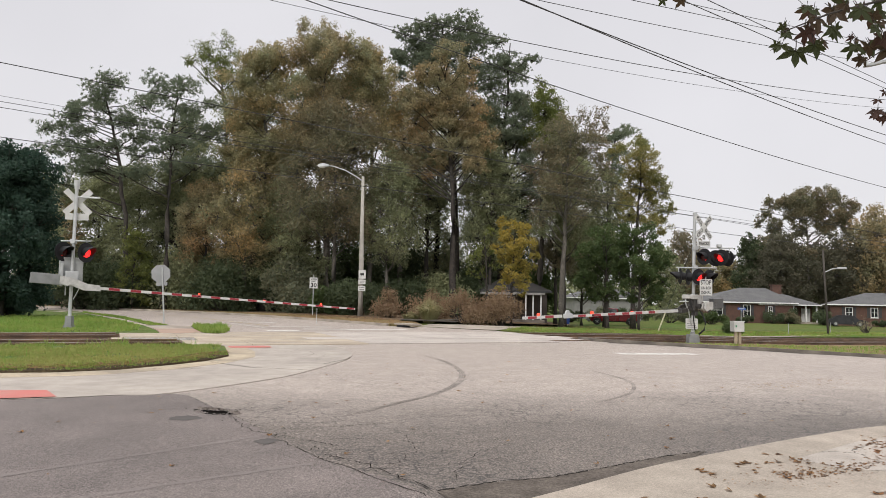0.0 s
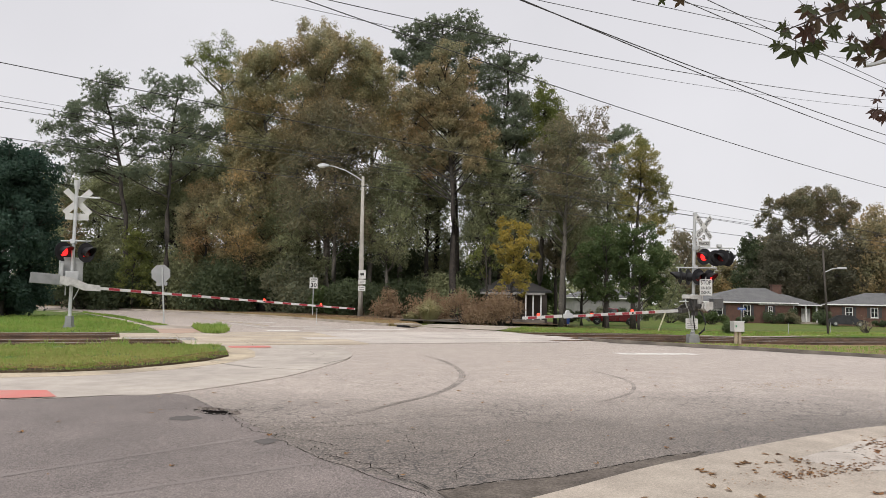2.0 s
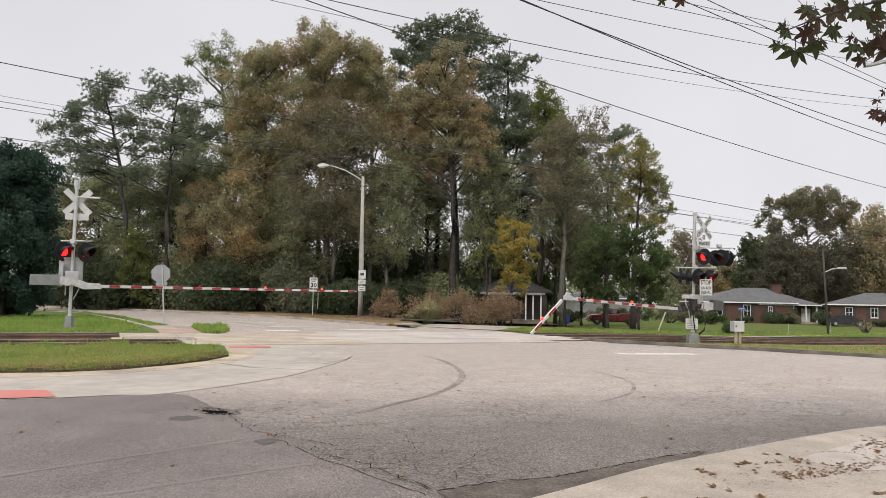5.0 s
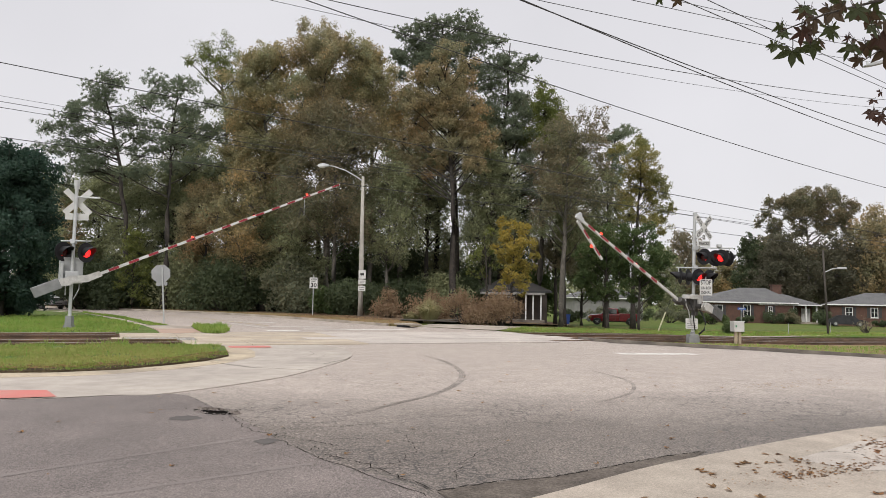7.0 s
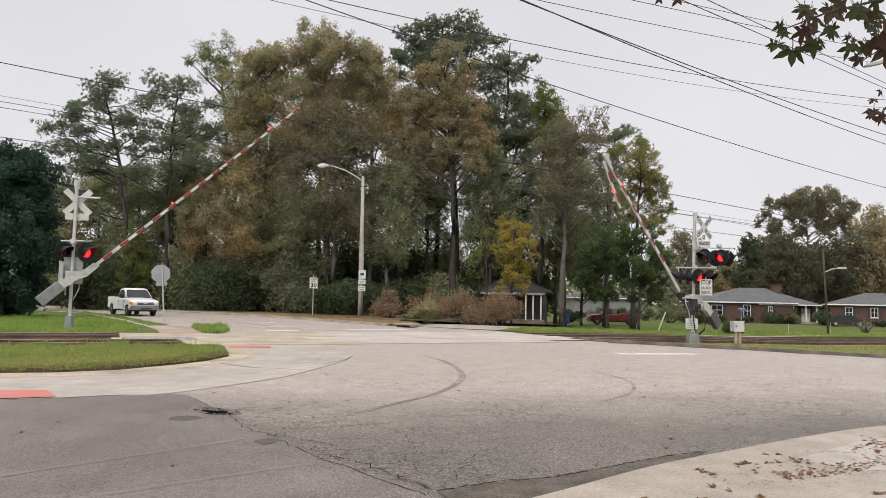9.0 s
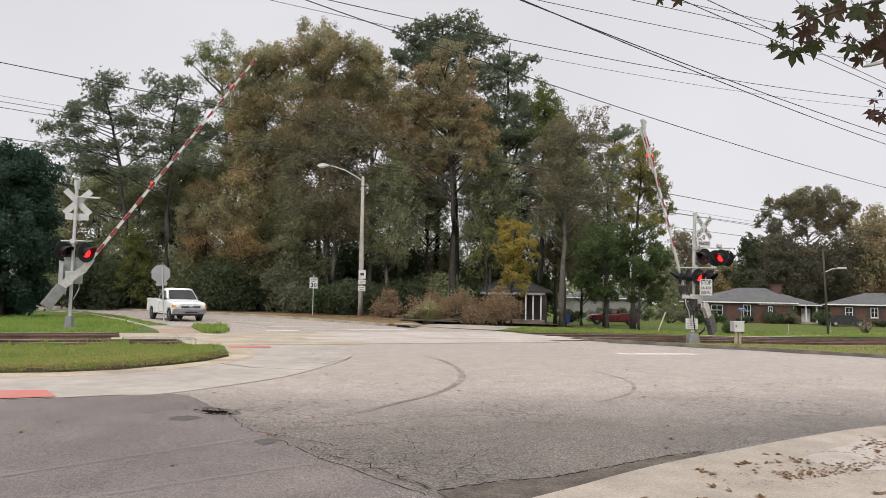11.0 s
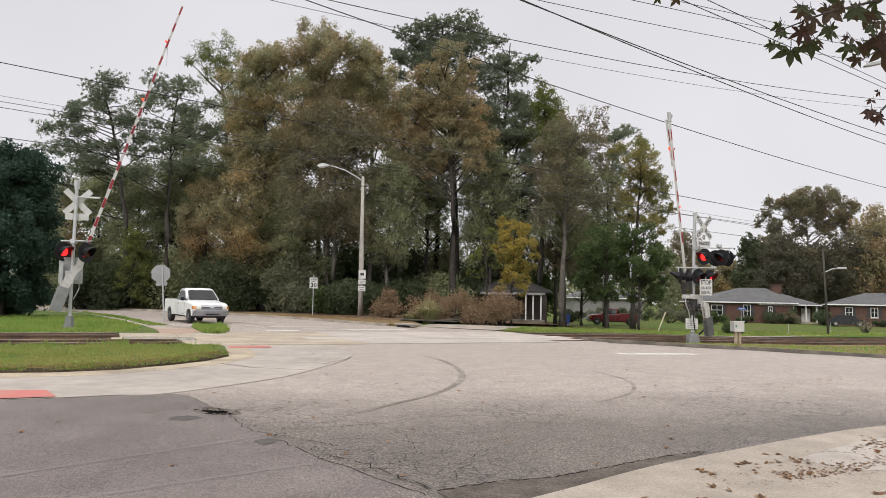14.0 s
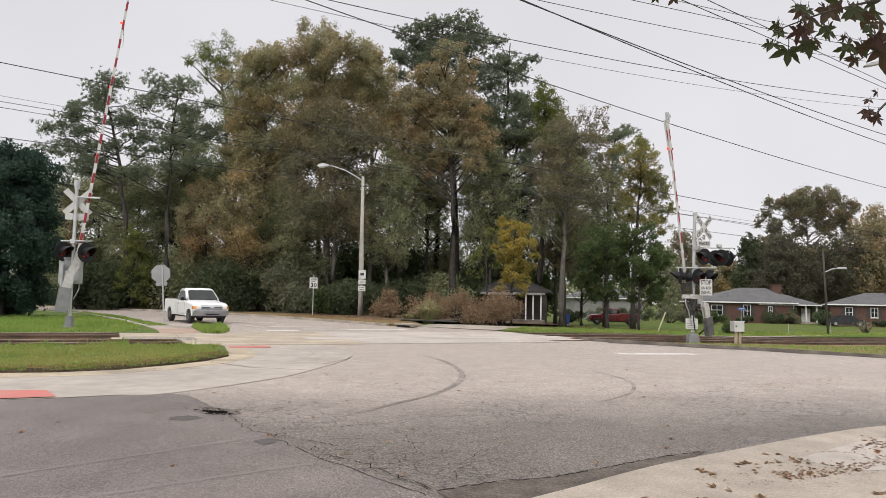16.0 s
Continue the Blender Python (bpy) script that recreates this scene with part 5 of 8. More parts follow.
pine(1.32, 68, 30.8, NEEDLE_DARK, 32, "very tall pine with a dense dark green crown", cover=3.8,
     masses=[(-5.3, 27.5, 1.12), (-3.7, 28.2, 1.23), (-1.6, 28.9, 1.34), (0.5, 28.9, 1.34), (1.8, 27.7, 1.45), (-1.1, 27.3, 1.67), (-3.9, 26.2, 1.45), (-5.5, 24.9, 1.11), (-6.4, 25.8, 0.67), (-6.1, 23.4, 1.0), (-2.2, 25.4, 1.67), (0.8, 25.8, 1.67), (2.3, 24.7, 1.45), (-3.0, 23.7, 1.44), (1.7, 22.7, 1.44), (-0.8, 23.2, 1.55)])
pine(5.46, 67, 28.3, NEEDLE_DARK, 33, "tall pine with dark green needles", cover=3.6,
     masses=[(-0.6, 26.9, 0.99), (-0.0, 25.6, 1.1), (1.5, 24.7, 1.1), (2.5, 25.2, 0.77), (0.8, 23.4, 1.42), (-1.1, 23.4, 1.31), (-0.6, 21.6, 1.53), (1.7, 21.5, 1.31), (-1.9, 20.1, 1.42), (0.6, 19.7, 1.53), (2.8, 19.6, 1.09), (-0.5, 17.6, 1.52), (2.0, 17.4, 1.41), (-1.2, 15.4, 1.41), (1.2, 14.9, 1.52), (3.1, 14.7, 1.08), (0.1, 12.7, 1.41), (2.3, 12.2, 1.3)])
broadleaf(0.88, 60, 24.0, 0, 0, 0, 0.15, LEAF_BROWN, BARK_DARK, 34, "tall slender oak with brown and olive leaves", cover=1.9,
          masses=[(-0.4, 22.5, 0.98), (-2.1, 21.7, 0.98), (1.0, 21.6, 1.08), (-1.1, 20.3, 1.37), (-3.1, 20.3, 1.18), (-4.0, 18.6, 1.17), (0.6, 19.6, 1.27), (-1.8, 18.3, 1.27), (-0.1, 17.6, 1.27), (2.0, 17.2, 1.17), (-3.5, 16.8, 0.98), (2.6, 15.2, 1.17), (0.9, 15.2, 1.17), (-0.8, 14.4, 1.07), (-4.9, 15.3, 0.97), (-4.5, 13.3, 1.17), (-2.4, 12.6, 0.97), (1.9, 13.0, 1.07), (-1.5, 16.7, 1.07), (0.6, 16.4, 1.07), (-3.0, 14.8, 0.97), (1.2, 13.8, 0.97), (-0.7, 12.7, 0.87), (-2.8, 18.3, 0.98)])
broadleaf(4.21, 63, 15.7, 3.53, 4.9, 11088, 0.193, LEAF_OLIVE, BARK_DARK, 36, "tree with dull green and brown leaves")
broadleaf(8.84, 64, 23.0, 0, 0, 0, 0.13, LEAF_LIME, BARK_DARK, 37, "tall tree with thin yellow-green leaves", cover=1.9,
          masses=[(-0.1, 22.4, 0.63), (1.0, 21.2, 0.63), (-0.0, 20.5, 0.94), (1.6, 19.8, 0.94), (0.1, 19.1, 1.15), (1.4, 18.2, 1.14), (-0.7, 17.5, 1.04), (0.5, 16.5, 1.14)])
broadleaf(9.09, 54, 17.1, 0, 0, 0, 0.12, LEAF_UMBER, BARK_GREY, 38, "tall oak with thin red-brown leaves and bare limbs", cover=1.0, twigs=11,
          masses=[(1.5, 16.3, 0.79), (2.9, 16.3, 0.7), (0.2, 15.8, 0.97), (3.6, 15.4, 0.7), (2.0, 15.0, 1.05), (-0.5, 14.6, 1.14), (0.7, 13.8, 1.14), (-1.5, 13.4, 1.14), (2.7, 13.7, 0.96), (-2.1, 11.8, 1.05), (-0.2, 12.1, 0.96), (-1.0, 10.1, 1.13), (1.7, 11.2, 1.05), (3.3, 12.1, 0.87), (2.2, 9.5, 0.96), (0.2, 9.6, 0.87), (3.5, 10.1, 0.87), (-1.7, 8.3, 0.87), (1.1, 8.1, 0.78)])
broadleaf(10.74, 67, 14.9, 3.75, 5.1, 13200, 0.193, LEAF_RUST, BARK_DARK, 39, "pale-barked tree with dry brown leaves")
broadleaf(15.1, 56, 15.5, 0, 0, 0, 0.12, LEAF_AMBER, BARK_DARK, 40, "tall tree with yellow-brown autumn leaves", cover=1.7,
          masses=[(-0.5, 14.6, 0.82), (0.9, 14.9, 0.64), (1.7, 13.8, 0.73), (0.1, 12.9, 1.09), (1.8, 12.3, 0.82), (2.6, 10.9, 0.63), (1.0, 11.1, 1.09), (2.8, 9.5, 0.5), (1.9, 9.1, 0.81), (-0.4, 10.6, 0.99), (-0.7, 8.8, 0.9), (2.2, 7.7, 0.63), (-1.6, 13.9, 0.54), (0.9, 8.3, 0.9)])
pine(15.27, 66, 19.8, NEEDLE_DARK, 41, "pine behind the oaks with dark needles", cover=2.6,
     masses=[(2.2, 18.6, 0.91), (3.6, 17.4, 0.54), (0.9, 17.8, 0.86), (1.3, 16.5, 0.86), (-0.7, 17.7, 0.75), (2.5, 15.8, 0.75), (0.1, 15.8, 0.86), (0.9, 14.2, 0.96)])
broadleaf(4.62, 47, 7.2, 0, 0, 0, 0.11, LEAF_YELLOW, BARK_DARK, 42, "small tree with bright yellow autumn leaves", cover=2.3, fill=0.4,
          masses=[(-0.5, 6.8, 0.42), (0.2, 6.6, 0.53), (0.9, 6.4, 0.49), (-0.3, 5.6, 0.6), (0.9, 5.5, 0.64), (1.5, 4.6, 0.41), (-0.1, 4.5, 0.64), (1.1, 3.9, 0.53), (-0.2, 3.4, 0.53), (0.7, 2.8, 0.49), (-1.0, 5.0, 0.41), (-0.6, 2.4, 0.34), (0.7, 2.1, 0.3)])
broadleaf(3.2, 50, 6.7, 0, 0, 0, 0.11, LEAF_LIME, BARK_DARK, 43, "thin young tree with yellow-green leaves", cover=1.3, fill=0.1,
          masses=[(-0.2, 5.2, 0.6), (-0.9, 4.5, 0.56), (0.3, 6.2, 0.48), (-0.5, 3.5, 0.48), (0.6, 4.0, 0.4), (-1.2, 3.5, 0.36)])
broadleaf(10.76, 46, 7.0, 0, 0, 0, 0.12, LEAF_GREEN, BARK_DARK, 44, "small leafy tree still dark green", cover=2.6, fill=0.45,
          masses=[(-0.58, 6.0, 0.81), (0.72, 6.3, 0.67), (-1.28, 4.8, 0.81), (0.12, 5.0, 0.96), (1.32, 5.3, 0.66), (-0.98, 3.6, 0.88), (0.52, 3.6, 0.88), (-0.38, 2.6, 0.59), (-1.68, 3.0, 0.51), (-0.88, 2.1, 0.51), (0.52, 2.1, 0.48), (-1.48, 4.1, 0.59), (1.12, 4.3, 0.66)])
broadleaf(12.35, 44.5, 6.8, 0, 0, 0, 0.12, LEAF_GREEN, BARK_DARK, 45, "small leafy tree still dark green", cover=2.6, fill=0.45,
          masses=[(0.4, 6.1, 0.72), (-0.3, 5.7, 0.64), (1.1, 5.2, 0.64), (-0.0, 4.6, 0.86), (1.5, 4.1, 0.53), (-0.4, 3.5, 0.78), (0.7, 3.4, 0.78), (1.6, 3.1, 0.43), (-0.7, 2.4, 0.43), (0.8, 2.4, 0.5), (-0.0, 2.0, 0.46), (1.2, 2.0, 0.43), (2.0, 4.7, 0.43), (-1.1, 4.6, 0.57)])
broadleaf(-26.51, 60.6, 7.0, 1.84, 0.4, 3200, 0.2, LEAF_LIME, BARK_DARK, 46, "young tree with yellow-green leaves")
shrub(-30.48, 60, 5.76, 5.16, 5200, 0.28, LEAF_DARK, 47, "dense dark green undergrowth at the edge of the wood")
shrub(-28.25, 62, 5.46, 4.85, 5200, 0.28, LEAF_DARK, 48, "dense dark green undergrowth at the edge of the wood")
shrub(-23.31, 64, 6.66, 6.11, 5200, 0.28, LEAF_OLIVE, 49, "dense dark green undergrowth at the edge of the wood")
shrub(-18.47, 60, 5.76, 5.40, 5200, 0.28, LEAF_DARK, 50, "dense dark green undergrowth at the edge of the wood")
shrub(-15.63, 62, 6.45, 6.10, 5200, 0.28, LEAF_DARK, 51, "dense dark green undergrowth at the edge of the wood")
shrub(-12.25, 64, 6.14, 5.30, 5200, 0.28, LEAF_DARK, 52, "dense dark green undergrowth at the edge of the wood")
shrub(-12.0, 58, 4.8, 4.8, 4200, 0.26, LEAF_SHADE, 152, "dense dark green undergrowth at the edge of the wood")
shrub(-4.01, 60, 5.28, 4.24, 5200, 0.28, LEAF_DARK, 53, "dense dark green undergrowth at the edge of the wood")
shrub(-0.67, 62, 5.95, 4.48, 5200, 0.28, LEAF_OLIVE, 54, "dense dark green undergrowth at the edge of the wood")
shrub(3.42, 64, 5.12, 4.39, 5200, 0.28, LEAF_DARK, 55, "dense dark green undergrowth at the edge of the wood")
shrub(-37.84, 70, 7.00, 6.29, 5200, 0.36, LEAF_DARK, 56, "dense dark thicket deep in the wood")
shrub(-35.65, 74, 7.40, 8.45, 5200, 0.36, LEAF_OLIVE, 57, "dense dark thicket deep in the wood")
shrub(-29.38, 70, 7.00, 5.62, 5200, 0.36, LEAF_DARK, 58, "dense dark thicket deep in the wood")
shrub(-26.70, 74, 7.40, 7.73, 5200, 0.36, LEAF_GREEN, 59, "dense dark thicket deep in the wood")
shrub(-21.01, 70, 7.00, 6.63, 5200, 0.36, LEAF_DARK, 60, "dense dark thicket deep in the wood")
shrub(-17.83, 74, 7.40, 8.81, 5200, 0.36, LEAF_OLIVE, 61, "dense dark thicket deep in the wood")
shrub(-12.56, 70, 7.00, 5.96, 5200, 0.36, LEAF_DARK, 62, "dense dark thicket deep in the wood")
shrub(-8.88, 74, 7.40, 8.09, 5200, 0.36, LEAF_GREEN, 63, "dense dark thicket deep in the wood")
shrub(-4.17, 70, 7.00, 6.97, 5200, 0.36, LEAF_DARK, 64, "dense dark thicket deep in the wood")
shrub(0.01, 74, 7.40, 9.31, 5200, 0.36, LEAF_OLIVE, 65, "dense dark thicket deep in the wood")
shrub(4.27, 70, 7.00, 6.75, 5200, 0.36, LEAF_DARK, 66, "dense dark thicket deep in the wood")
shrub(8.94, 74, 7.40, 9.31, 5200, 0.36, LEAF_GREEN, 67, "dense dark thicket deep in the wood")
shrub(-6.53, 54, 4.10, 3.56, 5200, 0.24, LEAF_DARK, 68, "broad-leaved evergreen shrub behind the lamp post")
shrub(-8.47, 55, 3.08, 2.60, 3200, 0.24, LEAF_GREEN, 69, "green shrub at the edge of the wood")
shrub(-3.63, 49, 2.35, 2.55, 1500, 0.16, BRIAR, 70, "tangle of dry reddish briars")
shrub(1.36, 45.5, 3.46, 2.46, 2600, 0.13, BRIAR, 71, "tangle of dry reddish briars")
shrub(3.64, 44.5, 3.03, 2.43, 2400, 0.13, BRIAR, 72, "tangle of dry reddish briars")
shrub(-0.83, 46, 2.94, 2.13, 2000, 0.13, BRIAR, 73, "tangle of dry reddish briars")
shrub(2.55, 44, 3.17, 2.09, 2000, 0.13, BRIAR, 74, "tangle of dry reddish briars")
shrub(-25.19, 41, 3.12, 2.19, 5000, 0.2, LEAF_CEDAR, 76, "dark evergreen shrub at the edge of the lawn")
# the dense evergreen by the lawn
broadleaf(-23.6, 38, 9.6, 3.1, 0.3, 38000, 0.19, LEAF_CEDAR, BARK_DARK, 78, "dense dark evergreen tree reaching down to the lawn", group='')
broadleaf(-29.94, 52, 11.1, 1.87, 1.3, 6930, 0.185, LEAF_OLIVE, BARK_DARK, 79, "brown-leaved tree behind the evergreen")
broadleaf(-37.62, 69, 11.8, 2.76, 2.4, 8250, 0.2, LEAF_BROWN, BARK_DARK, 80, "brown-leaved tree behind the pines")
broadleaf(-36.27, 74, 14.4, 4.44, 1.3, 11550, 0.262, LEAF_OLIVE, BARK_DARK, 81, "tree deep in the wood with dull leaves")
broadleaf(-27.83, 74, 12.8, 4.44, 1.5, 11550, 0.262, LEAF_DARK, BARK_DARK, 82, "tree deep in the wood with dull leaves")
broadleaf(-18.85, 74, 12.4, 4.44, 1.7, 11550, 0.262, LEAF_OLIVE, BARK_DARK, 83, "tree deep in the wood with dull leaves")
broadleaf(-9.92, 74, 13.2, 4.44, 1.8, 7500, 0.262, LEAF_DARK, BARK_DARK, 84, "tree deep in the wood with dull leaves")
broadleaf(-1.60, 74, 15.2, 4.44, 2.1, 5000, 0.262, LEAF_OLIVE, BARK_DARK, 85, "tree deep in the wood with dull leaves")
broadleaf(6.79, 74, 14.8, 4.44, 2.9, 11550, 0.262, LEAF_DARK, BARK_DARK, 86, "tree deep in the wood with dull leaves")
broadleaf(14.58, 74, 11.6, 4.44, 3.3, 11550, 0.262, LEAF_OLIVE, BARK_DARK, 87, "tree deep in the wood with dull leaves")
broadleaf(61.18, 118, 22.8, 0, 0, 0, 0.24, LEAF_UMBER, BARK_GREY, 88, "great spreading oak with brown leaves behind the houses", cover=3.0, fill=1.0, group="trees by the houses",
          masses=[(-6.1, 19.6, 1.33), (-3.2, 19.6, 1.52), (0.2, 21.0, 1.62), (4.0, 21.2, 1.62), (6.6, 19.6, 1.52), (8.1, 18.7, 0.86), (-6.8, 10.9, 1.6), (-3.0, 11.4, 1.7), (0.8, 11.0, 1.6), (4.6, 11.0, 1.6), (7.4, 10.6, 1.5), (-4.9, 13.4, 1.5), (-7.7, 12.6, 1.3), (-7.5, 17.2, 1.05), (-5.2, 16.3, 1.23), (-1.8, 17.6, 1.71), (2.0, 18.6, 1.9), (5.6, 17.1, 1.52), (-0.9, 14.9, 1.33), (3.1, 15.0, 1.52), (6.7, 14.9, 1.23), (-8.1, 15.7, 0.57)])
broadleaf(54.04, 112, 13.4, 5.38, 2.6, 9000, 0.4, LEAF_DISTANT, BARK_DARK, 89, "brown-green tree behind the brick house", group='trees by the houses')
broadleaf(63.48, 112, 12.6, 6.27, 2.3, 9000, 0.4, LEAF_DISTANT, BARK_DARK, 90, "brown tree behind the houses", group='trees by the houses')
broadleaf(67.76, 110, 17.2, 6.16, 2.9, 10000, 0.4, LEAF_BROWN, BARK_DARK, 91, "autumn-leaved tree behind the houses", group='trees by the houses')
broadleaf(50.66, 116, 14.1, 3.16, 2.0, 5000, 0.4, LEAF_DARK, BARK_DARK, 92, "dark cedar beside the oak", group='trees by the houses')
broadleaf(52.24, 130, 11.2, 4.37, 1.9, 4000, 0.45, LEAF_GOLD, BARK_DARK, 93, "orange-brown tree in the distance", group='trees by the houses')
broadleaf(44.44, 130, 16.3, 4.16, 2.2, 3500, 0.45, LEAF_RUST, BARK_GREY, 94, "sparse brown tree in the distance", group='trees by the houses')
broadleaf(48.84, 135, 12.0, 5.40, 1.8, 4000, 0.45, LEAF_GOLD, BARK_DARK, 95, "orange-brown tree in the distance", group='trees by the houses')
broadleaf(37.16, 120, 11.8, 4.80, 1.2, 4500, 0.42, LEAF_OLIVE, BARK_DARK, 96, "green-brown tree in the distance", group='trees by the houses')
broadleaf(57.61, 128, 11.7, 5.94, 2.5, 8000, 0.46, LEAF_DISTANT, BARK_DARK, 97, "dull brown tree behind the houses", group='trees by the houses')
broadleaf(63.23, 128, 10.3, 5.94, 2.6, 8000, 0.46, LEAF_OLIVE, BARK_DARK, 98, "dull brown tree behind the houses", group='trees by the houses')
broadleaf(68.93, 128, 13.0, 5.94, 2.8, 8000, 0.46, LEAF_DISTANT, BARK_DARK, 99, "dull brown tree behind the houses", group='trees by the houses')
broadleaf(75.59, 128, 12.1, 5.94, 2.9, 8000, 0.46, LEAF_DISTANT, BARK_DARK, 100, "dull brown tree behind the houses", group='trees by the houses')
broadleaf(81.26, 128, 13.2, 5.94, 3.0, 8000, 0.46, LEAF_OLIVE, BARK_DARK, 101, "dull brown tree behind the houses", group='trees by the houses')
# ---- street furniture ----
def street_lamp():
    x, y = -5.85, 50.8
    root = tagged(empty("street_lamp", pose(x, y, 0.12)), "tall pale concrete lamp post with a curved arm", "street lamp")
    bm = bmesh.new()
    path_tube(bm, [(0, 0, -0.1), (0.0, 0, 2.5), (-0.03, 0, 6.0), (-0.06, 0, 10.1)], [0.20, 0.18, 0.145, 0.10], 12)
    part("pole", bm, CONC_POLE, root, smooth=True)
    bm = bmesh.new()
    path_tube(bm, [(-0.05, 0, 9.75), (-0.5, -0.1, 10.05), (-1.3, -0.15, 10.5), (-2.2, -0.2, 10.78), (-2.7, -0.2, 10.82)], [0.05, 0.045, 0.04, 0.036, 0.034], 8)
    part("arm", bm, ALU, root, smooth=True)
    bm = bmesh.new()
    prism(bm, [(-3.35, 10.76), (-3.25, 10.90), (-2.95, 10.97), (-2.55, 10.90), (-2.55, 10.78), (-2.7, 10.74), (-3.2, 10.70)], -0.36, -0.04)
    part("luminaire", bm, ALU, root, "cobra-head lamp housing")
    bm = bmesh.new()
    bmesh.ops.create_uvsphere(bm, u_segments=14, v_segments=8, radius=0.2)
    bmesh.ops.scale(bm, vec=(1.2, 0.7, 0.45), verts=bm.verts[:])
    bmesh.ops.translate(bm, vec=(-3.02, -0.2, 10.72), verts=bm.verts[:])
    part("lens_bowl", bm, CLEAR_LENS, root, smooth=True)
    bm = bmesh.new()
    for z in (1.9, 2.5, 3.2):
        tube(bm, (0, 0, z), (0, 0, z + 0.03), 0.205, n=14)
    part("band_clamp", bm, ALU, root)
    for nm, w, h, z, rows in (("bus_sign", 0.52, 0.62, 3.0, 0), ("notice_sign", 0.52, 0.32, 2.45, 2), ("notice_sign", 0.52, 0.36, 1.98, 2)):
        s = part(nm, sign_plate(w, h), WHITE_PAINT, root, "small white sign plate")
        s.matrix_local = facing((0.10, -0.22, z), -96)
        if rows:
            text_bars(s, rows, 0.40, 0.12)
        else:
            bm = bmesh.new()
            box(bm, -0.13, 0.13, -0.007, -0.004, -0.06, 0.10, 0.0)
            box(bm, -0.10, -0.04, -0.007, -0.004, -0.10, -0.06)
            box(bm, 0.04, 0.10, -0.007, -0.004, -0.10, -0.06)
            part("pictogram", bm, SIGN_INK, s)


street_lamp()


def kerb_lamp():
    """A second street lamp: its post stands behind the kerb and its arm reaches over the road."""
    x, y = 18.2, 26.0
    root = tagged(empty("street_lamp", pose(x, y, land(x, y))), "grey street lamp with a slim arm over the road", "street lamp")
    bm = bmesh.new()
    path_tube(bm, [(0, 0, -0.1), (0, 0, 4.0), (0, 0, 11.1)], [0.11, 0.09, 0.06], 12)
    part("post", bm, ALU, root, smooth=True)
    bm = bmesh.new()
    path_tube(bm, [(0, 0, 11.0), (-0.7, 0, 11.12), (-1.7, 0, 10.92)], [0.045, 0.042, 0.036], 8)
    part("arm", bm, ALU, root, smooth=True)
    bm = bmesh.new()
    prism(bm, [(-1.6, 10.88), (-1.65, 10.98), (-2.25, 10.84), (-2.5, 10.73), (-2.48, 10.68), (-2.2, 10.72)], -0.11, 0.11)
    bmesh.ops.bevel(bm, geom=bm.edges[:], offset=0.02, segments=2, affect="EDGES")
    part("luminaire", bm, GREY_BOX, root)
    bm = bmesh.new()
    tube(bm, (-2.36, 0, 10.76), (-2.36, 0, 10.90), 0.04, n=10)
    part("photocell", bm, ALU, root)


kerb_lamp()


def speed_sign():
    root = tagged(empty("speed_limit_sign", pose(-9.38, 51.5, 0.1)), "white speed limit 30 sign on a thin metal post", "road sign")
    bm = bmesh.new()
    box(bm, -0.03, 0.03, -0.02, 0.02, -0.1, 2.95, 0.004)
    part("post", bm, GREY_BOX, root)
    p = part("plate", sign_plate(0.61, 0.80), WHITE_PAINT, root, "white plate with black letters")
    p.matrix_local = facing((0.02, -0.035, 2.35), -88)
    bm = bmesh.new()
    plate_border(bm, 0.57, 0.76, 0.016)
    part("border", bm, SIGN_INK, p)
    for words, z, size, w in (("SPEED", 0.26, 0.16, 0.42), ("LIMIT", 0.10, 0.16, 0.38), ("30", -0.17, 0.42, 0.42)):
        text_mesh("lettering", words, size, SIGN_INK, p, pose(0, -0.006, z, 90), width=w)


speed_sign()


def stop_sign():
    root = tagged(empty("stop_sign", pose(-13.92, 35.6, 0.04, 0, -4.5, 0)), "octagonal stop sign seen from its grey back", "road sign")
    bm = bmesh.new()
    box(bm, -0.035, 0.035, -0.02, 0.02, -0.1, 2.75, 0.004)
    part("post", bm, GREY_BOX, root)
    bm = bmesh.new()
    prism(bm, [(0.49 * math.cos(radians(22.5 + 45 * k)), 0.49 * math.sin(radians(22.5 + 45 * k))) for k in range(8)], 0.022, 0.03)
    p = part("plate", bm, SIGN_BACK, root, "grey aluminium back of the plate")
    p.matrix_local = pose(-0.08, 0, 2.42, 0, 0, 8)
    p = part("lower_plate", sign_plate(0.54, 0.16), SIGN_BACK, root)
    p.matrix_local = pose(-0.06, 0.03, 1.90, 0, 0, 8)


stop_sign()


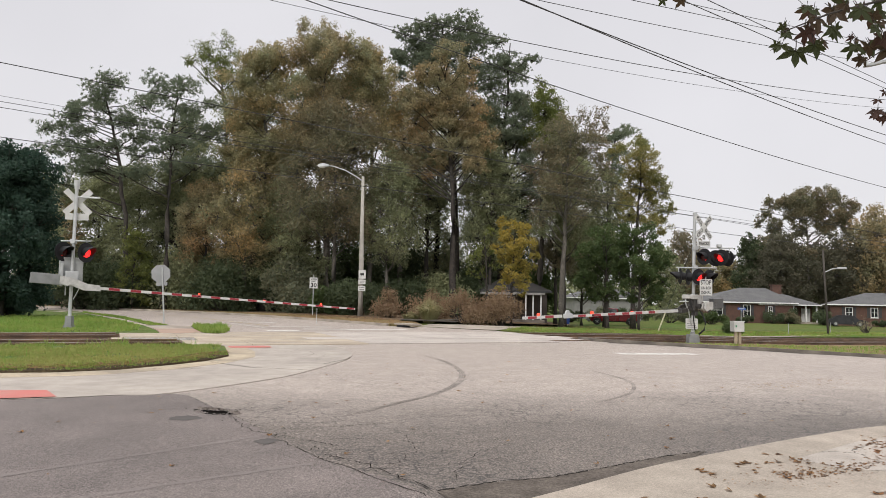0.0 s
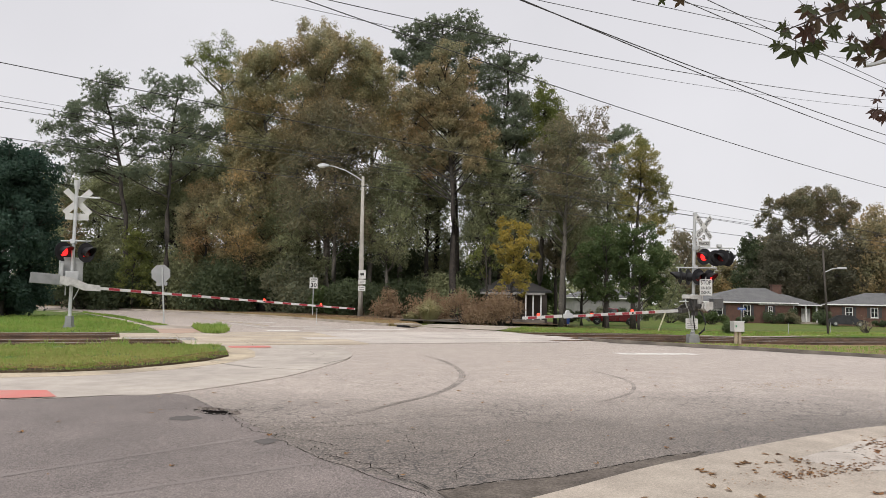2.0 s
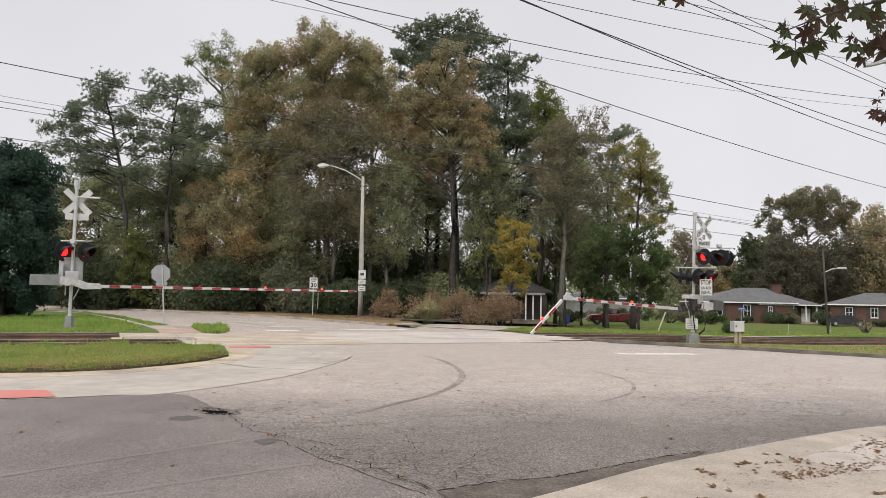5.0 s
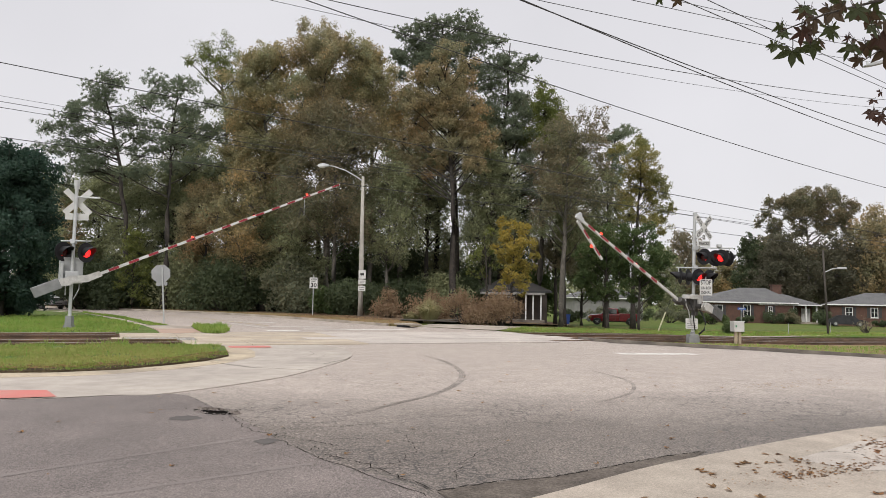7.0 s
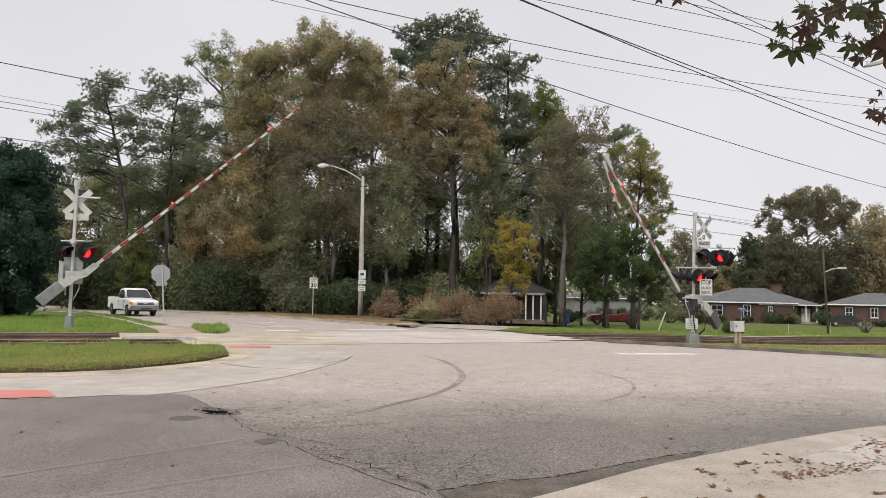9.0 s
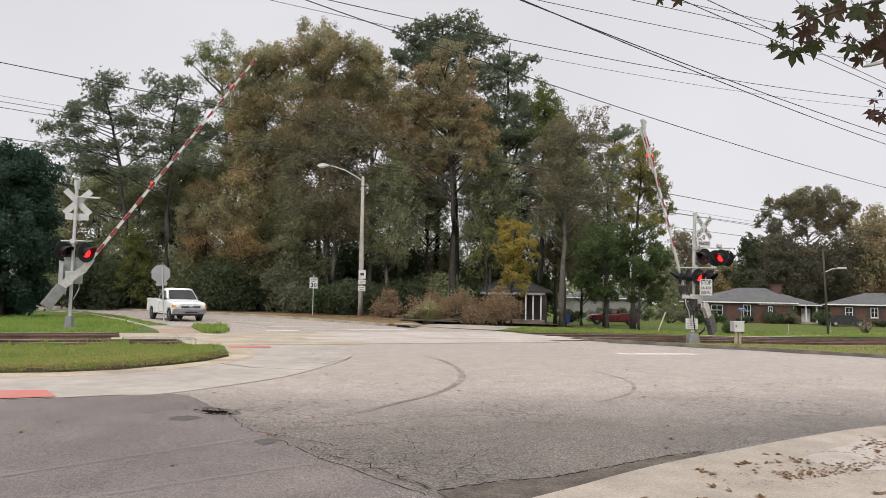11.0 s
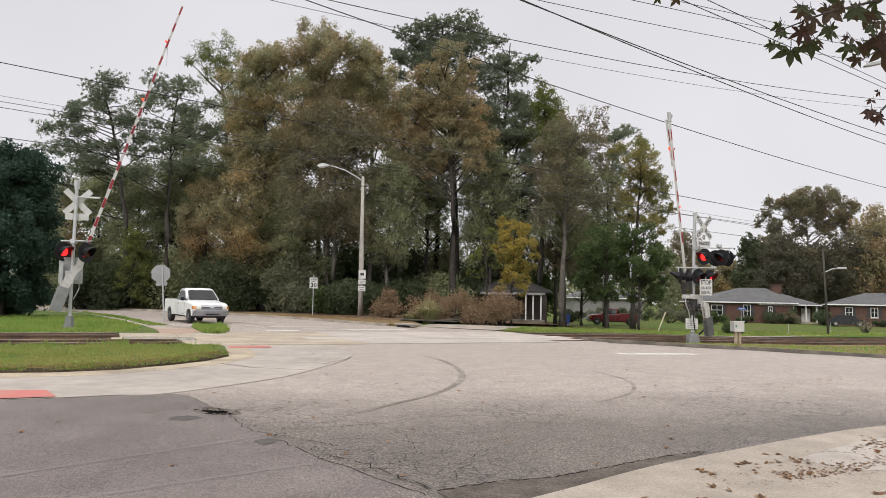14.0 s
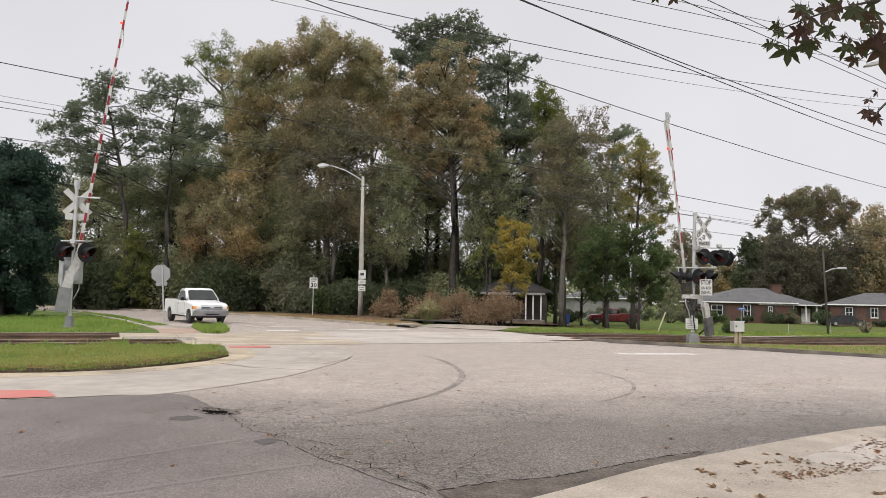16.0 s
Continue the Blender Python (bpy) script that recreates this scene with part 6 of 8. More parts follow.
def relay_box():
    x, y = 12.02, 28.78
    root = tagged(empty("relay_cabinet", pose(x, y, land(x, y) + 0.05, 0, 0, 8)), "white equipment box on two wooden legs by the tracks", "cabinet")
    for k in (-0.10, 0.07):
        bm = bmesh.new()
        box(bm, k - 0.05, k + 0.05, -0.05, 0.05, -0.1, 0.45, 0.006)
        part("leg", bm, mat("pale_timber", (0.42, 0.35, 0.25), (0.33, 0.27, 0.19), 4, 0.9), root)
    bm = bmesh.new()
    box(bm, -0.25, 0.20, -0.15, 0.15, 0.40, 0.80, 0.012)
    box(bm, -0.265, 0.215, -0.165, 0.165, 0.80, 0.825, 0.004)
    body = part("body", bm, WHITE_PAINT, root)
    bm = bmesh.new()
    box(bm, -0.22, 0.06, -0.158, -0.151, 0.44, 0.77, 0.002)
    part("door", bm, WHITE_PAINT, root)
    bm = bmesh.new()
    box(bm, -0.19, -0.13, -0.166, -0.158, 0.58, 0.66)
    part("sticker", bm, mat("green_sticker", (0.05, 0.22, 0.12), (0.05, 0.2, 0.1), 5, 0.5), root)


relay_box()


def small_posts():
    # street name sign
    x, y = 24.5, 58.0
    root = tagged(empty("street_name_sign", pose(x, y, land(x, y))), "blue street name blades on a thin post", "road sign")
    bm = bmesh.new()
    tube(bm, (0, 0, -0.1), (0, 0, 1.75), 0.03, n=8)
    part("post", bm, GREY_BOX, root)
    blue = mat("blue_sign", (0.03, 0.10, 0.38), (0.03, 0.09, 0.33), 3, 0.5)
    for k, (z, a) in enumerate(((1.75, 12), (1.55, 75))):
        p = part("name_blade", sign_plate(0.75, 0.19), blue, root)
        p.matrix_local = pose(0.05, 0, z, 0, 0, a)
        bm = bmesh.new()
        box(bm, -0.25, 0.25, -0.005, -0.0035, -0.03, 0.03)
        part("text_bar", bm, WHITE_PAINT, p)
    # guy-wire guard
    root = tagged(empty("guy_wire", pose(13.37, 44.0, land(13.4, 44))), "pale yellow guard on a slanting guy wire", "guy wire")
    bm = bmesh.new()
    tube(bm, (0, 0, -0.1), (0.53, 0, 1.27), 0.045, n=8)
    part("guard", bm, mat("pale_yellow_guard", (0.55, 0.52, 0.36), (0.48, 0.45, 0.3), 3, 0.7), root)
    bm = bmesh.new()
    tube(bm, (0.53, 0, 1.27), (2.9, 0, 6.9), 0.012, n=5)
    part("strand", bm, WIRE, root)
    # leaning wooden pole with a lamp
    x, y = 25.13, 46.1
    root = tagged(empty("utility_pole", pose(x, y, land(x, y))), "dark wooden utility pole with a small lamp", "utility pole")
    bm = bmesh.new()
    path_tube(bm, [(0, 0, -0.1), (-0.15, 0, 3.0), (-0.26, 0, 5.6)], [0.075, 0.065, 0.055], 10)
    part("pole", bm, WOOD_POLE, root, smooth=True)
    bm = bmesh.new()
    path_tube(bm, [(-0.2, 0, 4.1), (0.3, -0.1, 4.35), (0.75, -0.15, 4.4)], 0.03, 6)
    part("arm", bm, ALU, root)
    bm = bmesh.new()
    box(bm, 0.6, 1.15, -0.25, -0.05, 4.33, 4.46, 0.03)
    part("luminaire", bm, ALU, root)
    # marker rods on the lawn
    for px_, py_, h in ((22.0, 45.0, 0.75), (28.5, 52.0, 0.8), (33.0, 50.0, 0.8)):
        bm = bmesh.new()
        tube(bm, (px_, py_, land(px_, py_) - 0.05), (px_, py_, land(px_, py_) + h), 0.022, n=6)
        tagged(finish("marker_post", bm, GREY_BOX), "thin grey marker post on the lawn", "post", "marker posts")


small_posts()


# ---- houses ----
def window(parent, x, z0, w, h, y, shutters=True):
    """A white sash window in a wall that looks along -y."""
    root = new("window")
    root.parent = parent
    root.matrix_local = pose(x, y, z0)
    bm = bmesh.new()
    t = 0.07
    for a in ((-w / 2, -w / 2 + t, 0, h), (w / 2 - t, w / 2, 0, h), (-w / 2 + t, w / 2 - t, 0, t), (-w / 2 + t, w / 2 - t, h - t, h), (-w / 2 + t, w / 2 - t, h / 2 - 0.03, h / 2 + 0.03), (-0.025, 0.025, t, h - t)):
        box(bm, a[0], a[1], -0.07, 0.02, a[2], a[3])
    part("frame", bm, TRIM, root)
    bm = bmesh.new()
    box(bm, -w / 2 + 0.02, w / 2 - 0.02, -0.03, -0.01, 0.02, h - 0.02)
    part("pane", bm, GLASS, root)
    bm = bmesh.new()
    box(bm, -w / 2 - 0.08, w / 2 + 0.08, -0.10, 0.02, -0.07, 0.0)
    part("sill", bm, TRIM, root)
    if shutters:
        for s in (-1, 1):
            bm = bmesh.new()
            box(bm, s * (w / 2 + 0.08), s * (w / 2 + 0.42), -0.05, 0.0, -0.03, h + 0.03)
            for k in range(6):
                zz = h * (k + 0.5) / 6
                box(bm, s * (w / 2 + 0.11), s * (w / 2 + 0.39), -0.065, -0.05, zz - 0.05, zz + 0.05)
            part("shutter", bm, DARK_TRIM, root)
    return root


def hip_roof(bm, x0, x1, y0, y1, z, rise, over=0.55, hip=None, hip_end=None):
    x0, x1, y0, y1 = x0 - over, x1 + over, y0 - over, y1 + over
    hip = hip or (y1 - y0) / 2
    ym = (y0 + y1) / 2
    t = 0.16
    b = [bm.verts.new(v) for v in ((x0, y0, z), (x1, y0, z), (x1, y1, z), (x0, y1, z))]
    c = [bm.verts.new(v) for v in ((x0, y0, z + t), (x1, y0, z + t), (x1, y1, z + t), (x0, y1, z + t))]
    r = [bm.verts.new(v) for v in ((x0 + hip, ym, z + rise), (x1 - (hip_end or hip), ym, z + rise))]
    bm.faces.new(b[::-1])
    for i in range(4):
        bm.faces.new((b[i], b[(i + 1) % 4], c[(i + 1) % 4], c[i])).material_index = 1
    for f in ((c[0], c[1], r[1], r[0]), (c[2], c[3], r[0], r[1]), (c[1], c[2], r[1]), (c[3], c[0], r[0])):
        bm.faces.new(f)
    bmesh.ops.recalc_face_normals(bm, faces=bm.faces[:])


def wall_box(parent, x0, x1, y0, y1, h, material=BRICK):
    bm = bmesh.new()
    t = 0.25
    for a in ((x0, x1, y0, y0 + t), (x0, x1, y1 - t, y1), (x0, x0 + t, y0 + t, y1 - t), (x1 - t, x1, y0 + t, y1 - t)):
        box(bm, a[0], a[1], a[2], a[3], -0.4, h)
    return part("wall", bm, material, parent)


def brick_house():
    x, y = 36.8, 100.0
    h = tagged(empty("brick_house", pose(x, y, land(x, y), 0, 0, -2)), "low red brick house with a grey hipped shingle roof", "house", "houses across the tracks")
    wall_box(h, 0, 12.6, 0, 8.5, 2.75)
    bm = bmesh.new()
    hip_roof(bm, 0, 12.6, 0, 8.5, 2.72, 2.25, hip=7.4, hip_end=2.6)
    part("roof", bm, [ROOF, TRIM], h)
    # porch wing
    bm = bmesh.new()
    for a in ((12.6, 16.2, 2.2, 2.4), (12.6, 12.8, 2.4, 8.0), (16.0, 16.2, 2.4, 8.0)):
        box(bm, a[0], a[1], a[2], a[3], -0.4, 2.55)
    part("porch_wall", bm, BRICK, h)
    bm = bmesh.new()
    hip_roof(bm, 8.2, 16.2, 0.3, 8.0, 2.50, 1.85, 0.4)
    part("porch_roof", bm, [ROOF, TRIM], h)
    for px_ in (12.85, 14.55, 16.05):
        bm = bmesh.new()
        box(bm, px_ - 0.09, px_ + 0.09, 0.35, 0.53, 0.15, 2.5, 0.01)
        part("porch_post", bm, TRIM, h)
    bm = bmesh.new()
    box(bm, 12.6, 16.2, 0.2, 2.2, -0.3, 0.18)
    part("porch_floor", bm, CONCRETE, h)
    bm = bmesh.new()
    box(bm, 14.7, 15.95, 2.13, 2.2, 0.2, 2.1, 0.01)
    for k in range(3):
        box(bm, 14.76 + 0.41 * k, 15.07 + 0.41 * k, 2.11, 2.13, 0.35, 1.95)
    part("garage_door", bm, TRIM, h, "white panelled door")
    window(h, 2.0, 0.95, 1.65, 1.45, -0.0)
    window(h, 6.2, 0.75, 1.0, 1.75, -0.0)
    window(h, 9.4, 1.2, 0.6, 1.15, -0.0)
    window(h, 13.6, 0.5, 0.9, 1.7, 2.2, False)
    bm = bmesh.new()
    box(bm, 11.3, 12.6, 3.6, 4.5, 3.2, 5.35, 0.02)
    box(bm, 11.2, 12.7, 3.5, 4.6, 5.35, 5.50, 0.02)
    part("chimney", bm, BRICK, h)
    for k, (sx, w_, hh, mtl) in enumerate(((5.0, 2.6, 1.2, LEAF_DARK), (8.9, 3.4, 1.9, LEAF_DARK), (11.4, 2.6, 1.6, LEAF_UMBER), (1.2, 1.6, 0.9, LEAF_DARK), (12.0, 1.8, 2.2, LEAF_DARK), (16.2, 1.3, 0.7, LEAF_DARK))):
        shrub(x + sx, y - 1.9, w_, hh, 1300, 0.2, mtl, 300 + k, "clipped shrub before the brick house", group="garden shrubs")
    shrub(31.4, 52.5, 1.6, 1.3, 160, 0.1, LEAF_RUST, 311, "bare twiggy sapling on the lawn", group="garden shrubs")
    for k, (sx, sy, w_, hh) in enumerate(((15.4, 85, 4.0, 1.7), (19.3, 86, 5.0, 2.0), (24.2, 88, 5.5, 2.1), (29.0, 90, 5.0, 2.2), (33.0, 94, 4.0, 2.0))):
        shrub(sx, sy, w_, hh, 2400, 0.17, (LEAF_DARK, LEAF_SHADE)[k % 2], 330 + k, "dark garden hedge behind the lawn", group="garden hedges", depth=2.2)
    shrub(18.0, 44.0, 1.25, 0.95, 3000, 0.075, LEAF_GREEN, 312, "rounded dark green bush on the lawn", group="garden shrubs")
    shrub(33.5, 88.0, 4.2, 1.9, 2600, 0.2, LEAF_GREEN, 310, "rounded green bush on the lawn", group="garden shrubs")


brick_house()


def second_house():
    x, y = 52.2, 95.2
    h = tagged(empty("brick_house", pose(x, y, land(x, y) + 0.25, 0, 0, -25)), "brown brick house with a dark hipped roof", "house", "houses across the tracks")
    wall_box(h, 0, 16, 0, 9, 2.45)
    bm = bmesh.new()
    hip_roof(bm, 0, 16, 0, 9, 2.42, 1.75, 0.5)
    part("roof", bm, [ROOF, TRIM], h)
    for wx in (2.2, 5.1, 7.9, 12.2):
        window(h, wx, 0.85, 0.85, 1.3, 0)
    bm = bmesh.new()
    box(bm, 7.0, 7.9, 4.0, 4.8, 3.0, 5.0, 0.02)
    part("chimney", bm, BRICK, h)
    shrub(50.6, 93.8, 2.5, 2.0, 1800, 0.2, LEAF_DARK, 321, "dark bush between the houses", group="garden shrubs")
    shrub(56.2, 90.6, 2.4, 0.8, 1400, 0.2, LEAF_DARK, 322, "low dark hedge before the house", group="garden shrubs")
    # a dark car shape stands in for the low trailer beside the hedge
    bm = bmesh.new()
    prism(bm, [(-2.2, 0.25), (2.2, 0.25), (2.25, 0.75), (1.2, 0.88), (0.7, 1.38), (-1.0, 1.4), (-1.7, 0.95), (-2.25, 0.85)], -0.85, 0.85)
    bmesh.ops.bevel(bm, geom=bm.edges[:], offset=0.06, segments=2, affect="EDGES")
    c = tagged(empty("car_for_trailer", pose(51.4, 90.0, land(51, 90), 0, 0, -20)), "small dark car shape standing in for a trailer beside the house", "car")
    part("body", bm, mat("dark_car_paint", (0.02, 0.021, 0.025), (0.03, 0.03, 0.035), 2, 0.25), c)
    for wx in (-1.35, 1.35):
        for wy in (-0.86, 0.68):
            bm = bmesh.new()
            tube(bm, (wx, wy, 0.31), (wx, wy + 0.18, 0.31), 0.31, n=16)
            w = part("wheel", bm, RUBBER, c)
            bm = bmesh.new()
            tube(bm, (wx, wy - 0.01, 0.31), (wx, wy + 0.19, 0.31), 0.19, n=12)
            part("rim", bm, CHROME, w)


second_house()


def cottage():
    x, y = 3.6, 60.0
    h = tagged(empty("cottage", pose(x, y, land(x + 3, y))), "small house with a white-posted porch among the trees", "house", "houses across the tracks")
    siding = mat("brown_siding", (0.075, 0.06, 0.05), (0.055, 0.045, 0.04), 1.5, 0.85, bump=0.3, bump_scale=10)
    wall_box(h, 0, 5.6, 2.0, 9.0, 2.7, siding)
    bm = bmesh.new()
    hip_roof(bm, 0, 5.6, 2.0, 9.0, 2.65, 1.6, 0.4, 2.9)
    part("roof", bm, [mat("dark_shingles", (0.05, 0.046, 0.044), (0.038, 0.036, 0.034), 1, 0.9, bump=0.4, bump_scale=9), DARK_TRIM], h)
    bm = bmesh.new()
    prism(bm, [(-0.3, 2.42), (4.9, 2.42), (4.9, 2.6), (-0.3, 2.6)], -1.6, 2.0)
    part("porch_roof", bm, mat("weathered_fascia", (0.30, 0.29, 0.27), (0.2, 0.19, 0.18), 2, 0.8), h, "grey porch roof edge")
    for px_ in (3.35, 3.95, 4.6):
        bm = bmesh.new()
        box(bm, px_ - 0.05, px_ + 0.05, -1.4, -1.3, 0.3, 2.42, 0.01)
        part("porch_post", bm, TRIM, h)
    bm = bmesh.new()
    box(bm, -0.2, 4.9, -1.5, 2.0, -0.4, 0.35)
    part("porch_floor", bm, KERB, h)
    window(h, 2.2, 0.9, 1.1, 1.4, 2.0, False)
    # blue bin
    bx, by = 11.6, 66.0
    b = tagged(empty("wheelie_bin", pose(bx, by, land(bx, by))), "blue plastic wheeled bin on the lawn", "bin")
    blue = mat("blue_plastic", (0.015, 0.05, 0.22), (0.013, 0.045, 0.19), 3, 0.5)
    bm = bmesh.new()
    prism(bm, [(-0.24, 0.08), (0.24, 0.08), (0.30, 1.0), (-0.30, 1.0)], -0.28, 0.28)
    part("body", bm, blue, b)
    bm = bmesh.new()
    box(bm, -0.33, 0.33, -0.33, 0.31, 1.0, 1.07, 0.02)
    part("lid", bm, blue, b)
    for s in (-0.22, 0.22):
        bm = bmesh.new()
        tube(bm, (s - 0.03, 0.25, 0.1), (s + 0.03, 0.25, 0.1), 0.1, n=12)
        part("wheel", bm, RUBBER, b)
    # pale house further back
    x, y = 19.5, 104.0
    h = tagged(empty("pale_house", pose(x, y, land(x, y))), "white clapboard house glimpsed between the trees", "house", "houses across the tracks")
    wall_box(h, 0, 10, 0, 9, 3.0, mat("cream_clapboard", (0.27, 0.265, 0.25), (0.22, 0.215, 0.21), 1.5, 0.7, bump=0.2, bump_scale=10))
    bm = bmesh.new()
    hip_roof(bm, 0, 10, 0, 9, 2.95, 2.2)
    part("roof", bm, [ROOF, TRIM], h)


cottage()


# ---- vehicles ----
def arc(cx, cz, r, a0, a1, n=9):
    return [(cx + r * math.cos(radians(a0 + (a1 - a0) * i / n)), cz + r * math.sin(radians(a0 + (a1 - a0) * i / n))) for i in range(n + 1)]


def quad_face(bm, pts, push=0.004):
    vs = [Vector(p) for p in pts]
    n = (vs[1] - vs[0]).cross(vs[2] - vs[0]).normalized()
    a = [bm.verts.new(v + n * push) for v in vs]
    b = [bm.verts.new(v - n * 0.02) for v in vs]
    bm.faces.new(a)
    k = len(vs)
    for i in range(k):
        bm.faces.new((a[(i + 1) % k], a[i], b[i], b[(i + 1) % k]))


def pickup(name, label, m, paint, shape=(1.0, 1.0, 0.94)):
    """Front along +x; the origin lies on the road midway between the axles."""
    t = tagged(empty(name, m), label, "pickup truck", "pickup trucks")
    W, AX, R = 0.96, 1.76, 0.37

    def loft(outline, sections):
        """The side outline repeated across the width; each section gives y, the drop of high edges and the pull of the nose."""
        bm = bmesh.new()
        rings = []
        for y, drop, pull in sections:
            ring = []
            for x, z in outline:
                k = min(1.0, max(0.0, (z - 0.75) / 0.2))
                f = max(0.0, (x - 2.2) / 0.55)
                ring.append(bm.verts.new((x - pull * f, y, z - drop * k)))
            rings.append(ring)
        n = len(outline)
        for a, b in zip(rings, rings[1:]):
            for i in range(n):
                bm.faces.new((a[i], a[(i + 1) % n], b[(i + 1) % n], b[i]))
        bm.faces.new(rings[0][::-1])
        bm.faces.new(rings[-1])
        bmesh.ops.recalc_face_normals(bm, faces=bm.faces[:])
        bmesh.ops.triangulate(bm, faces=[f for f in bm.faces if len(f.verts) > 4])
        for f in bm.faces:
            f.smooth = len(f.verts) == 4
        for e in bm.edges:
            if len(e.link_faces) == 2 and e.calc_face_angle(0) > radians(38):
                e.smooth = False
        return bm

    # front wings, bonnet and the lower cab
    prof = [(2.60, 0.50), (2.70, 0.74), (2.69, 0.90), (2.63, 1.02), (2.50, 1.09), (2.25, 1.13), (1.80, 1.18), (1.40, 1.22), (1.28, 1.25), (-0.60, 1.25), (-0.60, 0.44), (1.26, 0.42)]
    prof += arc(AX, 0.40, 0.455, 180, 0, 12) + [(2.35, 0.46)]
    sec = [(-W, 0.12, 0.16), (-W + 0.012, 0.07, 0.13), (-W + 0.05, 0.03, 0.09), (-W + 0.13, 0.008, 0.05), (-0.4, -0.012, 0.0), (0.4, -0.012, 0.0), (W - 0.13, 0.008, 0.05), (W - 0.05, 0.03, 0.09), (W - 0.012, 0.07, 0.13), (W, 0.12, 0.16)]
    body = part("body", loft(prof, sec), paint, t)
    bm = bmesh.new()
    box(bm, -2.6, 2.4, -W + 0.16, W - 0.16, 0.34, 0.70)
    part("underbody", bm, BLACK, t)
    for s in (-1, 1):
        y0, y1 = (W - 0.15, W) if s > 0 else (-W, -W + 0.15)
        side = [(-0.64, 1.30), (-2.70, 1.30), (-2.76, 1.24), (-2.76, 0.56), (-2.30, 0.50)] + arc(-AX, 0.40, 0.455, 180, 0, 12) + [(-1.25, 0.44), (-0.64, 0.44)]
        ys = [(y0, 0.03, 0), (y0 + 0.02, 0, 0), (y1 - 0.03, 0, 0), (y1, 0.03, 0)]
        part("bed_side", loft(side, ys), paint, t)
        # shallow crease along the flank
        bm = bmesh.new()
        box(bm, -0.58, 1.26, s * W - 0.004, s * W + 0.005, 0.66, 0.69, 0.002)
        part("side_moulding", bm, paint, body)
    bm = bmesh.new()
    box(bm, -2.70, -0.66, -W + 0.15, W - 0.15, 0.70, 0.76)
    part("bed_floor", bm, BLACK, t)
    bm = bmesh.new()
    box(bm, -0.68, -0.63, -W + 0.15, W - 0.15, 0.76, 1.24)
    box(bm, -2.76, -2.70, -W + 0.15, W - 0.15, 0.60, 1.25, 0.01)
    part("tailgate", bm, paint, t)
    # cab
    B = [(-0.58, -0.915, 1.24), (1.34, -0.915, 1.24), (1.34, 0.915, 1.24), (-0.58, 0.915, 1.24)]
    T = [(-0.44, -0.76, 1.86), (0.60, -0.76, 1.86), (0.60, 0.76, 1.86), (-0.44, 0.76, 1.86)]
    bm = bmesh.new()
    bv, tv = [bm.verts.new(p) for p in B], [bm.verts.new(p) for p in T]
    top = bm.faces.new(tv)
    bm.faces.new(bv[::-1])
    for i in range(4):
        bm.faces.new((bv[i], bv[(i + 1) % 4], tv[(i + 1) % 4], tv[i]))
    r = bmesh.ops.extrude_face_region(bm, geom=[top])
    for v in [v for v in r["geom"] if isinstance(v, bmesh.types.BMVert)]:
        v.co = Vector((0.08 + (v.co.x - 0.08) * 0.84, v.co.y * 0.86, 1.925))
    bmesh.ops.recalc_face_normals(bm, faces=bm.faces[:])
    bmesh.ops.bevel(bm, geom=[e for e in bm.edges], offset=0.05, segments=4, affect="EDGES")
    cab = part("cab", bm, paint, t, smooth=True)

    def lerp3(a, b, k):
        return tuple(a[i] + (b[i] - a[i]) * k for i in range(3))

    def pane(nm, a, b, c, d, u0, u1, v0, v1):
        def at(u, v):
            return lerp3(lerp3(a, b, u), lerp3(d, c, u), v)
        cu, cv = 0.07, 0.10
        bm = bmesh.new()
        quad_face(bm, [at(u0 + cu * 0.4, v0), at(u1 - cu * 0.4, v0), at(u1, v0 + cv), at(u1, v1 - cv), at(u1 - cu, v1), at(u0 + cu, v1), at(u0, v1 - cv), at(u0, v0 + cv)], 0.008)
        part(nm, bm, GLASS, cab)

    pane("windscreen", B[1], B[2], T[2], T[1], 0.05, 0.95, 0.06, 0.92)
    pane("rear_window", B[3], B[0], T[0], T[3], 0.12, 0.88, 0.15, 0.88)
    pane("side_window", B[0], B[1], T[1], T[0], 0.13, 0.84, 0.08, 0.86)
    pane("side_window", B[2], B[3], T[3], T[2], 0.16, 0.87, 0.08, 0.86)
    # wipers at the foot of the windscreen
    for s in (-0.35, 0.3):
        bm = bmesh.new()
        a, b = lerp3(lerp3(B[1], B[2], 0.5 + s), lerp3(T[1], T[2], 0.5 + s), 0.06), lerp3(lerp3(B[1], B[2], 0.42 + s), lerp3(T[1], T[2], 0.42 + s), 0.16)
        tube(bm, (a[0] + 0.03, a[1], a[2] + 0.01), (b[0] + 0.03, b[1], b[2] + 0.01), 0.010, n=5)
        part("wiper", bm, BLACK, cab)
    # doors: gap lines, handle, mirror
    for s in (-1, 1):
        bm = bmesh.new()
        y = s * (W + 0.001)
        for gx in (-0.20, 1.05):
            box(bm, gx - 0.005, gx + 0.005, y - 0.004, y + 0.002, 0.50, 1.12)
        box(bm, -0.20, 1.05, y - 0.004, y + 0.002, 0.495, 0.505)
        part("door_gap", bm, DARK_STEEL, body)
        bm = bmesh.new()
        box(bm, -0.12, 0.04, y - 0.01, y + 0.02, 1.04, 1.09, 0.008)
        part("door_handle", bm, BLACK, body)
        bm = bmesh.new()
        box(bm, 0.94, 1.07, s * 0.98, s * 1.17, 1.22, 1.42, 0.04)
        box(bm, 0.97, 1.03, s * 0.88, s * 1.0, 1.25, 1.31)
        part("wing_mirror", bm, BLACK, t)
    # front
    bm = bmesh.new()
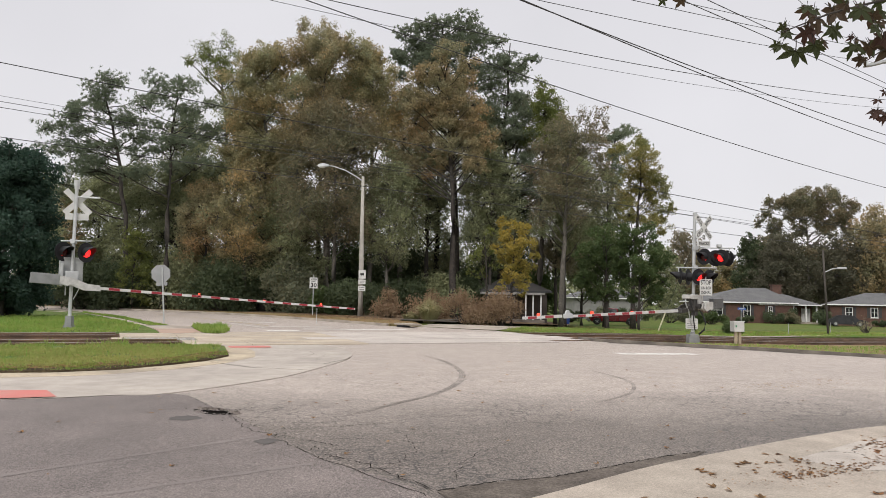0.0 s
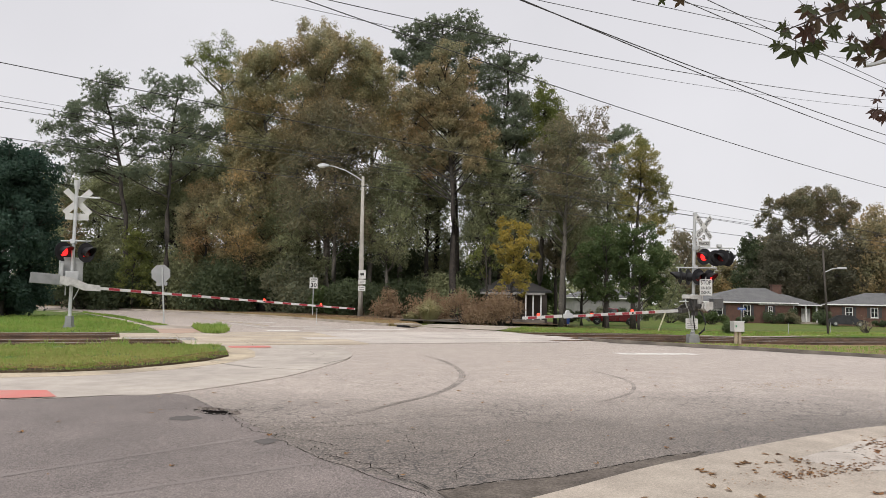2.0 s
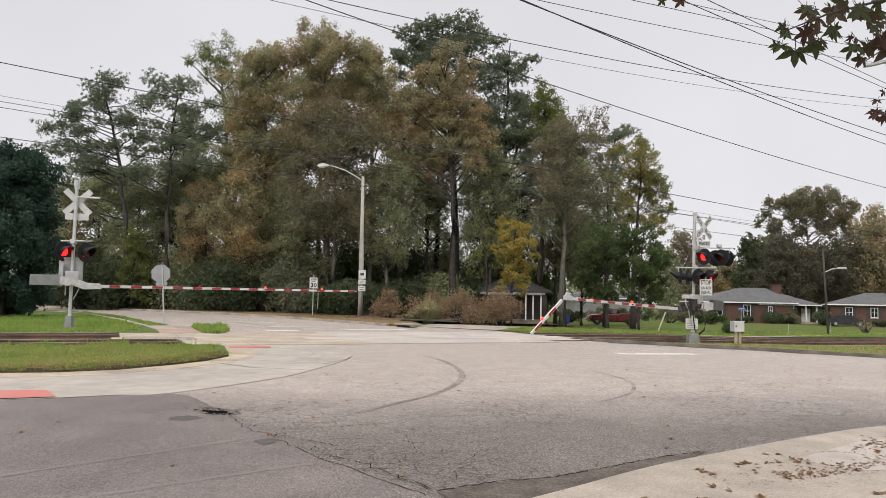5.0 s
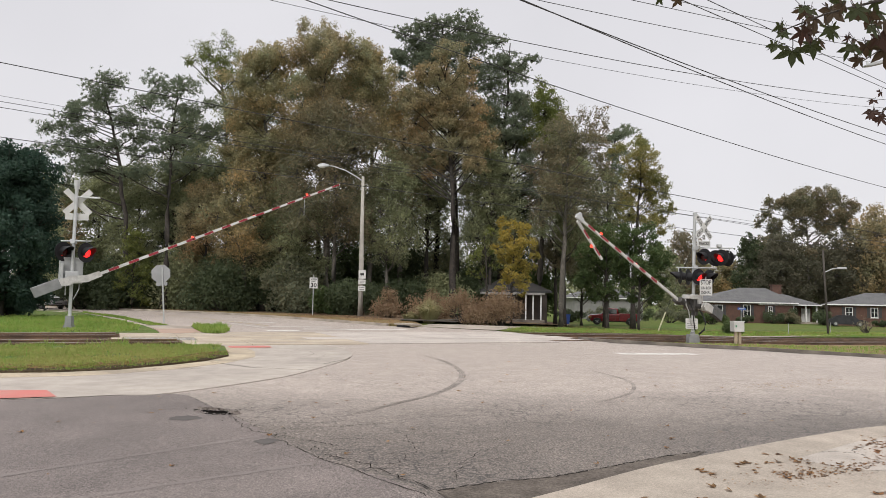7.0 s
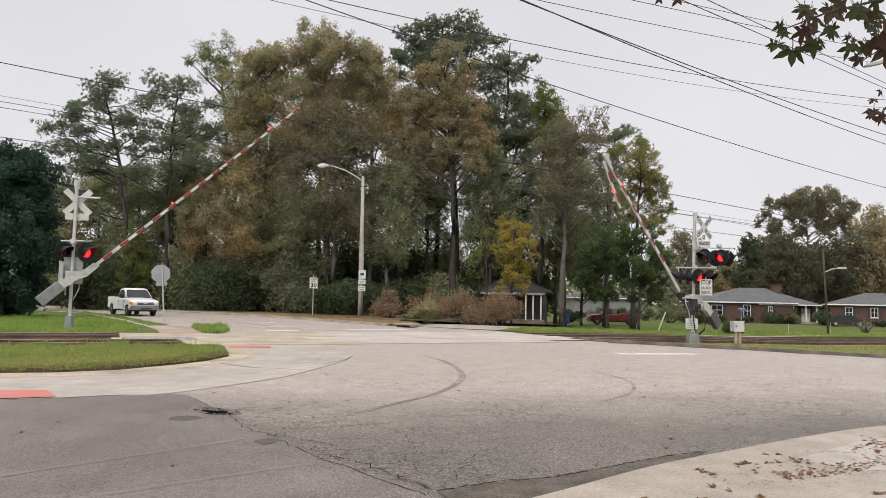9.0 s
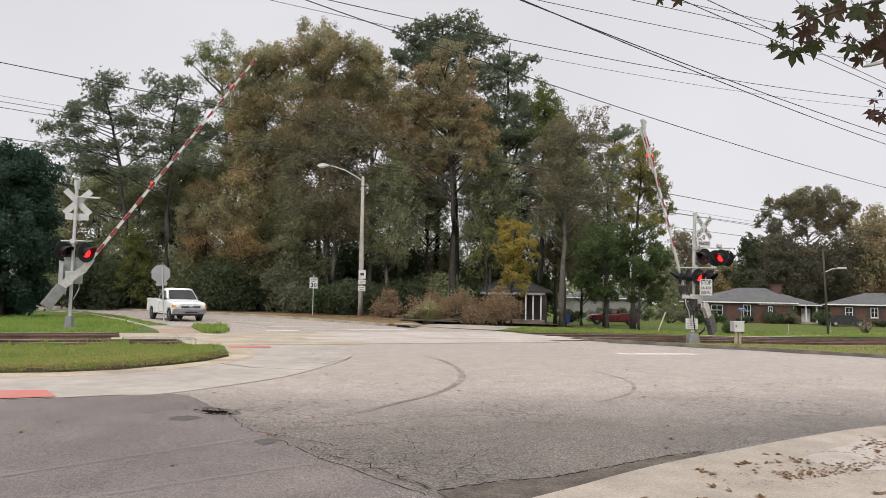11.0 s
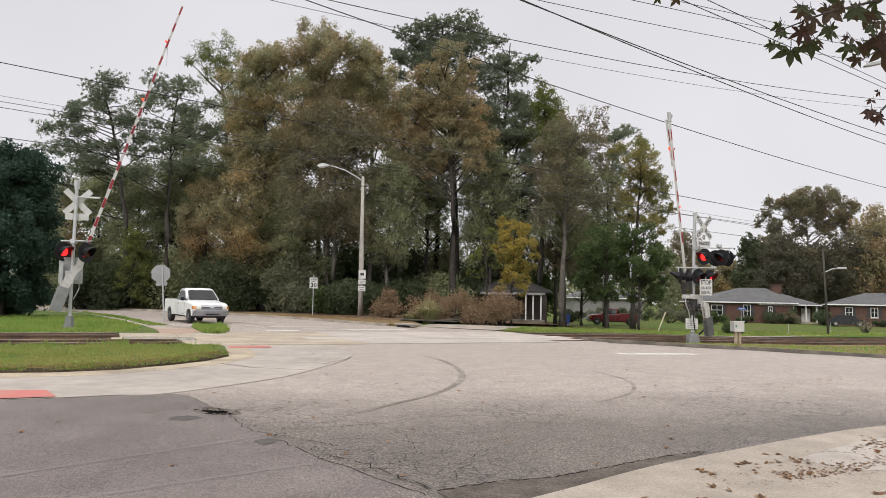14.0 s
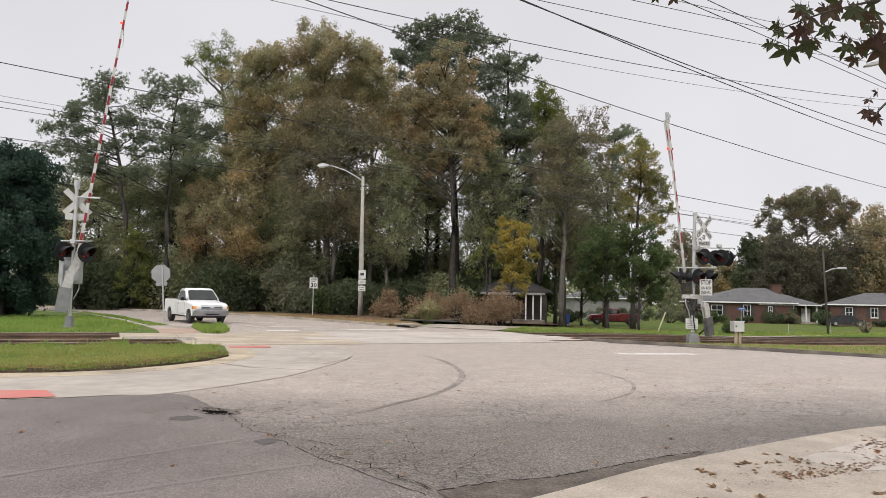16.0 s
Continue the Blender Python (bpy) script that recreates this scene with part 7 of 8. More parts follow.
    pts = [(-0.97, 2.50), (-0.90, 2.66), (-0.55, 2.80), (0, 2.84), (0.55, 2.80), (0.90, 2.66), (0.97, 2.50)]
    rows = []
    for (z, out) in ((0.42, -0.06), (0.45, -0.02), (0.57, 0.0), (0.585, -0.025), (0.60, 0.0), (0.70, 0.0), (0.725, -0.04)):
        rows.append([bm.verts.new((x + out, y, z)) for y, x in pts])
    for a, b in zip(rows, rows[1:]):
        for i in range(len(pts) - 1):
            bm.faces.new((a[i], a[i + 1], b[i + 1], b[i]))
    bm.faces.new(rows[0][::-1])
    bm.faces.new(rows[-1])
    bmesh.ops.recalc_face_normals(bm, faces=bm.faces[:])
    bump_ = part("front_bumper", bm, SILVER, t, "dull chrome bumper")
    bm = bmesh.new()
    box(bm, 2.80, 2.842, -0.36, 0.36, 0.49, 0.55)
    part("bumper_intake", bm, BLACK, bump_)
    bm = bmesh.new()
    box(bm, 2.50, 2.70, -0.78, 0.78, 0.33, 0.44, 0.02)
    part("air_dam", bm, BLACK, t)
    bm = bmesh.new()
    prism(bm, [(2.62, 0.76), (2.74, 0.76), (2.735, 0.90), (2.69, 1.01), (2.62, 1.01)], -0.58, 0.58)
    bmesh.ops.bevel(bm, geom=bm.edges[:], offset=0.02, segments=2, affect="EDGES")
    g = part("grille", bm, CHROME, t, "chrome-framed dark grille")
    for k, z in enumerate((0.805, 0.875, 0.945)):
        bm = bmesh.new()
        x = 2.735 - 0.012 * k * k * 0.7
        for a, b in ((-0.53, -0.10), (-0.07, 0.07), (0.10, 0.53)):
            if k == 1 and a == -0.07:
                continue
            box(bm, x - 0.03, x + 0.012, a, b, z - 0.022, z + 0.022)
        part("grille_slot", bm, BLACK, g)
    for s in (-1, 1):
        bm = bmesh.new()
        prism(bm, [(2.50, 0.77), (2.73, 0.77), (2.72, 0.90), (2.66, 0.995), (2.50, 0.995)], min(s * 0.60, s * 0.83), max(s * 0.60, s * 0.83))
        bmesh.ops.bevel(bm, geom=bm.edges[:], offset=0.018, segments=2, affect="EDGES")
        part("headlight", bm, CLEAR_LENS, t)
        bm = bmesh.new()
        c0 = s * 0.845
        vs = [[bm.verts.new(p) for p in ((2.715 - 0.05 * (z0 > 0.9), c0, z0), (2.62 - 0.04 * (z0 > 0.9), s * 0.955, z0), (2.36, s * 0.972, z0), (2.40, c0, z0))] for z0 in (0.80, 0.95)]
        bm.faces.new(vs[0])
        bm.faces.new(vs[1][::-1])
        for i in range(4):
            bm.faces.new((vs[0][i], vs[0][(i + 1) % 4], vs[1][(i + 1) % 4], vs[1][i]))
        bmesh.ops.recalc_face_normals(bm, faces=bm.faces[:])
        part("indicator", bm, AMBER, t, "amber corner light")
        bm = bmesh.new()
        box(bm, -2.79, -2.70, s * 0.80, s * 0.965, 0.82, 1.16, 0.015)
        part("tail_light", bm, LAMP_OFF, t)
    bm = bmesh.new()
    box(bm, -2.90, -2.74, -0.93, 0.93, 0.50, 0.67, 0.03)
    part("rear_bumper", bm, CHROME, t)
    # the body's length, width and height follow the model
    for ob in t.children_recursive:
        ob.data.transform(Matrix.Diagonal((*shape, 1)))
    wheels = []
    for wx in (AX, -AX):
        for s in (-1, 1):
            bm = bmesh.new()
            for a, b, r0, r1 in ((-0.12, -0.09, R - 0.05, R), (-0.09, 0.09, R, R), (0.09, 0.12, R, R - 0.05)):
                tube(bm, (0, a, 0), (0, b, 0), r0, r1, 24, True)
            w = part("wheel", bm, RUBBER, t, "black tyre on a silver rim")
            at_y = s * (W * shape[1] - 0.12)
            w.matrix_local = pose(wx * shape[0], at_y, R)
            bm = bmesh.new()
            tube(bm, (0, -0.122, 0), (0, 0.122, 0), 0.22, n=20)
            for f in bm.faces:
                f.material_index = 1
            for yy in (-0.128, 0.128):
                tube(bm, (0, yy - 0.004, 0), (0, yy + 0.004, 0), 0.075, n=12)
                for k in range(5):
                    box(bm, -0.028, 0.028, yy - 0.004, yy + 0.004, 0.05, 0.215, m=Matrix.Rotation(2 * math.pi * k / 5, 4, "Y"))
            part("rim", bm, [ALLOY, BLACK], w, "silver rim with dark openings")
            wheels.append((w, wx * shape[0], at_y))
    return t, wheels


pickup("red_pickup", "dark red pickup truck parked on the lawn", pose(18.75, 77.6, land(18.75, 77.6), 0, 0, 171), TRUCK_RED)
TRUCK, TRUCK_WHEELS = pickup("white_pickup", "white single-cab pickup truck rolling to the crossing", pose(-60, 80, 0, 0, 0, -48), TRUCK_WHITE, (0.97, 0.91, 0.92))
# ---- overhead wires ----
def wire(a, b, sag, r, label):
    a, b = Vector(a), Vector(b)
    bm = bmesh.new()
    n = 24
    pts = []
    for i in range(n + 1):
        t = i / n
        p = a.lerp(b, t)
        p.z -= 4 * sag * (t * (1 - t)) - 4 * sag * 0.13
        pts.append(p)
    path_tube(bm, pts, r, 5)
    tagged(finish("overhead_wire", bm, WIRE), label, "cable", "overhead wires")


wire((-18.82, 16.00, 8.20), (29.68, 38.20, 4.45), 0.12, 0.0136, "thin dark contact wire over the tracks")
wire((-21.46, 19.00, 8.12), (32.77, 41.20, 4.27), 0.12, 0.0064, "thin dark contact wire over the tracks")
wire((-21.99, 19.38, 8.09), (33.85, 42.50, 4.13), 0.12, 0.0104, "thin dark contact wire over the tracks")
wire((-22.48, 19.75, 7.98), (25.47, 39.90, 5.01), 0.2, 0.0104, "thin dark contact wire over the tracks")
wire((-18.81, 15.75, 5.89), (29.65, 41.28, 4.19), 0.1, 0.0104, "thin dark contact wire over the tracks")
wire((-9.94, 16.00, 10.37), (31.12, 44.00, 7.96), 0.5, 0.0161, "dark utility cable strung high over the road")
wire((-8.70, 16.80, 9.64), (27.14, 39.20, 12.72), 0.65, 0.0136, "dark utility cable strung high over the road")
wire((-11.02, 16.40, 9.57), (28.94, 41.60, 12.88), 0.8, 0.0085, "dark utility cable strung high over the road")
wire((-3.68, 12.50, 8.74), (23.95, 35.00, 9.47), 0.25, 0.0153, "dark utility cable strung high over the road")
wire((-3.58, 12.50, 8.86), (23.92, 35.00, 8.96), 0.25, 0.0153, "dark utility cable strung high over the road")
wire((-2.64, 15.10, 8.88), (23.64, 34.60, 13.34), 0.3, 0.0102, "dark utility cable strung high over the road")
wire((0.92, 15.70, 9.00), (21.88, 32.20, 13.12), 0.1, 0.0102, "dark utility cable strung high over the road")
wire((2.12, 13.00, 8.18), (18.72, 28.00, 9.90), 0, 0.011, "dark utility cable strung high over the road")
wire((2.91, 13.00, 8.13), (18.61, 28.00, 10.14), 0, 0.011, "dark utility cable strung high over the road")
wire((2.40, 15.00, 8.59), (20.20, 30.00, 12.65), 0.1, 0.0085, "dark utility cable strung high over the road")
# ---- road markings, cracks and marks ----
def ribbon(bm, pts, widths, lift):
    """A thin strip along a line on the road."""
    rows = []
    for i, p in enumerate(pts):
        a, b = Vector(pts[max(0, i - 1)]), Vector(pts[min(len(pts) - 1, i + 1)])
        d = (b - a).normalized()
        nrm = Vector((-d.y, d.x))
        w = widths[i] if isinstance(widths, (list, tuple)) else widths
        rows.append([bm.verts.new((q.x, q.y, land(q.x, q.y) + lift)) for q in (Vector(p) - nrm * w / 2, Vector(p) + nrm * w / 2)])
    for a, b in zip(rows, rows[1:]):
        bm.faces.new((a[0], b[0], b[1], a[1]))
    bmesh.ops.recalc_face_normals(bm, faces=bm.faces[:])
    for f in bm.faces:
        if f.normal.z < 0:
            f.normal_flip()


def marking(pts, width, label, name="road_marking", material=PAINT_LINE, lift=0.008):
    bm = bmesh.new()
    ribbon(bm, curve_points(pts, 8), width, lift)
    return tagged(finish(name, bm, material), label, "road marking", kind="structure")


WHITE_LINE = "worn white painted line on the asphalt"
marking([(5.0, 20.25), (7.4, 20.75)], 0.6, WHITE_LINE)
marking([(-11.5, 38.4), (-9.0, 38.6)], 0.5, WHITE_LINE)
marking([(-7.95, 33.19), (-5.29, 34.21)], 0.5, WHITE_LINE, lift=0.012)
marking([(-7.28, 29.62), (-5.98, 29.94)], 0.8, WHITE_LINE, lift=0.012)
marking([(-6.13, 31.56), (-4.61, 31.98), (-3.12, 32.38), (-1.61, 33.11)], 0.6, WHITE_LINE, lift=0.012)
marking([(-10.88, 36.53), (-8.04, 32.17)], 0.12, WHITE_LINE, lift=0.012)
marking([(-14.4, 43.0), (-8.4, 34.4)], 0.12, "worn yellow centre line", material=mat("worn_yellow_paint", (0.42, 0.34, 0.14), (0.26, 0.22, 0.14), 3, 0.85, world_space=True))
marking([(-20.5, 50.5), (-14.8, 43.6)], 0.12, "worn yellow centre line", material=bpy.data.materials["worn_yellow_paint"])


def jagged(pts, amp, seed, n=14):
    rng = random.Random(seed)
    line = curve_points(pts, n)
    return [(x + rng.uniform(-amp, amp), y + rng.uniform(-amp, amp)) for x, y in line]


def crack(pts, width, seed, amp=0.03, label="dark open crack in the asphalt", lift=0.010):
    rng = random.Random(seed)
    line = jagged(pts, amp, seed)
    bm = bmesh.new()
    ribbon(bm, line, [width * rng.uniform(0.25, 1.3) for _ in line], lift)
    tagged(finish("road_crack", bm, TAR), label, "crack", kind="structure")


crack([(-3.62, 10.25), (-2.95, 9.25), (-2.06, 7.97), (-1.2, 6.62), (-0.06, 5.3)], 0.009, 1, 0.03)
crack([(-2.5, 8.55), (-2.0, 7.7), (-1.5, 7.35), (-1.0, 7.0)], 0.010, 2, 0.025)
crack([(-2.06, 7.97), (-1.5, 7.9), (-0.6, 8.3), (0.3, 8.6)], 0.006, 3, 0.03)
crack([(-1.3, 6.9), (-0.5, 6.7), (0.2, 6.9)], 0.006, 4, 0.03)
crack([(-0.01, 5.44), (0.41, 5.72), (0.93, 5.94), (1.32, 6.2), (1.75, 6.53), (2.11, 6.79), (2.63, 7.09)], 0.022, 5, 0.012, "dark open joint beside the gutter")
crack([(-4.9, 15.2), (-3.8, 14.3), (-2.6, 13.95)], 0.03, 6, 0.02, "dark crack in the concrete", 0.02)
crack([(-5.8, 9.45), (-5.2, 9.71), (-4.6, 10.08), (-4.0, 10.35)], 0.02, 7, 0.008, "dark joint at the pavement's edge")
crack([(-2.5, 15.3), (-2.2, 16.6), (-2.2, 17.2)], 0.03, 8, 0.01, "dark joint at the pavement's edge", 0.02)
crack([(-6.3, 13.9), (-5.3, 13.6), (-4.6, 13.9)], 0.015, 9, 0.02, "dark crack in the concrete", 0.02)


GUTTER = mat("dirty_gutter", (0.125, 0.106, 0.09), (0.07, 0.059, 0.05), 3.0, 0.9, bump=0.6, bump_scale=60, speck=0.35, speck_scale=40, world_space=True, spec=0.2)
sheet("gutter", [(-0.01, 5.44), (0.41, 5.72), (0.93, 5.94), (1.32, 6.2), (1.75, 6.53), (2.11, 6.79), (2.63, 7.09), (2.2, 6.52), (1.84, 6.25), (0.67, 5.19), (0.25, 4.85)], 0.0075, GUTTER, "dark dirty gutter strip beside the pavement", "gutter", step=0.6)
FOOT = [(x, y) for x, y in RIGHT_KERB if 6.0 < x < 17.0]
sheet("gutter_far", [(x, y - 0.02) for x, y in FOOT] + [(x, y - 0.42 - 0.12 * math.sin(x * 2.3)) for x, y in reversed(FOOT)], 0.006, GUTTER, "dark dirt lying along the foot of the kerb", "gutter", step=0.8)
crack([(-1.06, 6.62), (-0.55, 6.15), (-0.02, 5.46)], 0.012, 10, 0.035)
crack([(-1.9, 7.75), (-1.0, 8.05), (-0.2, 8.75), (0.5, 8.95)], 0.008, 11, 0.04)
crack([(-0.75, 6.35), (-0.1, 6.25), (0.5, 6.55), (1.2, 7.1)], 0.006, 12, 0.04)
crack([(-1.45, 7.2), (-0.7, 7.35), (0.1, 7.2), (0.8, 7.6)], 0.006, 13, 0.04)
crack([(-0.5, 6.0), (-0.25, 6.8), (-0.35, 7.6)], 0.006, 14, 0.04)
crack([(0.1, 5.75), (0.25, 6.5), (0.7, 7.3)], 0.006, 15, 0.04)


def pothole():
    """A ragged break in the surface, with lifted crumbs of asphalt round its rim."""
    rng = random.Random(5)
    root = tagged(empty("broken_asphalt", pose(-2.78, 8.82, 0.0, 0, 0, -28)), "crumbled dark broken patch in the asphalt", "pothole", kind="structure")
    # a flat black patch; the shade inside the break is put into its colour
    bm = bmesh.new()
    n = 40
    ring = []
    for k in range(n):
        a = 2 * math.pi * k / n
        r = (0.55 + 0.5 * rng.random()) * (1.0 if math.cos(a) > -0.6 else 1.25)
        ring.append(bm.verts.new((0.30 * r * math.cos(a), 0.20 * r * math.sin(a) * (0.75 + 0.25 * math.cos(a)), 0.0105)))
    c = bm.verts.new((0.02, 0, 0.0105))
    for k in range(n):
        bm.faces.new((ring[k], ring[(k + 1) % n], c))
    part("hole", bm, mat("painted_hole_shade", (0.006, 0.005, 0.005), (0.012, 0.011, 0.010), 9.0, 1.0, spec=0.0), root)
    for k in range(9):
        # broken slabs tilt up along the far rim
        a = 0.35 + 2.5 * k / 8
        x, y = 0.30 * math.cos(a), 0.15 * math.sin(a) + 0.02
        w, h = rng.uniform(0.03, 0.06), rng.uniform(0.012, 0.034)
        bm = bmesh.new()
        lo = [bm.verts.new((x + u * w, y + v * 0.05, 0.004)) for u, v in ((-1, -0.4), (0.9, -0.6), (1.1, 0.9), (-0.8, 1.0))]
        hi = [bm.verts.new((p.co.x + rng.uniform(-0.006, 0.006), p.co.y, 0.010 + (h if i < 2 else 0.004))) for i, p in enumerate(lo)]
        bm.faces.new(hi)
        for i in range(4):
            bm.faces.new((lo[i], lo[(i + 1) % 4], hi[(i + 1) % 4], hi[i]))
        part("broken_slab", bm, ASPHALT, root)
    bm = bmesh.new()
    for k in range(55):
        a = rng.random() * 6.283
        r = rng.uniform(0.75, 1.25)
        x, y = 0.27 * r * math.cos(a), 0.19 * r * math.sin(a) * (0.7 + 0.3 * math.cos(a))
        q = rng.uniform(0.008, 0.026)
        vs = [bm.verts.new((x + q * u * rng.uniform(0.5, 1.2), y + q * v * rng.uniform(0.5, 1.2), 0.008 + w * q * rng.uniform(0.4, 1.0))) for u, v, w in ((-1, -1, 0), (1, -1, 0), (1, 1, 0), (-1, 1, 0), (0.1, 0, 1))]
        for i in range(4):
            bm.faces.new((vs[i], vs[(i + 1) % 4], vs[4]))
    part("broken_rim", bm, ASPHALT_NEW, root)


pothole()


def crumbs():
    """Loose bits of broken asphalt about the hole and along the seam."""
    rng = np.random.default_rng(12)
    bm = bmesh.new()
    for k in range(70):
        if k < 40:
            x, y = -2.72 + rng.normal() * 0.20, 8.93 + rng.normal() * 0.10
        else:
            t = rng.random()
            x, y = -2.5 + 1.6 * t + rng.normal() * 0.08, 8.6 - 2.2 * t + rng.normal() * 0.10
        s = rng.uniform(0.004, 0.014)
        vs = [bm.verts.new((x + s * a * rng.uniform(0.5, 1.1), y + s * b * rng.uniform(0.5, 1.1), 0.008 + s * c * rng.uniform(0.3, 0.9))) for a, b, c in ((-1, -1, 0), (1, -1, 0), (0, 1, 0), (0, 0, 1.3))]
        for f in ((0, 1, 3), (1, 2, 3), (2, 0, 3)):
            bm.faces.new([vs[i] for i in f])
    tagged(finish("asphalt_crumbs", bm, TAR), "loose dark crumbs of broken asphalt", "rubble", kind="stuff")


crumbs()
STAIN = mat("damp_asphalt_stain", (0.062, 0.054, 0.05), (0.075, 0.066, 0.061), 3, 0.8, world_space=True, speck=0.2)
for k, (cx, cy, rx, ry) in enumerate(((-2.97, 8.36, 0.18, 0.17), (-1.72, 7.15, 0.11, 0.15))):
    rng = random.Random(20 + k)
    bm = bmesh.new()
    bm.faces.new([bm.verts.new((cx + rx * (0.75 + 0.4 * rng.random()) * math.cos(a), cy + ry * (0.75 + 0.4 * rng.random()) * math.sin(a), 0.0095)) for a in [2 * math.pi * i / 18 for i in range(18)]])
    tagged(finish("damp_stain", bm, STAIN), "dark damp stain on the asphalt", "stain", kind="structure")

WORN = mat("worn_wheel_line", (0.13, 0.11, 0.102), (0.17, 0.145, 0.134), 1.6, 0.75, world_space=True, speck=0.3, speck_scale=80, contrast=(0.4, 0.6))
for pts in ([(-3.9, 5.1), (-2.74, 6.38), (-1.84, 7.41)], [(-2.6, 5.0), (-1.77, 5.71), (-1.09, 6.25)]):
    bm = bmesh.new()
    line = curve_points(pts, 10)
    ribbon(bm, line, [0.10 * (0.7 + 0.3 * math.sin(i * 1.7)) for i in range(len(line))], 0.0085)
    tagged(finish("wheel_line", bm, WORN), "faint dark wheel line on the asphalt", "tyre mark", "tyre marks", kind="structure")
TYRE = mat("tyre_mark", (0.165, 0.144, 0.127), (0.27, 0.236, 0.21), 2.5, 0.85, world_space=True, speck=0.5, speck_scale=36, contrast=(0.42, 0.6))
for k, (pts, w) in enumerate((([(-0.45, 18.3), (0.15, 16.4), (0.42, 14.2), (0.30, 12.4), (-0.1, 10.9), (-0.62, 9.85), (-1.06, 8.9)], (-0.045, 0.0, 0.04)),
                              ([(3.2, 15.2), (3.5, 13.3), (3.1, 11.6), (2.3, 10.4)], (-0.02, 0.02)), ([(-3.6, 19.0), (-3.2, 17.9), (-3.35, 16.5)], (0.0,)))):
    rng = random.Random(70 + k)
    bm = bmesh.new()
    for off in w:
        line = curve_points(pts, 14)
        n = len(line)
        ribbon(bm, [(x + off, y) for x, y in line], [max(0.004, 0.034 * math.sin(math.pi * (i + 0.5) / n) ** 0.7 * rng.uniform(0.4, 1.3)) for i in range(n)], 0.020 if pts[0][0] < -3 else 0.004)
    tagged(finish("tyre_mark", bm, TYRE), "dark curved tyre mark on the road", "tyre mark", "tyre marks", kind="structure")


def storm_drain():
    x, y = -2.0, 35.9
    root = tagged(empty("storm_drain", pose(x, y, 0.0, 0, 0, -55)), "concrete kerb inlet, its shaded opening painted as a black block", "drain", kind="structure")
    bm = bmesh.new()
    box(bm, -0.8, 0.8, 0.0, 0.7, 0.11, 0.19, 0.01)
    part("slab", bm, CONCRETE, root)
    # solid black block; its colour stands in for the shade inside the inlet
    bm = bmesh.new()
    box(bm, -0.28, 0.28, -0.14, 0.3, 0.01, 0.115)
    part("opening", bm, BLACK, root)


storm_drain()
sheet("pavement_lawn", curve_points([(13.5, 38.5), (17, 40.4), (22, 44.0), (30, 51), (40, 60)]) + curve_points([(40.6, 59), (30.6, 50.1), (22.6, 43.1), (17.4, 39.4), (13.8, 37.4)]), 0.035, CONCRETE, "narrow pale concrete footpath on the lawn", "pavement")


# ---- grass, litter and small growth ----
def grass(name, poly, count, height, lift, seed, label, material=BLADE, width=0.012):
    rng = np.random.default_rng(seed)
    xs, ys = [p[0] for p in poly], [p[1] for p in poly]
    pts = []
    while len(pts) < count:
        x, y = rng.uniform(min(xs), max(xs)), rng.uniform(min(ys), max(ys))
        if within(x, y, poly) and (noise.noise(Vector((x * 1.3, y * 1.3, seed))) > rng.uniform(-0.55, 0.35)):
            pts.append((x, y, land(x, y) + lift))
    c = np.array(pts)
    m = len(c)
    a = rng.random(m) * 6.283
    side = np.stack([np.cos(a), np.sin(a), np.zeros(m)], 1) * width * (0.6 + rng.random(m))[:, None]
    tuft = np.array([noise.noise(Vector((x * 2.6, y * 1.6, seed + 9.0))) for x, y, _ in pts])
    h = height * (0.4 + rng.random(m) ** 1.5) * np.clip(0.9 + 1.3 * tuft, 0.45, 1.9)
    leanv = np.stack([rng.normal(size=m) * 0.45 * h, rng.normal(size=m) * 0.45 * h, h], 1)
    v = np.empty((m, 4, 3))
    v[:, 0] = c - side
    v[:, 1] = c + side
    v[:, 2] = c + leanv * 1.0 + side * 0.15
    v[:, 3] = c + leanv * 0.98 - side * 0.15
    return tagged(quads(name, v, material, None), label, "grass", kind="stuff")


V_NEAR = [(-13.0, 10.75), (-7.9, 12.68), (-7.15, 13.05), (-6.5, 13.7), (-5.95, 14.75), (-5.55, 15.5), (-5.35, 16.7), (-5.62, 18.0), (-6.05, 19.55), (-7.2, 19.75), (-14.5, 16.4)]
grass("grass_verge", V_NEAR, 42000, 0.055, 0.05, 3, "rough yellowing green grass blades on the verge", VERGE_BLADE, 0.013)
grass("grass_tufts", V_NEAR[5:] + V_NEAR[:1], 1800, 0.13, 0.05, 13, "taller tufts of grass near the rail", width=0.008)
V_FAR = [(-24, 18.5), (-11.8, 25.0), (-11.6, 27.2), (-13.0, 30.6), (-15.6, 35), (-20.6, 41.6), (-28, 36)]
grass("grass_lawn", V_FAR, 30000, 0.10, 0.04, 5, "green lawn grass beside the tracks", width=0.026)
grass("grass_island", [(-11.1, 31.6), (-9.85, 28.5), (-8.8, 26.25), (-8.05, 26.25), (-8.4, 28.2), (-9.25, 30.4), (-10.2, 32.0)], 4600, 0.12, 0.045, 6, "tall tufty grass on the kerb island", width=0.02)
grass("grass_signal", [(6.3, 26.3), (7.7, 25.4), (9.0, 24.5), (10.9, 23.8), (14.2, 22.85), (17, 22.6), (21, 23.0), (21, 32.0), (8.5, 27.0)], 6500, 0.06, -0.03, 7, "rough grass behind the kerb", width=0.016)
grass("rail_weeds", band(-12, 3.0, -1.0, -0.75), 1500, 0.13, 0.04, 8, "weeds beside the rail")


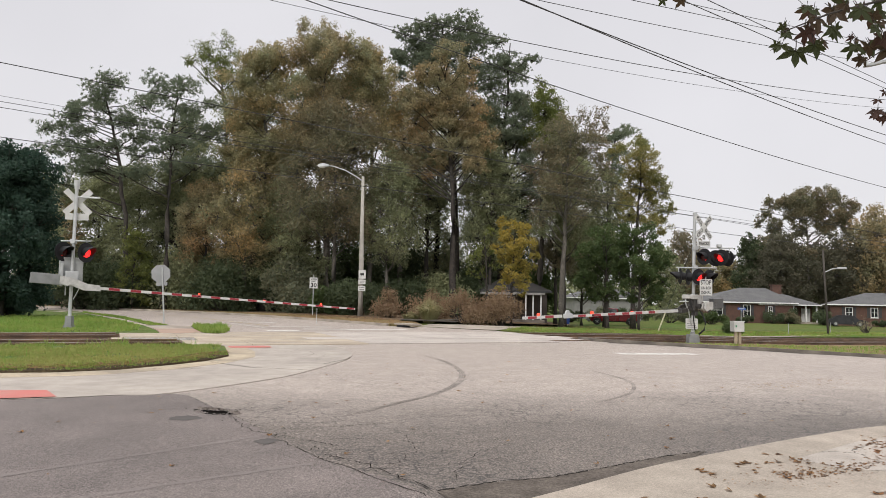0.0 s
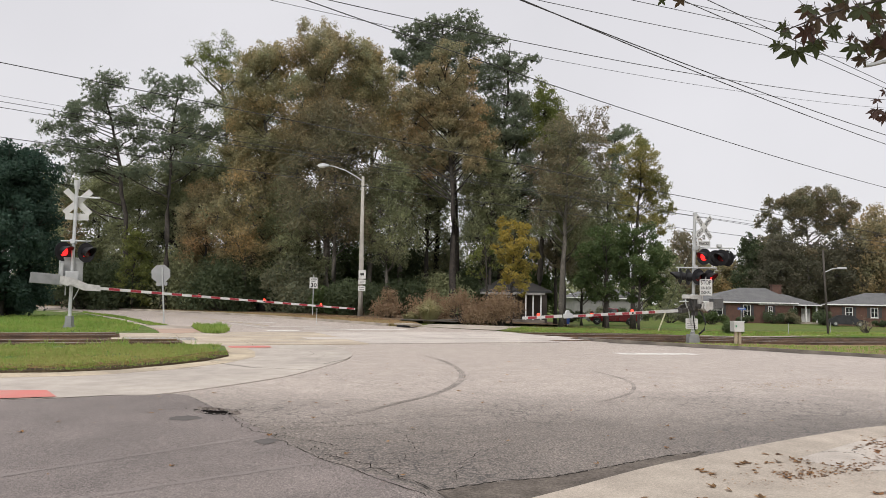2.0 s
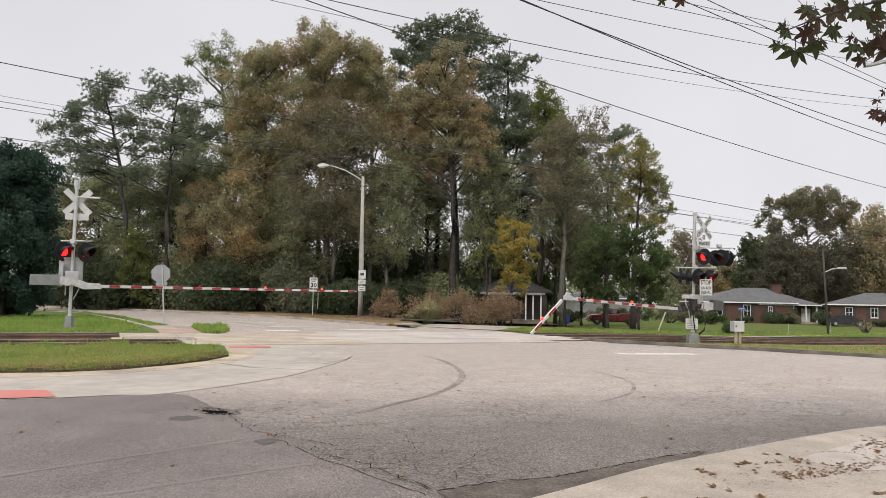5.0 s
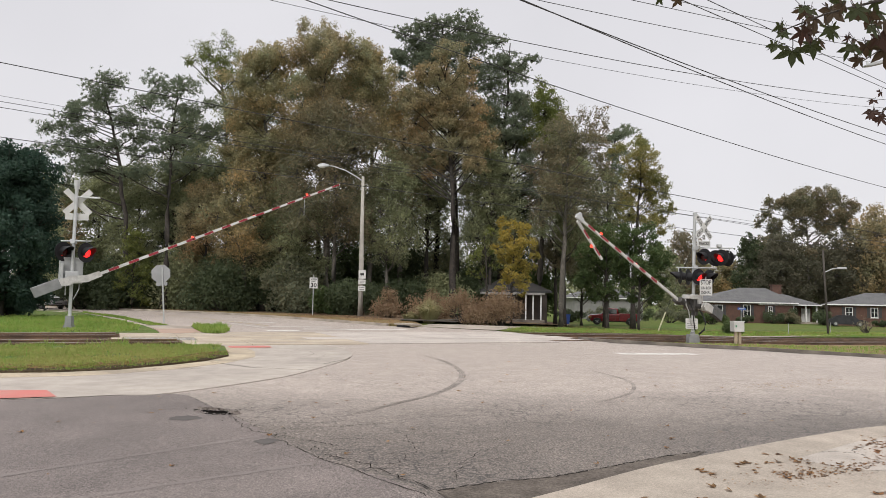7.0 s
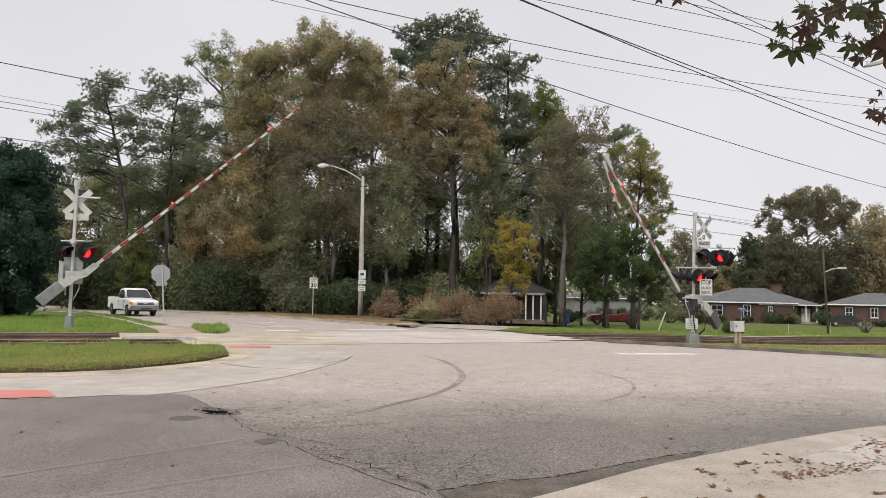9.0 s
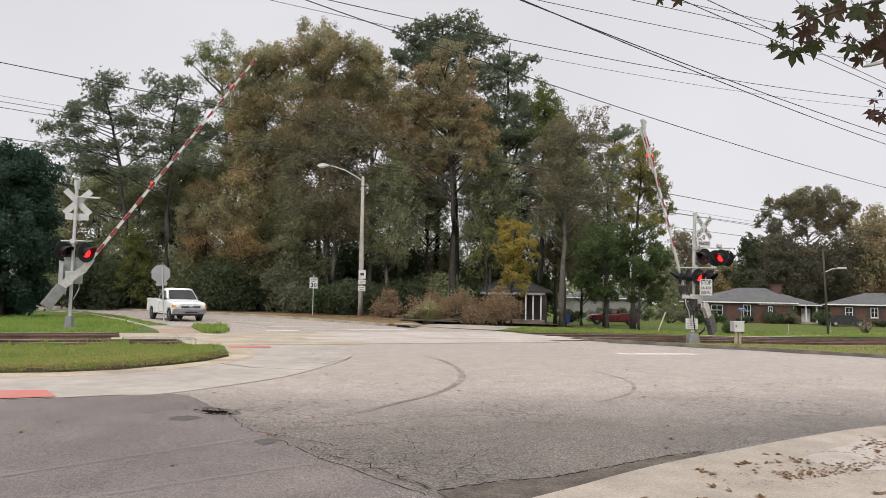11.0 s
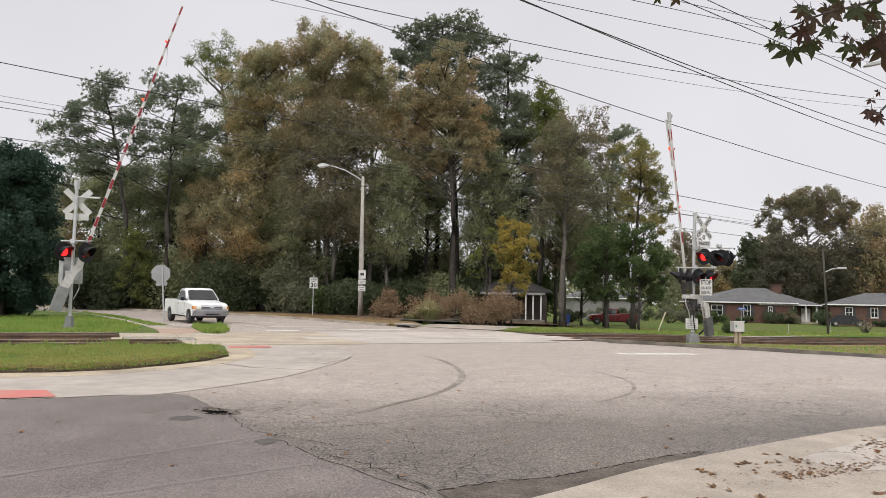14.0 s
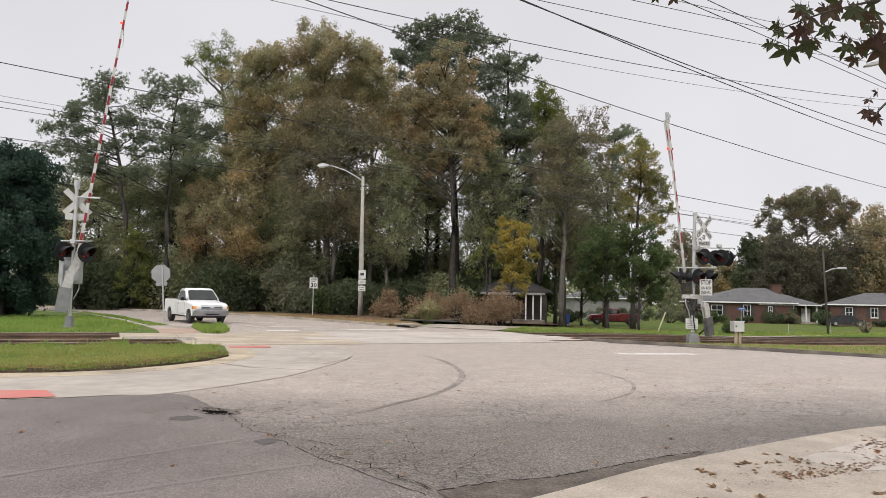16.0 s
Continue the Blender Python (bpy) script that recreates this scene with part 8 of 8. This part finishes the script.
def fallen_leaves(name, poly, count, size, lift, seed, label, patchy=True):
    rng = np.random.default_rng(seed)
    xs, ys = [p[0] for p in poly], [p[1] for p in poly]
    c = []
    while len(c) < count:
        x, y = rng.uniform(min(xs), max(xs)), rng.uniform(min(ys), max(ys))
        if within(x, y, poly) and (not patchy or noise.noise(Vector((x * 0.9, y * 2.2, seed))) > rng.uniform(-0.25, 0.45)):
            c.append((x, y, land(x, y) + lift))
    c = np.array(c)
    # each leaf: three pointed lobes, a little curled
    out = []
    for p in c:
        a0 = rng.random() * 6.283
        s = size * (0.5 + rng.random())
        curl = s * (0.02 + 0.16 * rng.random())
        for k in (-1, 0, 1):
            a = a0 + k * 0.95
            d = np.array([math.cos(a), math.sin(a), 0.0])
            e = np.array([-d[1], d[0], 0.0])
            ln = s * (0.62 if k == 0 else 0.46)
            up = np.array([0, 0, curl * (0.4 + rng.random())])
            out.append([p, p + d * ln * 0.45 + e * ln * 0.28 + up * 0.5, p + d * ln + up, p + d * ln * 0.45 - e * ln * 0.28 + up * 0.4])
    return tagged(quads(name, np.array(out), FALLEN, None), label, "leaves", kind="stuff")


PAVE = [(1.2, 5.2), (2.5, 6.5), (5.5, 8.55), (8.5, 10.1), (8.5, 5.0), (3.0, 2.0)]
sheet("pavement_slab", [(3.34, 6.71), (4.44, 7.62), (4.93, 7.91), (6.4, 8.75), (6.8, 7.6), (4.6, 6.3), (3.6, 6.3)], 0.032, CONCRETE_GREY, "smooth grey slab let into the pavement", "pavement", step=0.8)
fallen_leaves("fallen_leaves_pavement", PAVE, 560, 0.10, 0.034, 31, "dry brown leaves scattered on the pavement")
fallen_leaves("fallen_leaves_gutter", [(2.6, 6.3), (3.6, 6.9), (5.6, 8.3), (6.4, 8.6), (6.2, 8.0), (4.2, 6.6), (3.0, 5.9)], 700, 0.045, 0.034, 33, "drift of small dry leaves on the pavement")
fallen_leaves("fallen_leaves_road", [(-5.5, 6.0), (-4.0, 10.0), (-1.0, 17), (7.5, 17.5), (9, 12), (5.2, 9), (2.2, 7.0), (0.5, 5.6), (-2.5, 5.2)], 120, 0.08, 0.01, 34, "single dry leaves on the asphalt", False)
fallen_leaves("leaf_trail", [(5.3, 12.2), (6.6, 12.9), (8.1, 13.9), (7.9, 14.5), (6.4, 13.6), (5.4, 12.9)], 110, 0.05, 0.006, 47, "loose trail of small dry leaves on the road", False)
fallen_leaves("fallen_leaves_verge", [(-12, 48.6), (-3.2, 37.4), (-1.2, 38.7), (-1.5, 41), (-9, 56)], 2500, 0.11, 0.13, 35, "brown leaves covering the verge", False)
fallen_leaves("fallen_leaves_lawn", [(3, 36), (4.5, 33), (20, 42), (30, 52), (12, 60), (4, 42)], 3000, 0.11, 0.04, 36, "brown leaves scattered on the lawn", False)


fallen_leaves("leaf_debris", [(2.0, 5.9), (3.6, 6.9), (5.8, 8.4), (7.4, 9.2), (7.0, 8.0), (4.4, 6.4), (2.6, 5.4)], 900, 0.02, 0.033, 37, "crumbs of dead leaf and dirt on the pavement")
fallen_leaves("fallen_leaves_grass", V_NEAR, 650, 0.075, 0.10, 38, "yellow and brown leaves caught in the grass")
fallen_leaves("fallen_leaves_kerb", [(8, 24.4), (14, 22.6), (14, 23.3), (9, 25.2)], 200, 0.06, 0.0, 39, "dry leaves on the verge behind the kerb", False)


EDGE_BAND = [(-9.5, 11.75), (-7.7, 12.4), (-6.85, 12.68), (-6.02, 13.3), (-5.4, 14.5), (-5.07, 15.4), (-4.97, 16.7), (-5.3, 17.6), (-5.6, 16.8), (-5.75, 15.5), (-6.35, 14.3), (-7.0, 13.4), (-9.3, 12.6)]
fallen_leaves("leaf_drift", EDGE_BAND, 2600, 0.06, 0.098, 40, "drift of dry brown leaves along the verge's edge", False)
SOIL = mat("dark_verge_soil", (0.05, 0.037, 0.025), (0.09, 0.07, 0.042), 2.5, 0.95, bump=1.0, bump_scale=30, speck=0.5, speck_scale=30, world_space=True, spec=0.1)
sheet("verge_soil", [(-8.6, 12.08)] + EDGE_BAND[1:8] + [(-5.42, 17.0), (-5.5, 15.5), (-5.95, 14.6), (-6.6, 13.6), (-8.3, 12.5)], 0.054, SOIL, "bare dark soil along the verge's edge", "soil", step=0.8, skirt=0.06)
grass("grass_edge", EDGE_BAND, 2200, 0.075, 0.04, 43, "straggling grass at the verge's edge", width=0.012)


grass("grass_strip", [(-13.2, 32.4), (-15.14, 35.45), (-17.6, 39.35), (-19.95, 42.65), (-22.43, 45.95), (-25.1, 49.6), (-25.7, 51.0), (-21.3, 45.8), (-18.9, 42.4), (-15.5, 36.8), (-13.5, 34.0), (-12.5, 32.5)], 5000, 0.06, 0.02, 46, "short grass between path and road", width=0.014)
LAWN_FRONT = [(3.2, 35.0), (4.6, 32.7), (20, 41.7), (34, 49.5), (34, 56), (12, 46), (4.6, 40.5)]
grass("grass_front_lawn", LAWN_FRONT, 22000, 0.09, 0.02, 44, "lawn grass beside the tracks", width=0.02)
fallen_leaves("fallen_leaves_front_lawn", LAWN_FRONT, 1500, 0.14, 0.08, 45, "yellow leaves scattered on the lawn", False)


def pampas(x, y, h, seed):
    rng = np.random.default_rng(seed)
    root = tagged(empty("ornamental_grass", pose(x, y, land(x, y) + 0.05)), "straw-coloured clump of tall ornamental grass", "grass clump")
    m = 620
    a, r = rng.random(m) * 6.283, rng.random(m) ** 0.7
    d = np.stack([np.cos(a), np.sin(a), np.zeros(m)], 1)
    ln = h * (0.6 + 0.5 * rng.random(m))
    side = np.stack([-d[:, 1], d[:, 0], np.zeros(m)], 1) * 0.022
    base = d * (r * 0.38)[:, None]
    midp = base + d * (r * ln * 0.30)[:, None] + np.array([0, 0, 1]) * (ln * (0.74 - 0.20 * r))[:, None]
    tip = base + d * (r * ln * 0.66)[:, None] + np.array([0, 0, 1]) * (ln * (0.98 - 0.56 * r))[:, None]
    v1 = np.stack([base - side, base + side, midp + side, midp - side], 1)
    v2 = np.stack([midp - side, midp + side, tip + side * 0.2, tip - side * 0.2], 1)
    quads("blades", np.concatenate([v1, v2]), STRAW, root)


pampas(-0.75, 43.5, 1.7, 41)
pampas(-1.9, 44.3, 0.7, 42)


def logs():
    for k, (x0, y0, x1, y1, r) in enumerate(((-2.5, 43.4, 0.9, 42.6, 0.055), (-2.2, 43.7, 0.3, 43.2, 0.05), (-0.9, 43.2, 1.0, 42.9, 0.045))):
        bm = bmesh.new()
        z0, z1 = land(x0, y0) + r + 0.12, land(x1, y1) + r + (0.12 if k < 2 else 0.26)
        path_tube(bm, [(x0, y0, z0), ((x0 + x1) / 2, (y0 + y1) / 2 + 0.05, (z0 + z1) / 2), (x1, y1, z1)], [r, r * 0.95, r * 0.8], 9)
        tagged(finish("log", bm, WOOD_POLE), "grey weathered log lying at the wood's edge", "log", "logs on the verge")


logs()


# ---- the branch that hangs in above the camera ----
SWEETGUM = [leaf_mat("sweetgum_green", (0.036, 0.050, 0.016), (0.052, 0.058, 0.02), (0.026, 0.028, 0.012), 0.3),
            leaf_mat("sweetgum_bronze", (0.075, 0.045, 0.026), (0.05, 0.036, 0.02), (0.035, 0.03, 0.016), 0.3),
            leaf_mat("sweetgum_wine", (0.065, 0.028, 0.022), (0.045, 0.028, 0.02), (0.035, 0.025, 0.016), 0.3)]


def star_leaf(size, rng):
    bm = bmesh.new()
    c = bm.verts.new((0, 0, 0))
    ring = []
    angs = [-128, -64, 0, 64, 128]
    lens = [0.55, 0.82, 1.0, 0.82, 0.55]
    for i, (a, ln) in enumerate(zip(angs, lens)):
        bend, ln = rng.uniform(0.0, 0.45), ln * rng.uniform(0.85, 1.12)
        for da, k, z in ((-20, 0.6, -0.02 - bend * 0.3), (0, 1.0, -bend), (20, 0.6, -0.02 - bend * 0.3)):
            b = radians(a + da + 90)
            ring.append(bm.verts.new((size * ln * k * math.cos(b), size * ln * k * math.sin(b), size * z * ln)))
        if i < 4:
            b = radians(a + 32 + 90)
            ring.append(bm.verts.new((size * 0.32 * math.cos(b), size * 0.32 * math.sin(b), 0.02 * size)))
    for p, q in zip(ring, ring[1:]):
        bm.faces.new((c, p, q))
    return bm


def hanging_branch():
    rng = random.Random(8)
    D = 2.7
    root = tagged(empty("tree_branch", pose(2.6, 2.6, 3.4)), "sweetgum branch with dark star-shaped autumn leaves", "branch")
    twigs = {
        "a": [(2.6, 2.6, 3.4), (1.95, 2.68, 2.72), (1.50, D, 2.60), (1.31, D, 2.52)],
        "b": [(2.6, 2.6, 3.4), (2.05, 2.68, 2.66), (1.80, D, 2.52), (1.62, D, 2.40)],
        "c": [(2.6, 2.6, 3.2), (1.95, 2.72, 2.45), (1.72, D, 2.22)],
        "d": [(2.6, 2.6, 3.4), (1.6, 2.64, 2.92), (1.05, D, 2.76), (0.90, D, 2.70)],
    }
    o = Vector((2.6, 2.6, 3.4))
    meshes = []
    for k in range(9):
        me = bpy.data.meshes.new("leaf")
        bm = star_leaf(1.0, rng)
        bm.to_mesh(me)
        bm.free()
        me.materials.append(SWEETGUM[(0, 1, 0, 0, 2, 1, 0, 1, 0)[k]])
        meshes.append(me)
    stalk = bpy.data.meshes.new("leaf_stalk")
    bm = bmesh.new()
    path_tube(bm, [(0, 0, 0), (0, -0.3, 0.06), (0.08, -0.7, 0.2)], 0.022, 4)
    bm.to_mesh(stalk)
    bm.free()
    stalk.materials.append(BARK_DARK)
    # the limb runs back to its trunk, outside the view
    bm = bmesh.new()
    path_tube(bm, [(2.4, -0.4, 0.6), (2.3, 0.2, 0.3), (0, 0, 0)], [0.07, 0.05, 0.025], 8)
    part("limb", bm, BARK_GREY, root, smooth=True)
    for nm, pts in twigs.items():
        bm = bmesh.new()
        path_tube(bm, [Vector(p) - o for p in pts], [0.012, 0.007, 0.004, 0.002][: len(pts)], 6)
        part("twig", bm, BARK_DARK, root)
    # leaves along the twigs, each with its size; the fuller ones carry a second leaf behind
    for cx, cz, size in ((1.394, 2.62, 0.042), (1.305, 2.544, 0.036), (1.316, 2.515, 0.032), (1.295, 2.465, 0.036), (1.351, 2.438, 0.064), (1.389, 2.525, 0.05), (1.424, 2.468, 0.05),
                         (1.438, 2.575, 0.05), (1.494, 2.539, 0.05), (1.511, 2.602, 0.054), (1.552, 2.632, 0.042), (1.608, 2.616, 0.054), (1.681, 2.647, 0.036), (1.667, 2.543, 0.04),
                         (1.589, 2.471, 0.05), (1.612, 2.418, 0.036), (1.641, 2.468, 0.044), (1.715, 2.453, 0.064), (1.711, 2.569, 0.036), (1.569, 2.504, 0.024), (1.668, 2.256, 0.022),
                         (1.664, 2.212, 0.036), (1.695, 2.196, 0.034), (1.695, 2.29, 0.02), (1.70, 2.51, 0.05), (1.655, 2.595, 0.05), (0.83, 2.637, 0.022), (0.905, 2.637, 0.03)):
        for k in range(3 if 0.038 < size < 0.06 else 2 if 0.03 < size < 0.04 else 1):
            far = rng.uniform(0.97, 1.03) if k == 0 else 1.03 + 0.03 * k
            x, z = cx + k * rng.uniform(-0.017, 0.017), cz + 0.1 * size + k * rng.uniform(-0.014, 0.016)
            spot = Vector(((x + 0.013) * far, D * far, 1.45 + (z - 1.45) * far))
            ob = new("leaf", meshes[4] if cz < 2.3 else rng.choice(meshes))
            ob.parent = root
            ob.matrix_local = (Matrix.Translation(spot - o) @ Matrix.Rotation(rng.uniform(-0.6, 0.6), 4, "Z") @ Matrix.Rotation(math.pi / 2 + rng.uniform(-0.8, 0.8), 4, "X")
                               @ Matrix.Rotation(math.pi + rng.uniform(-0.7, 0.7), 4, "Z") @ Matrix.Scale(size * (1.4 - 0.15 * k), 4))
            new("leaf_stalk", stalk).parent = ob
    return root


BRANCH = hanging_branch()
bm = bmesh.new()
path_tube(bm, [(5.2, 2.0, -0.1), (5.1, 2.1, 2.0), (5.0, 2.2, 4.0), (5.1, 2.3, 7.0)], [0.24, 0.2, 0.17, 0.1], 12)
sweetgum = tagged(empty("sweetgum_tree", pose(0, 0, 0)), "grey-barked sweetgum standing beside the pavement", "tree")
part("trunk", bm, BARK_GREY, sweetgum, smooth=True)


def distant_wood():
    """The far line of trees that closes the view."""
    rng = np.random.default_rng(77)
    c, r = [], []
    for x in np.arange(-190, 230, 5.0):
        y = 150 + 10 * math.sin(x * 0.05) - 0.0012 * x * x
        for _ in range(4):
            rr = rng.uniform(2.2, 4.2)
            c.append((x + rng.normal() * 3, y + rng.normal() * 4, rng.uniform(0.3, 1.0) * (7 + 3 * math.sin(x * 0.13)) - 1.5))
            r.append(rr)
    ob = leaf_cloud("distant_wood", c, r, 60000, 0.8, LEAF_OLIVE, None, rng)
    tagged(ob, "dull green and brown line of distant trees", "trees", kind="stuff")


distant_wood()


# ---- what moves ----
def arm_pose(base, pivot, az, theta):
    d = pivot - base
    return Matrix.Translation(d) @ Matrix.Rotation(radians(az), 4, "Z") @ Matrix.Rotation(radians(-theta), 4, "Y")


def motions():
    # the far gate rises slowly to upright
    rows = [(0.0, -4.1), (4.4, -4.1), (4.8, -2.3), (5.4, 5.0), (6.3, 15.5), (6.5, 18.0), (7.0, 24.0), (7.5, 30.2), (8.0, 35.2), (8.5, 38.8), (9.0, 42.6), (9.2, 44.0),
            (10.2, 51.0), (11.3, 57.5), (12.0, 61.4), (12.5, 64.2), (13.0, 67.2), (13.5, 70.0), (14.0, 72.7), (14.5, 75.6), (15.0, 78.3), (15.5, 80.8), (16.0, 82.4)]
    walk(FAR_ARM, [(t, arm_pose(LB, LP, L_AZ, a + 0.5)) for t, a in rows])
    # its prop rod goes on hanging straight down
    walk(PROP_ROD, [(t, Matrix.Translation((10.55, 0, -0.25)) @ Matrix.Rotation(radians(a + 0.5), 4, "Y")) for t, a in rows])
    # the near gate rises faster and comes to rest
    rows = [(0.0, -1.9), (4.4, -1.9), (4.8, 0.5), (5.4, 7.0), (6.3, 15.4), (6.5, 17.6), (7.0, 23.8), (7.5, 29.2), (8.0, 35.3), (8.5, 39.8), (9.0, 44.4), (9.2, 46.3),
            (10.2, 57.6), (11.3, 68.4), (11.5, 70.3), (12.0, 75.5), (12.5, 80.0), (13.0, 79.2), (13.5, 78.1), (14.0, 79.7), (14.5, 78.6), (15.2, 79.1), (16.0, 78.7)]
    walk(NEAR_ARM, [(t, arm_pose(RB, RP, R_AZ, a)) for t, a in rows])
    # its outer part folds down and swings until it lies along the arm
    fold = [(0.0, 0.0), (4.4, 0.0), (4.9, -30.0), (5.5, -85.0), (6.0, -125.0), (6.3, -134.0), (6.5, -148.0), (6.7, -166.0), (7.1, -157.0), (7.5, -132.0), (7.9, -116.0), (8.3, -117.0), (8.7, -136.0),
            (9.0, -166.0), (9.2, -176.0), (10.2, -187.0), (11.3, -182.0), (12.5, -184.0), (14.0, -183.5), (16.0, -184.0)]
    walk(NEAR_TIP, [(t, Matrix.Translation((7.54, -0.14, -0.17)) @ Matrix.Rotation(radians(-a), 4, "Y")) for t, a in fold])

    # the pickup comes round the bend, rolls up to the crossing and stops
    way = [(0.0, -104.0, 77.0, -10.0), (4.0, -64.0, 70.6, -14.0), (6.0, -43.6, 64.9, -24.0), (6.5, -38.6, 62.3, -29.0), (7.0, -33.5, 59.2, -33.5), (7.5, -28.8, 55.8, -39.0), (8.0, -25.2, 52.2, -43.5), (8.5, -22.75, 49.5, -46.3)]
    for t, left in ((9.0, 12.1), (9.2, 10.6), (9.8, 7.3), (10.5, 4.65), (11.0, 3.25), (11.5, 2.1), (12.0, 1.02), (12.5, 0.31), (13.0, 0.0), (16.0, 0.0)):
        way.append((t, -12.92 - 0.6158 * left, 37.23 + 0.7879 * left, -54.0 + 0.3 * left))
    walk(TRUCK, [(t, pose(x, y, 0.004, 0, 0, az)) for t, x, y, az in way])
    # its wheels turn with the road
    gone = [0.0]
    for a, b in zip(way, way[1:]):
        gone.append(gone[-1] + math.hypot(b[1] - a[1], b[2] - a[2]))
    dist = np.interp(np.arange(0, 16.001, 1 / 30), [r[0] for r in way], gone)
    for w, wx, side in TRUCK_WHEELS:
        rows = []
        for i, d in enumerate(dist):
            if i in (0, len(dist) - 1) or 175 <= i <= 392:
                turn = (d if i >= 175 else dist[175]) / 0.37
                rows.append((i / 30, Matrix.Translation((wx, side, 0.37)) @ Matrix.Rotation(turn, 4, "Y")))
        walk(w, rows)
    # the signal lamps flash in turn, first one half, then the other, by added sliding covers
    for shutter, beat, closed, back in FLASH_COVERS:
        covers = beat == "second"
        rows = [(0.0, closed if covers else back)]
        for k in range(28):
            n = round((0.55 + 0.544 * k) * FPS)
            rows += [((n - 1) / FPS, closed if covers else back), (n / FPS, back if covers else closed)]
            covers = not covers
        # at the end the added covers hide all of them, as if they went out
        n = round(15.78 * FPS)
        rows += [((n - 1) / FPS, closed if covers else back), (n / FPS, closed), (16.0, closed)]
        walk(shutter, [(t, Matrix.Translation(v)) for t, v in rows])
    # the branch stirs a little in the wind
    o, hung = Vector((2.6, 2.6, 3.4)), Vector((1.6, 2.7, 4.4))
    sway = [(0.0, 0.0, 0.0), (2.0, 0.1, -0.1), (4.0, 0.0, 0.1), (6.0, 0.2, 0.0), (7.0, 0.35, 0.1), (8.0, 0.2, 0.0), (9.0, 0.45, -0.1), (11.0, 0.3, 0.1), (12.5, 0.7, -0.1), (13.5, 0.5, 0.1), (14.5, 0.7, 0.0), (15.3, 0.6, 0.1), (16.0, 0.9, 0.0)]
    walk(BRANCH, [(t, Matrix.Translation(hung) @ Matrix.Rotation(radians(a), 4, "Y") @ Matrix.Rotation(radians(b), 4, "X") @ Matrix.Translation(o - hung)) for t, a, b in sway])


motions()
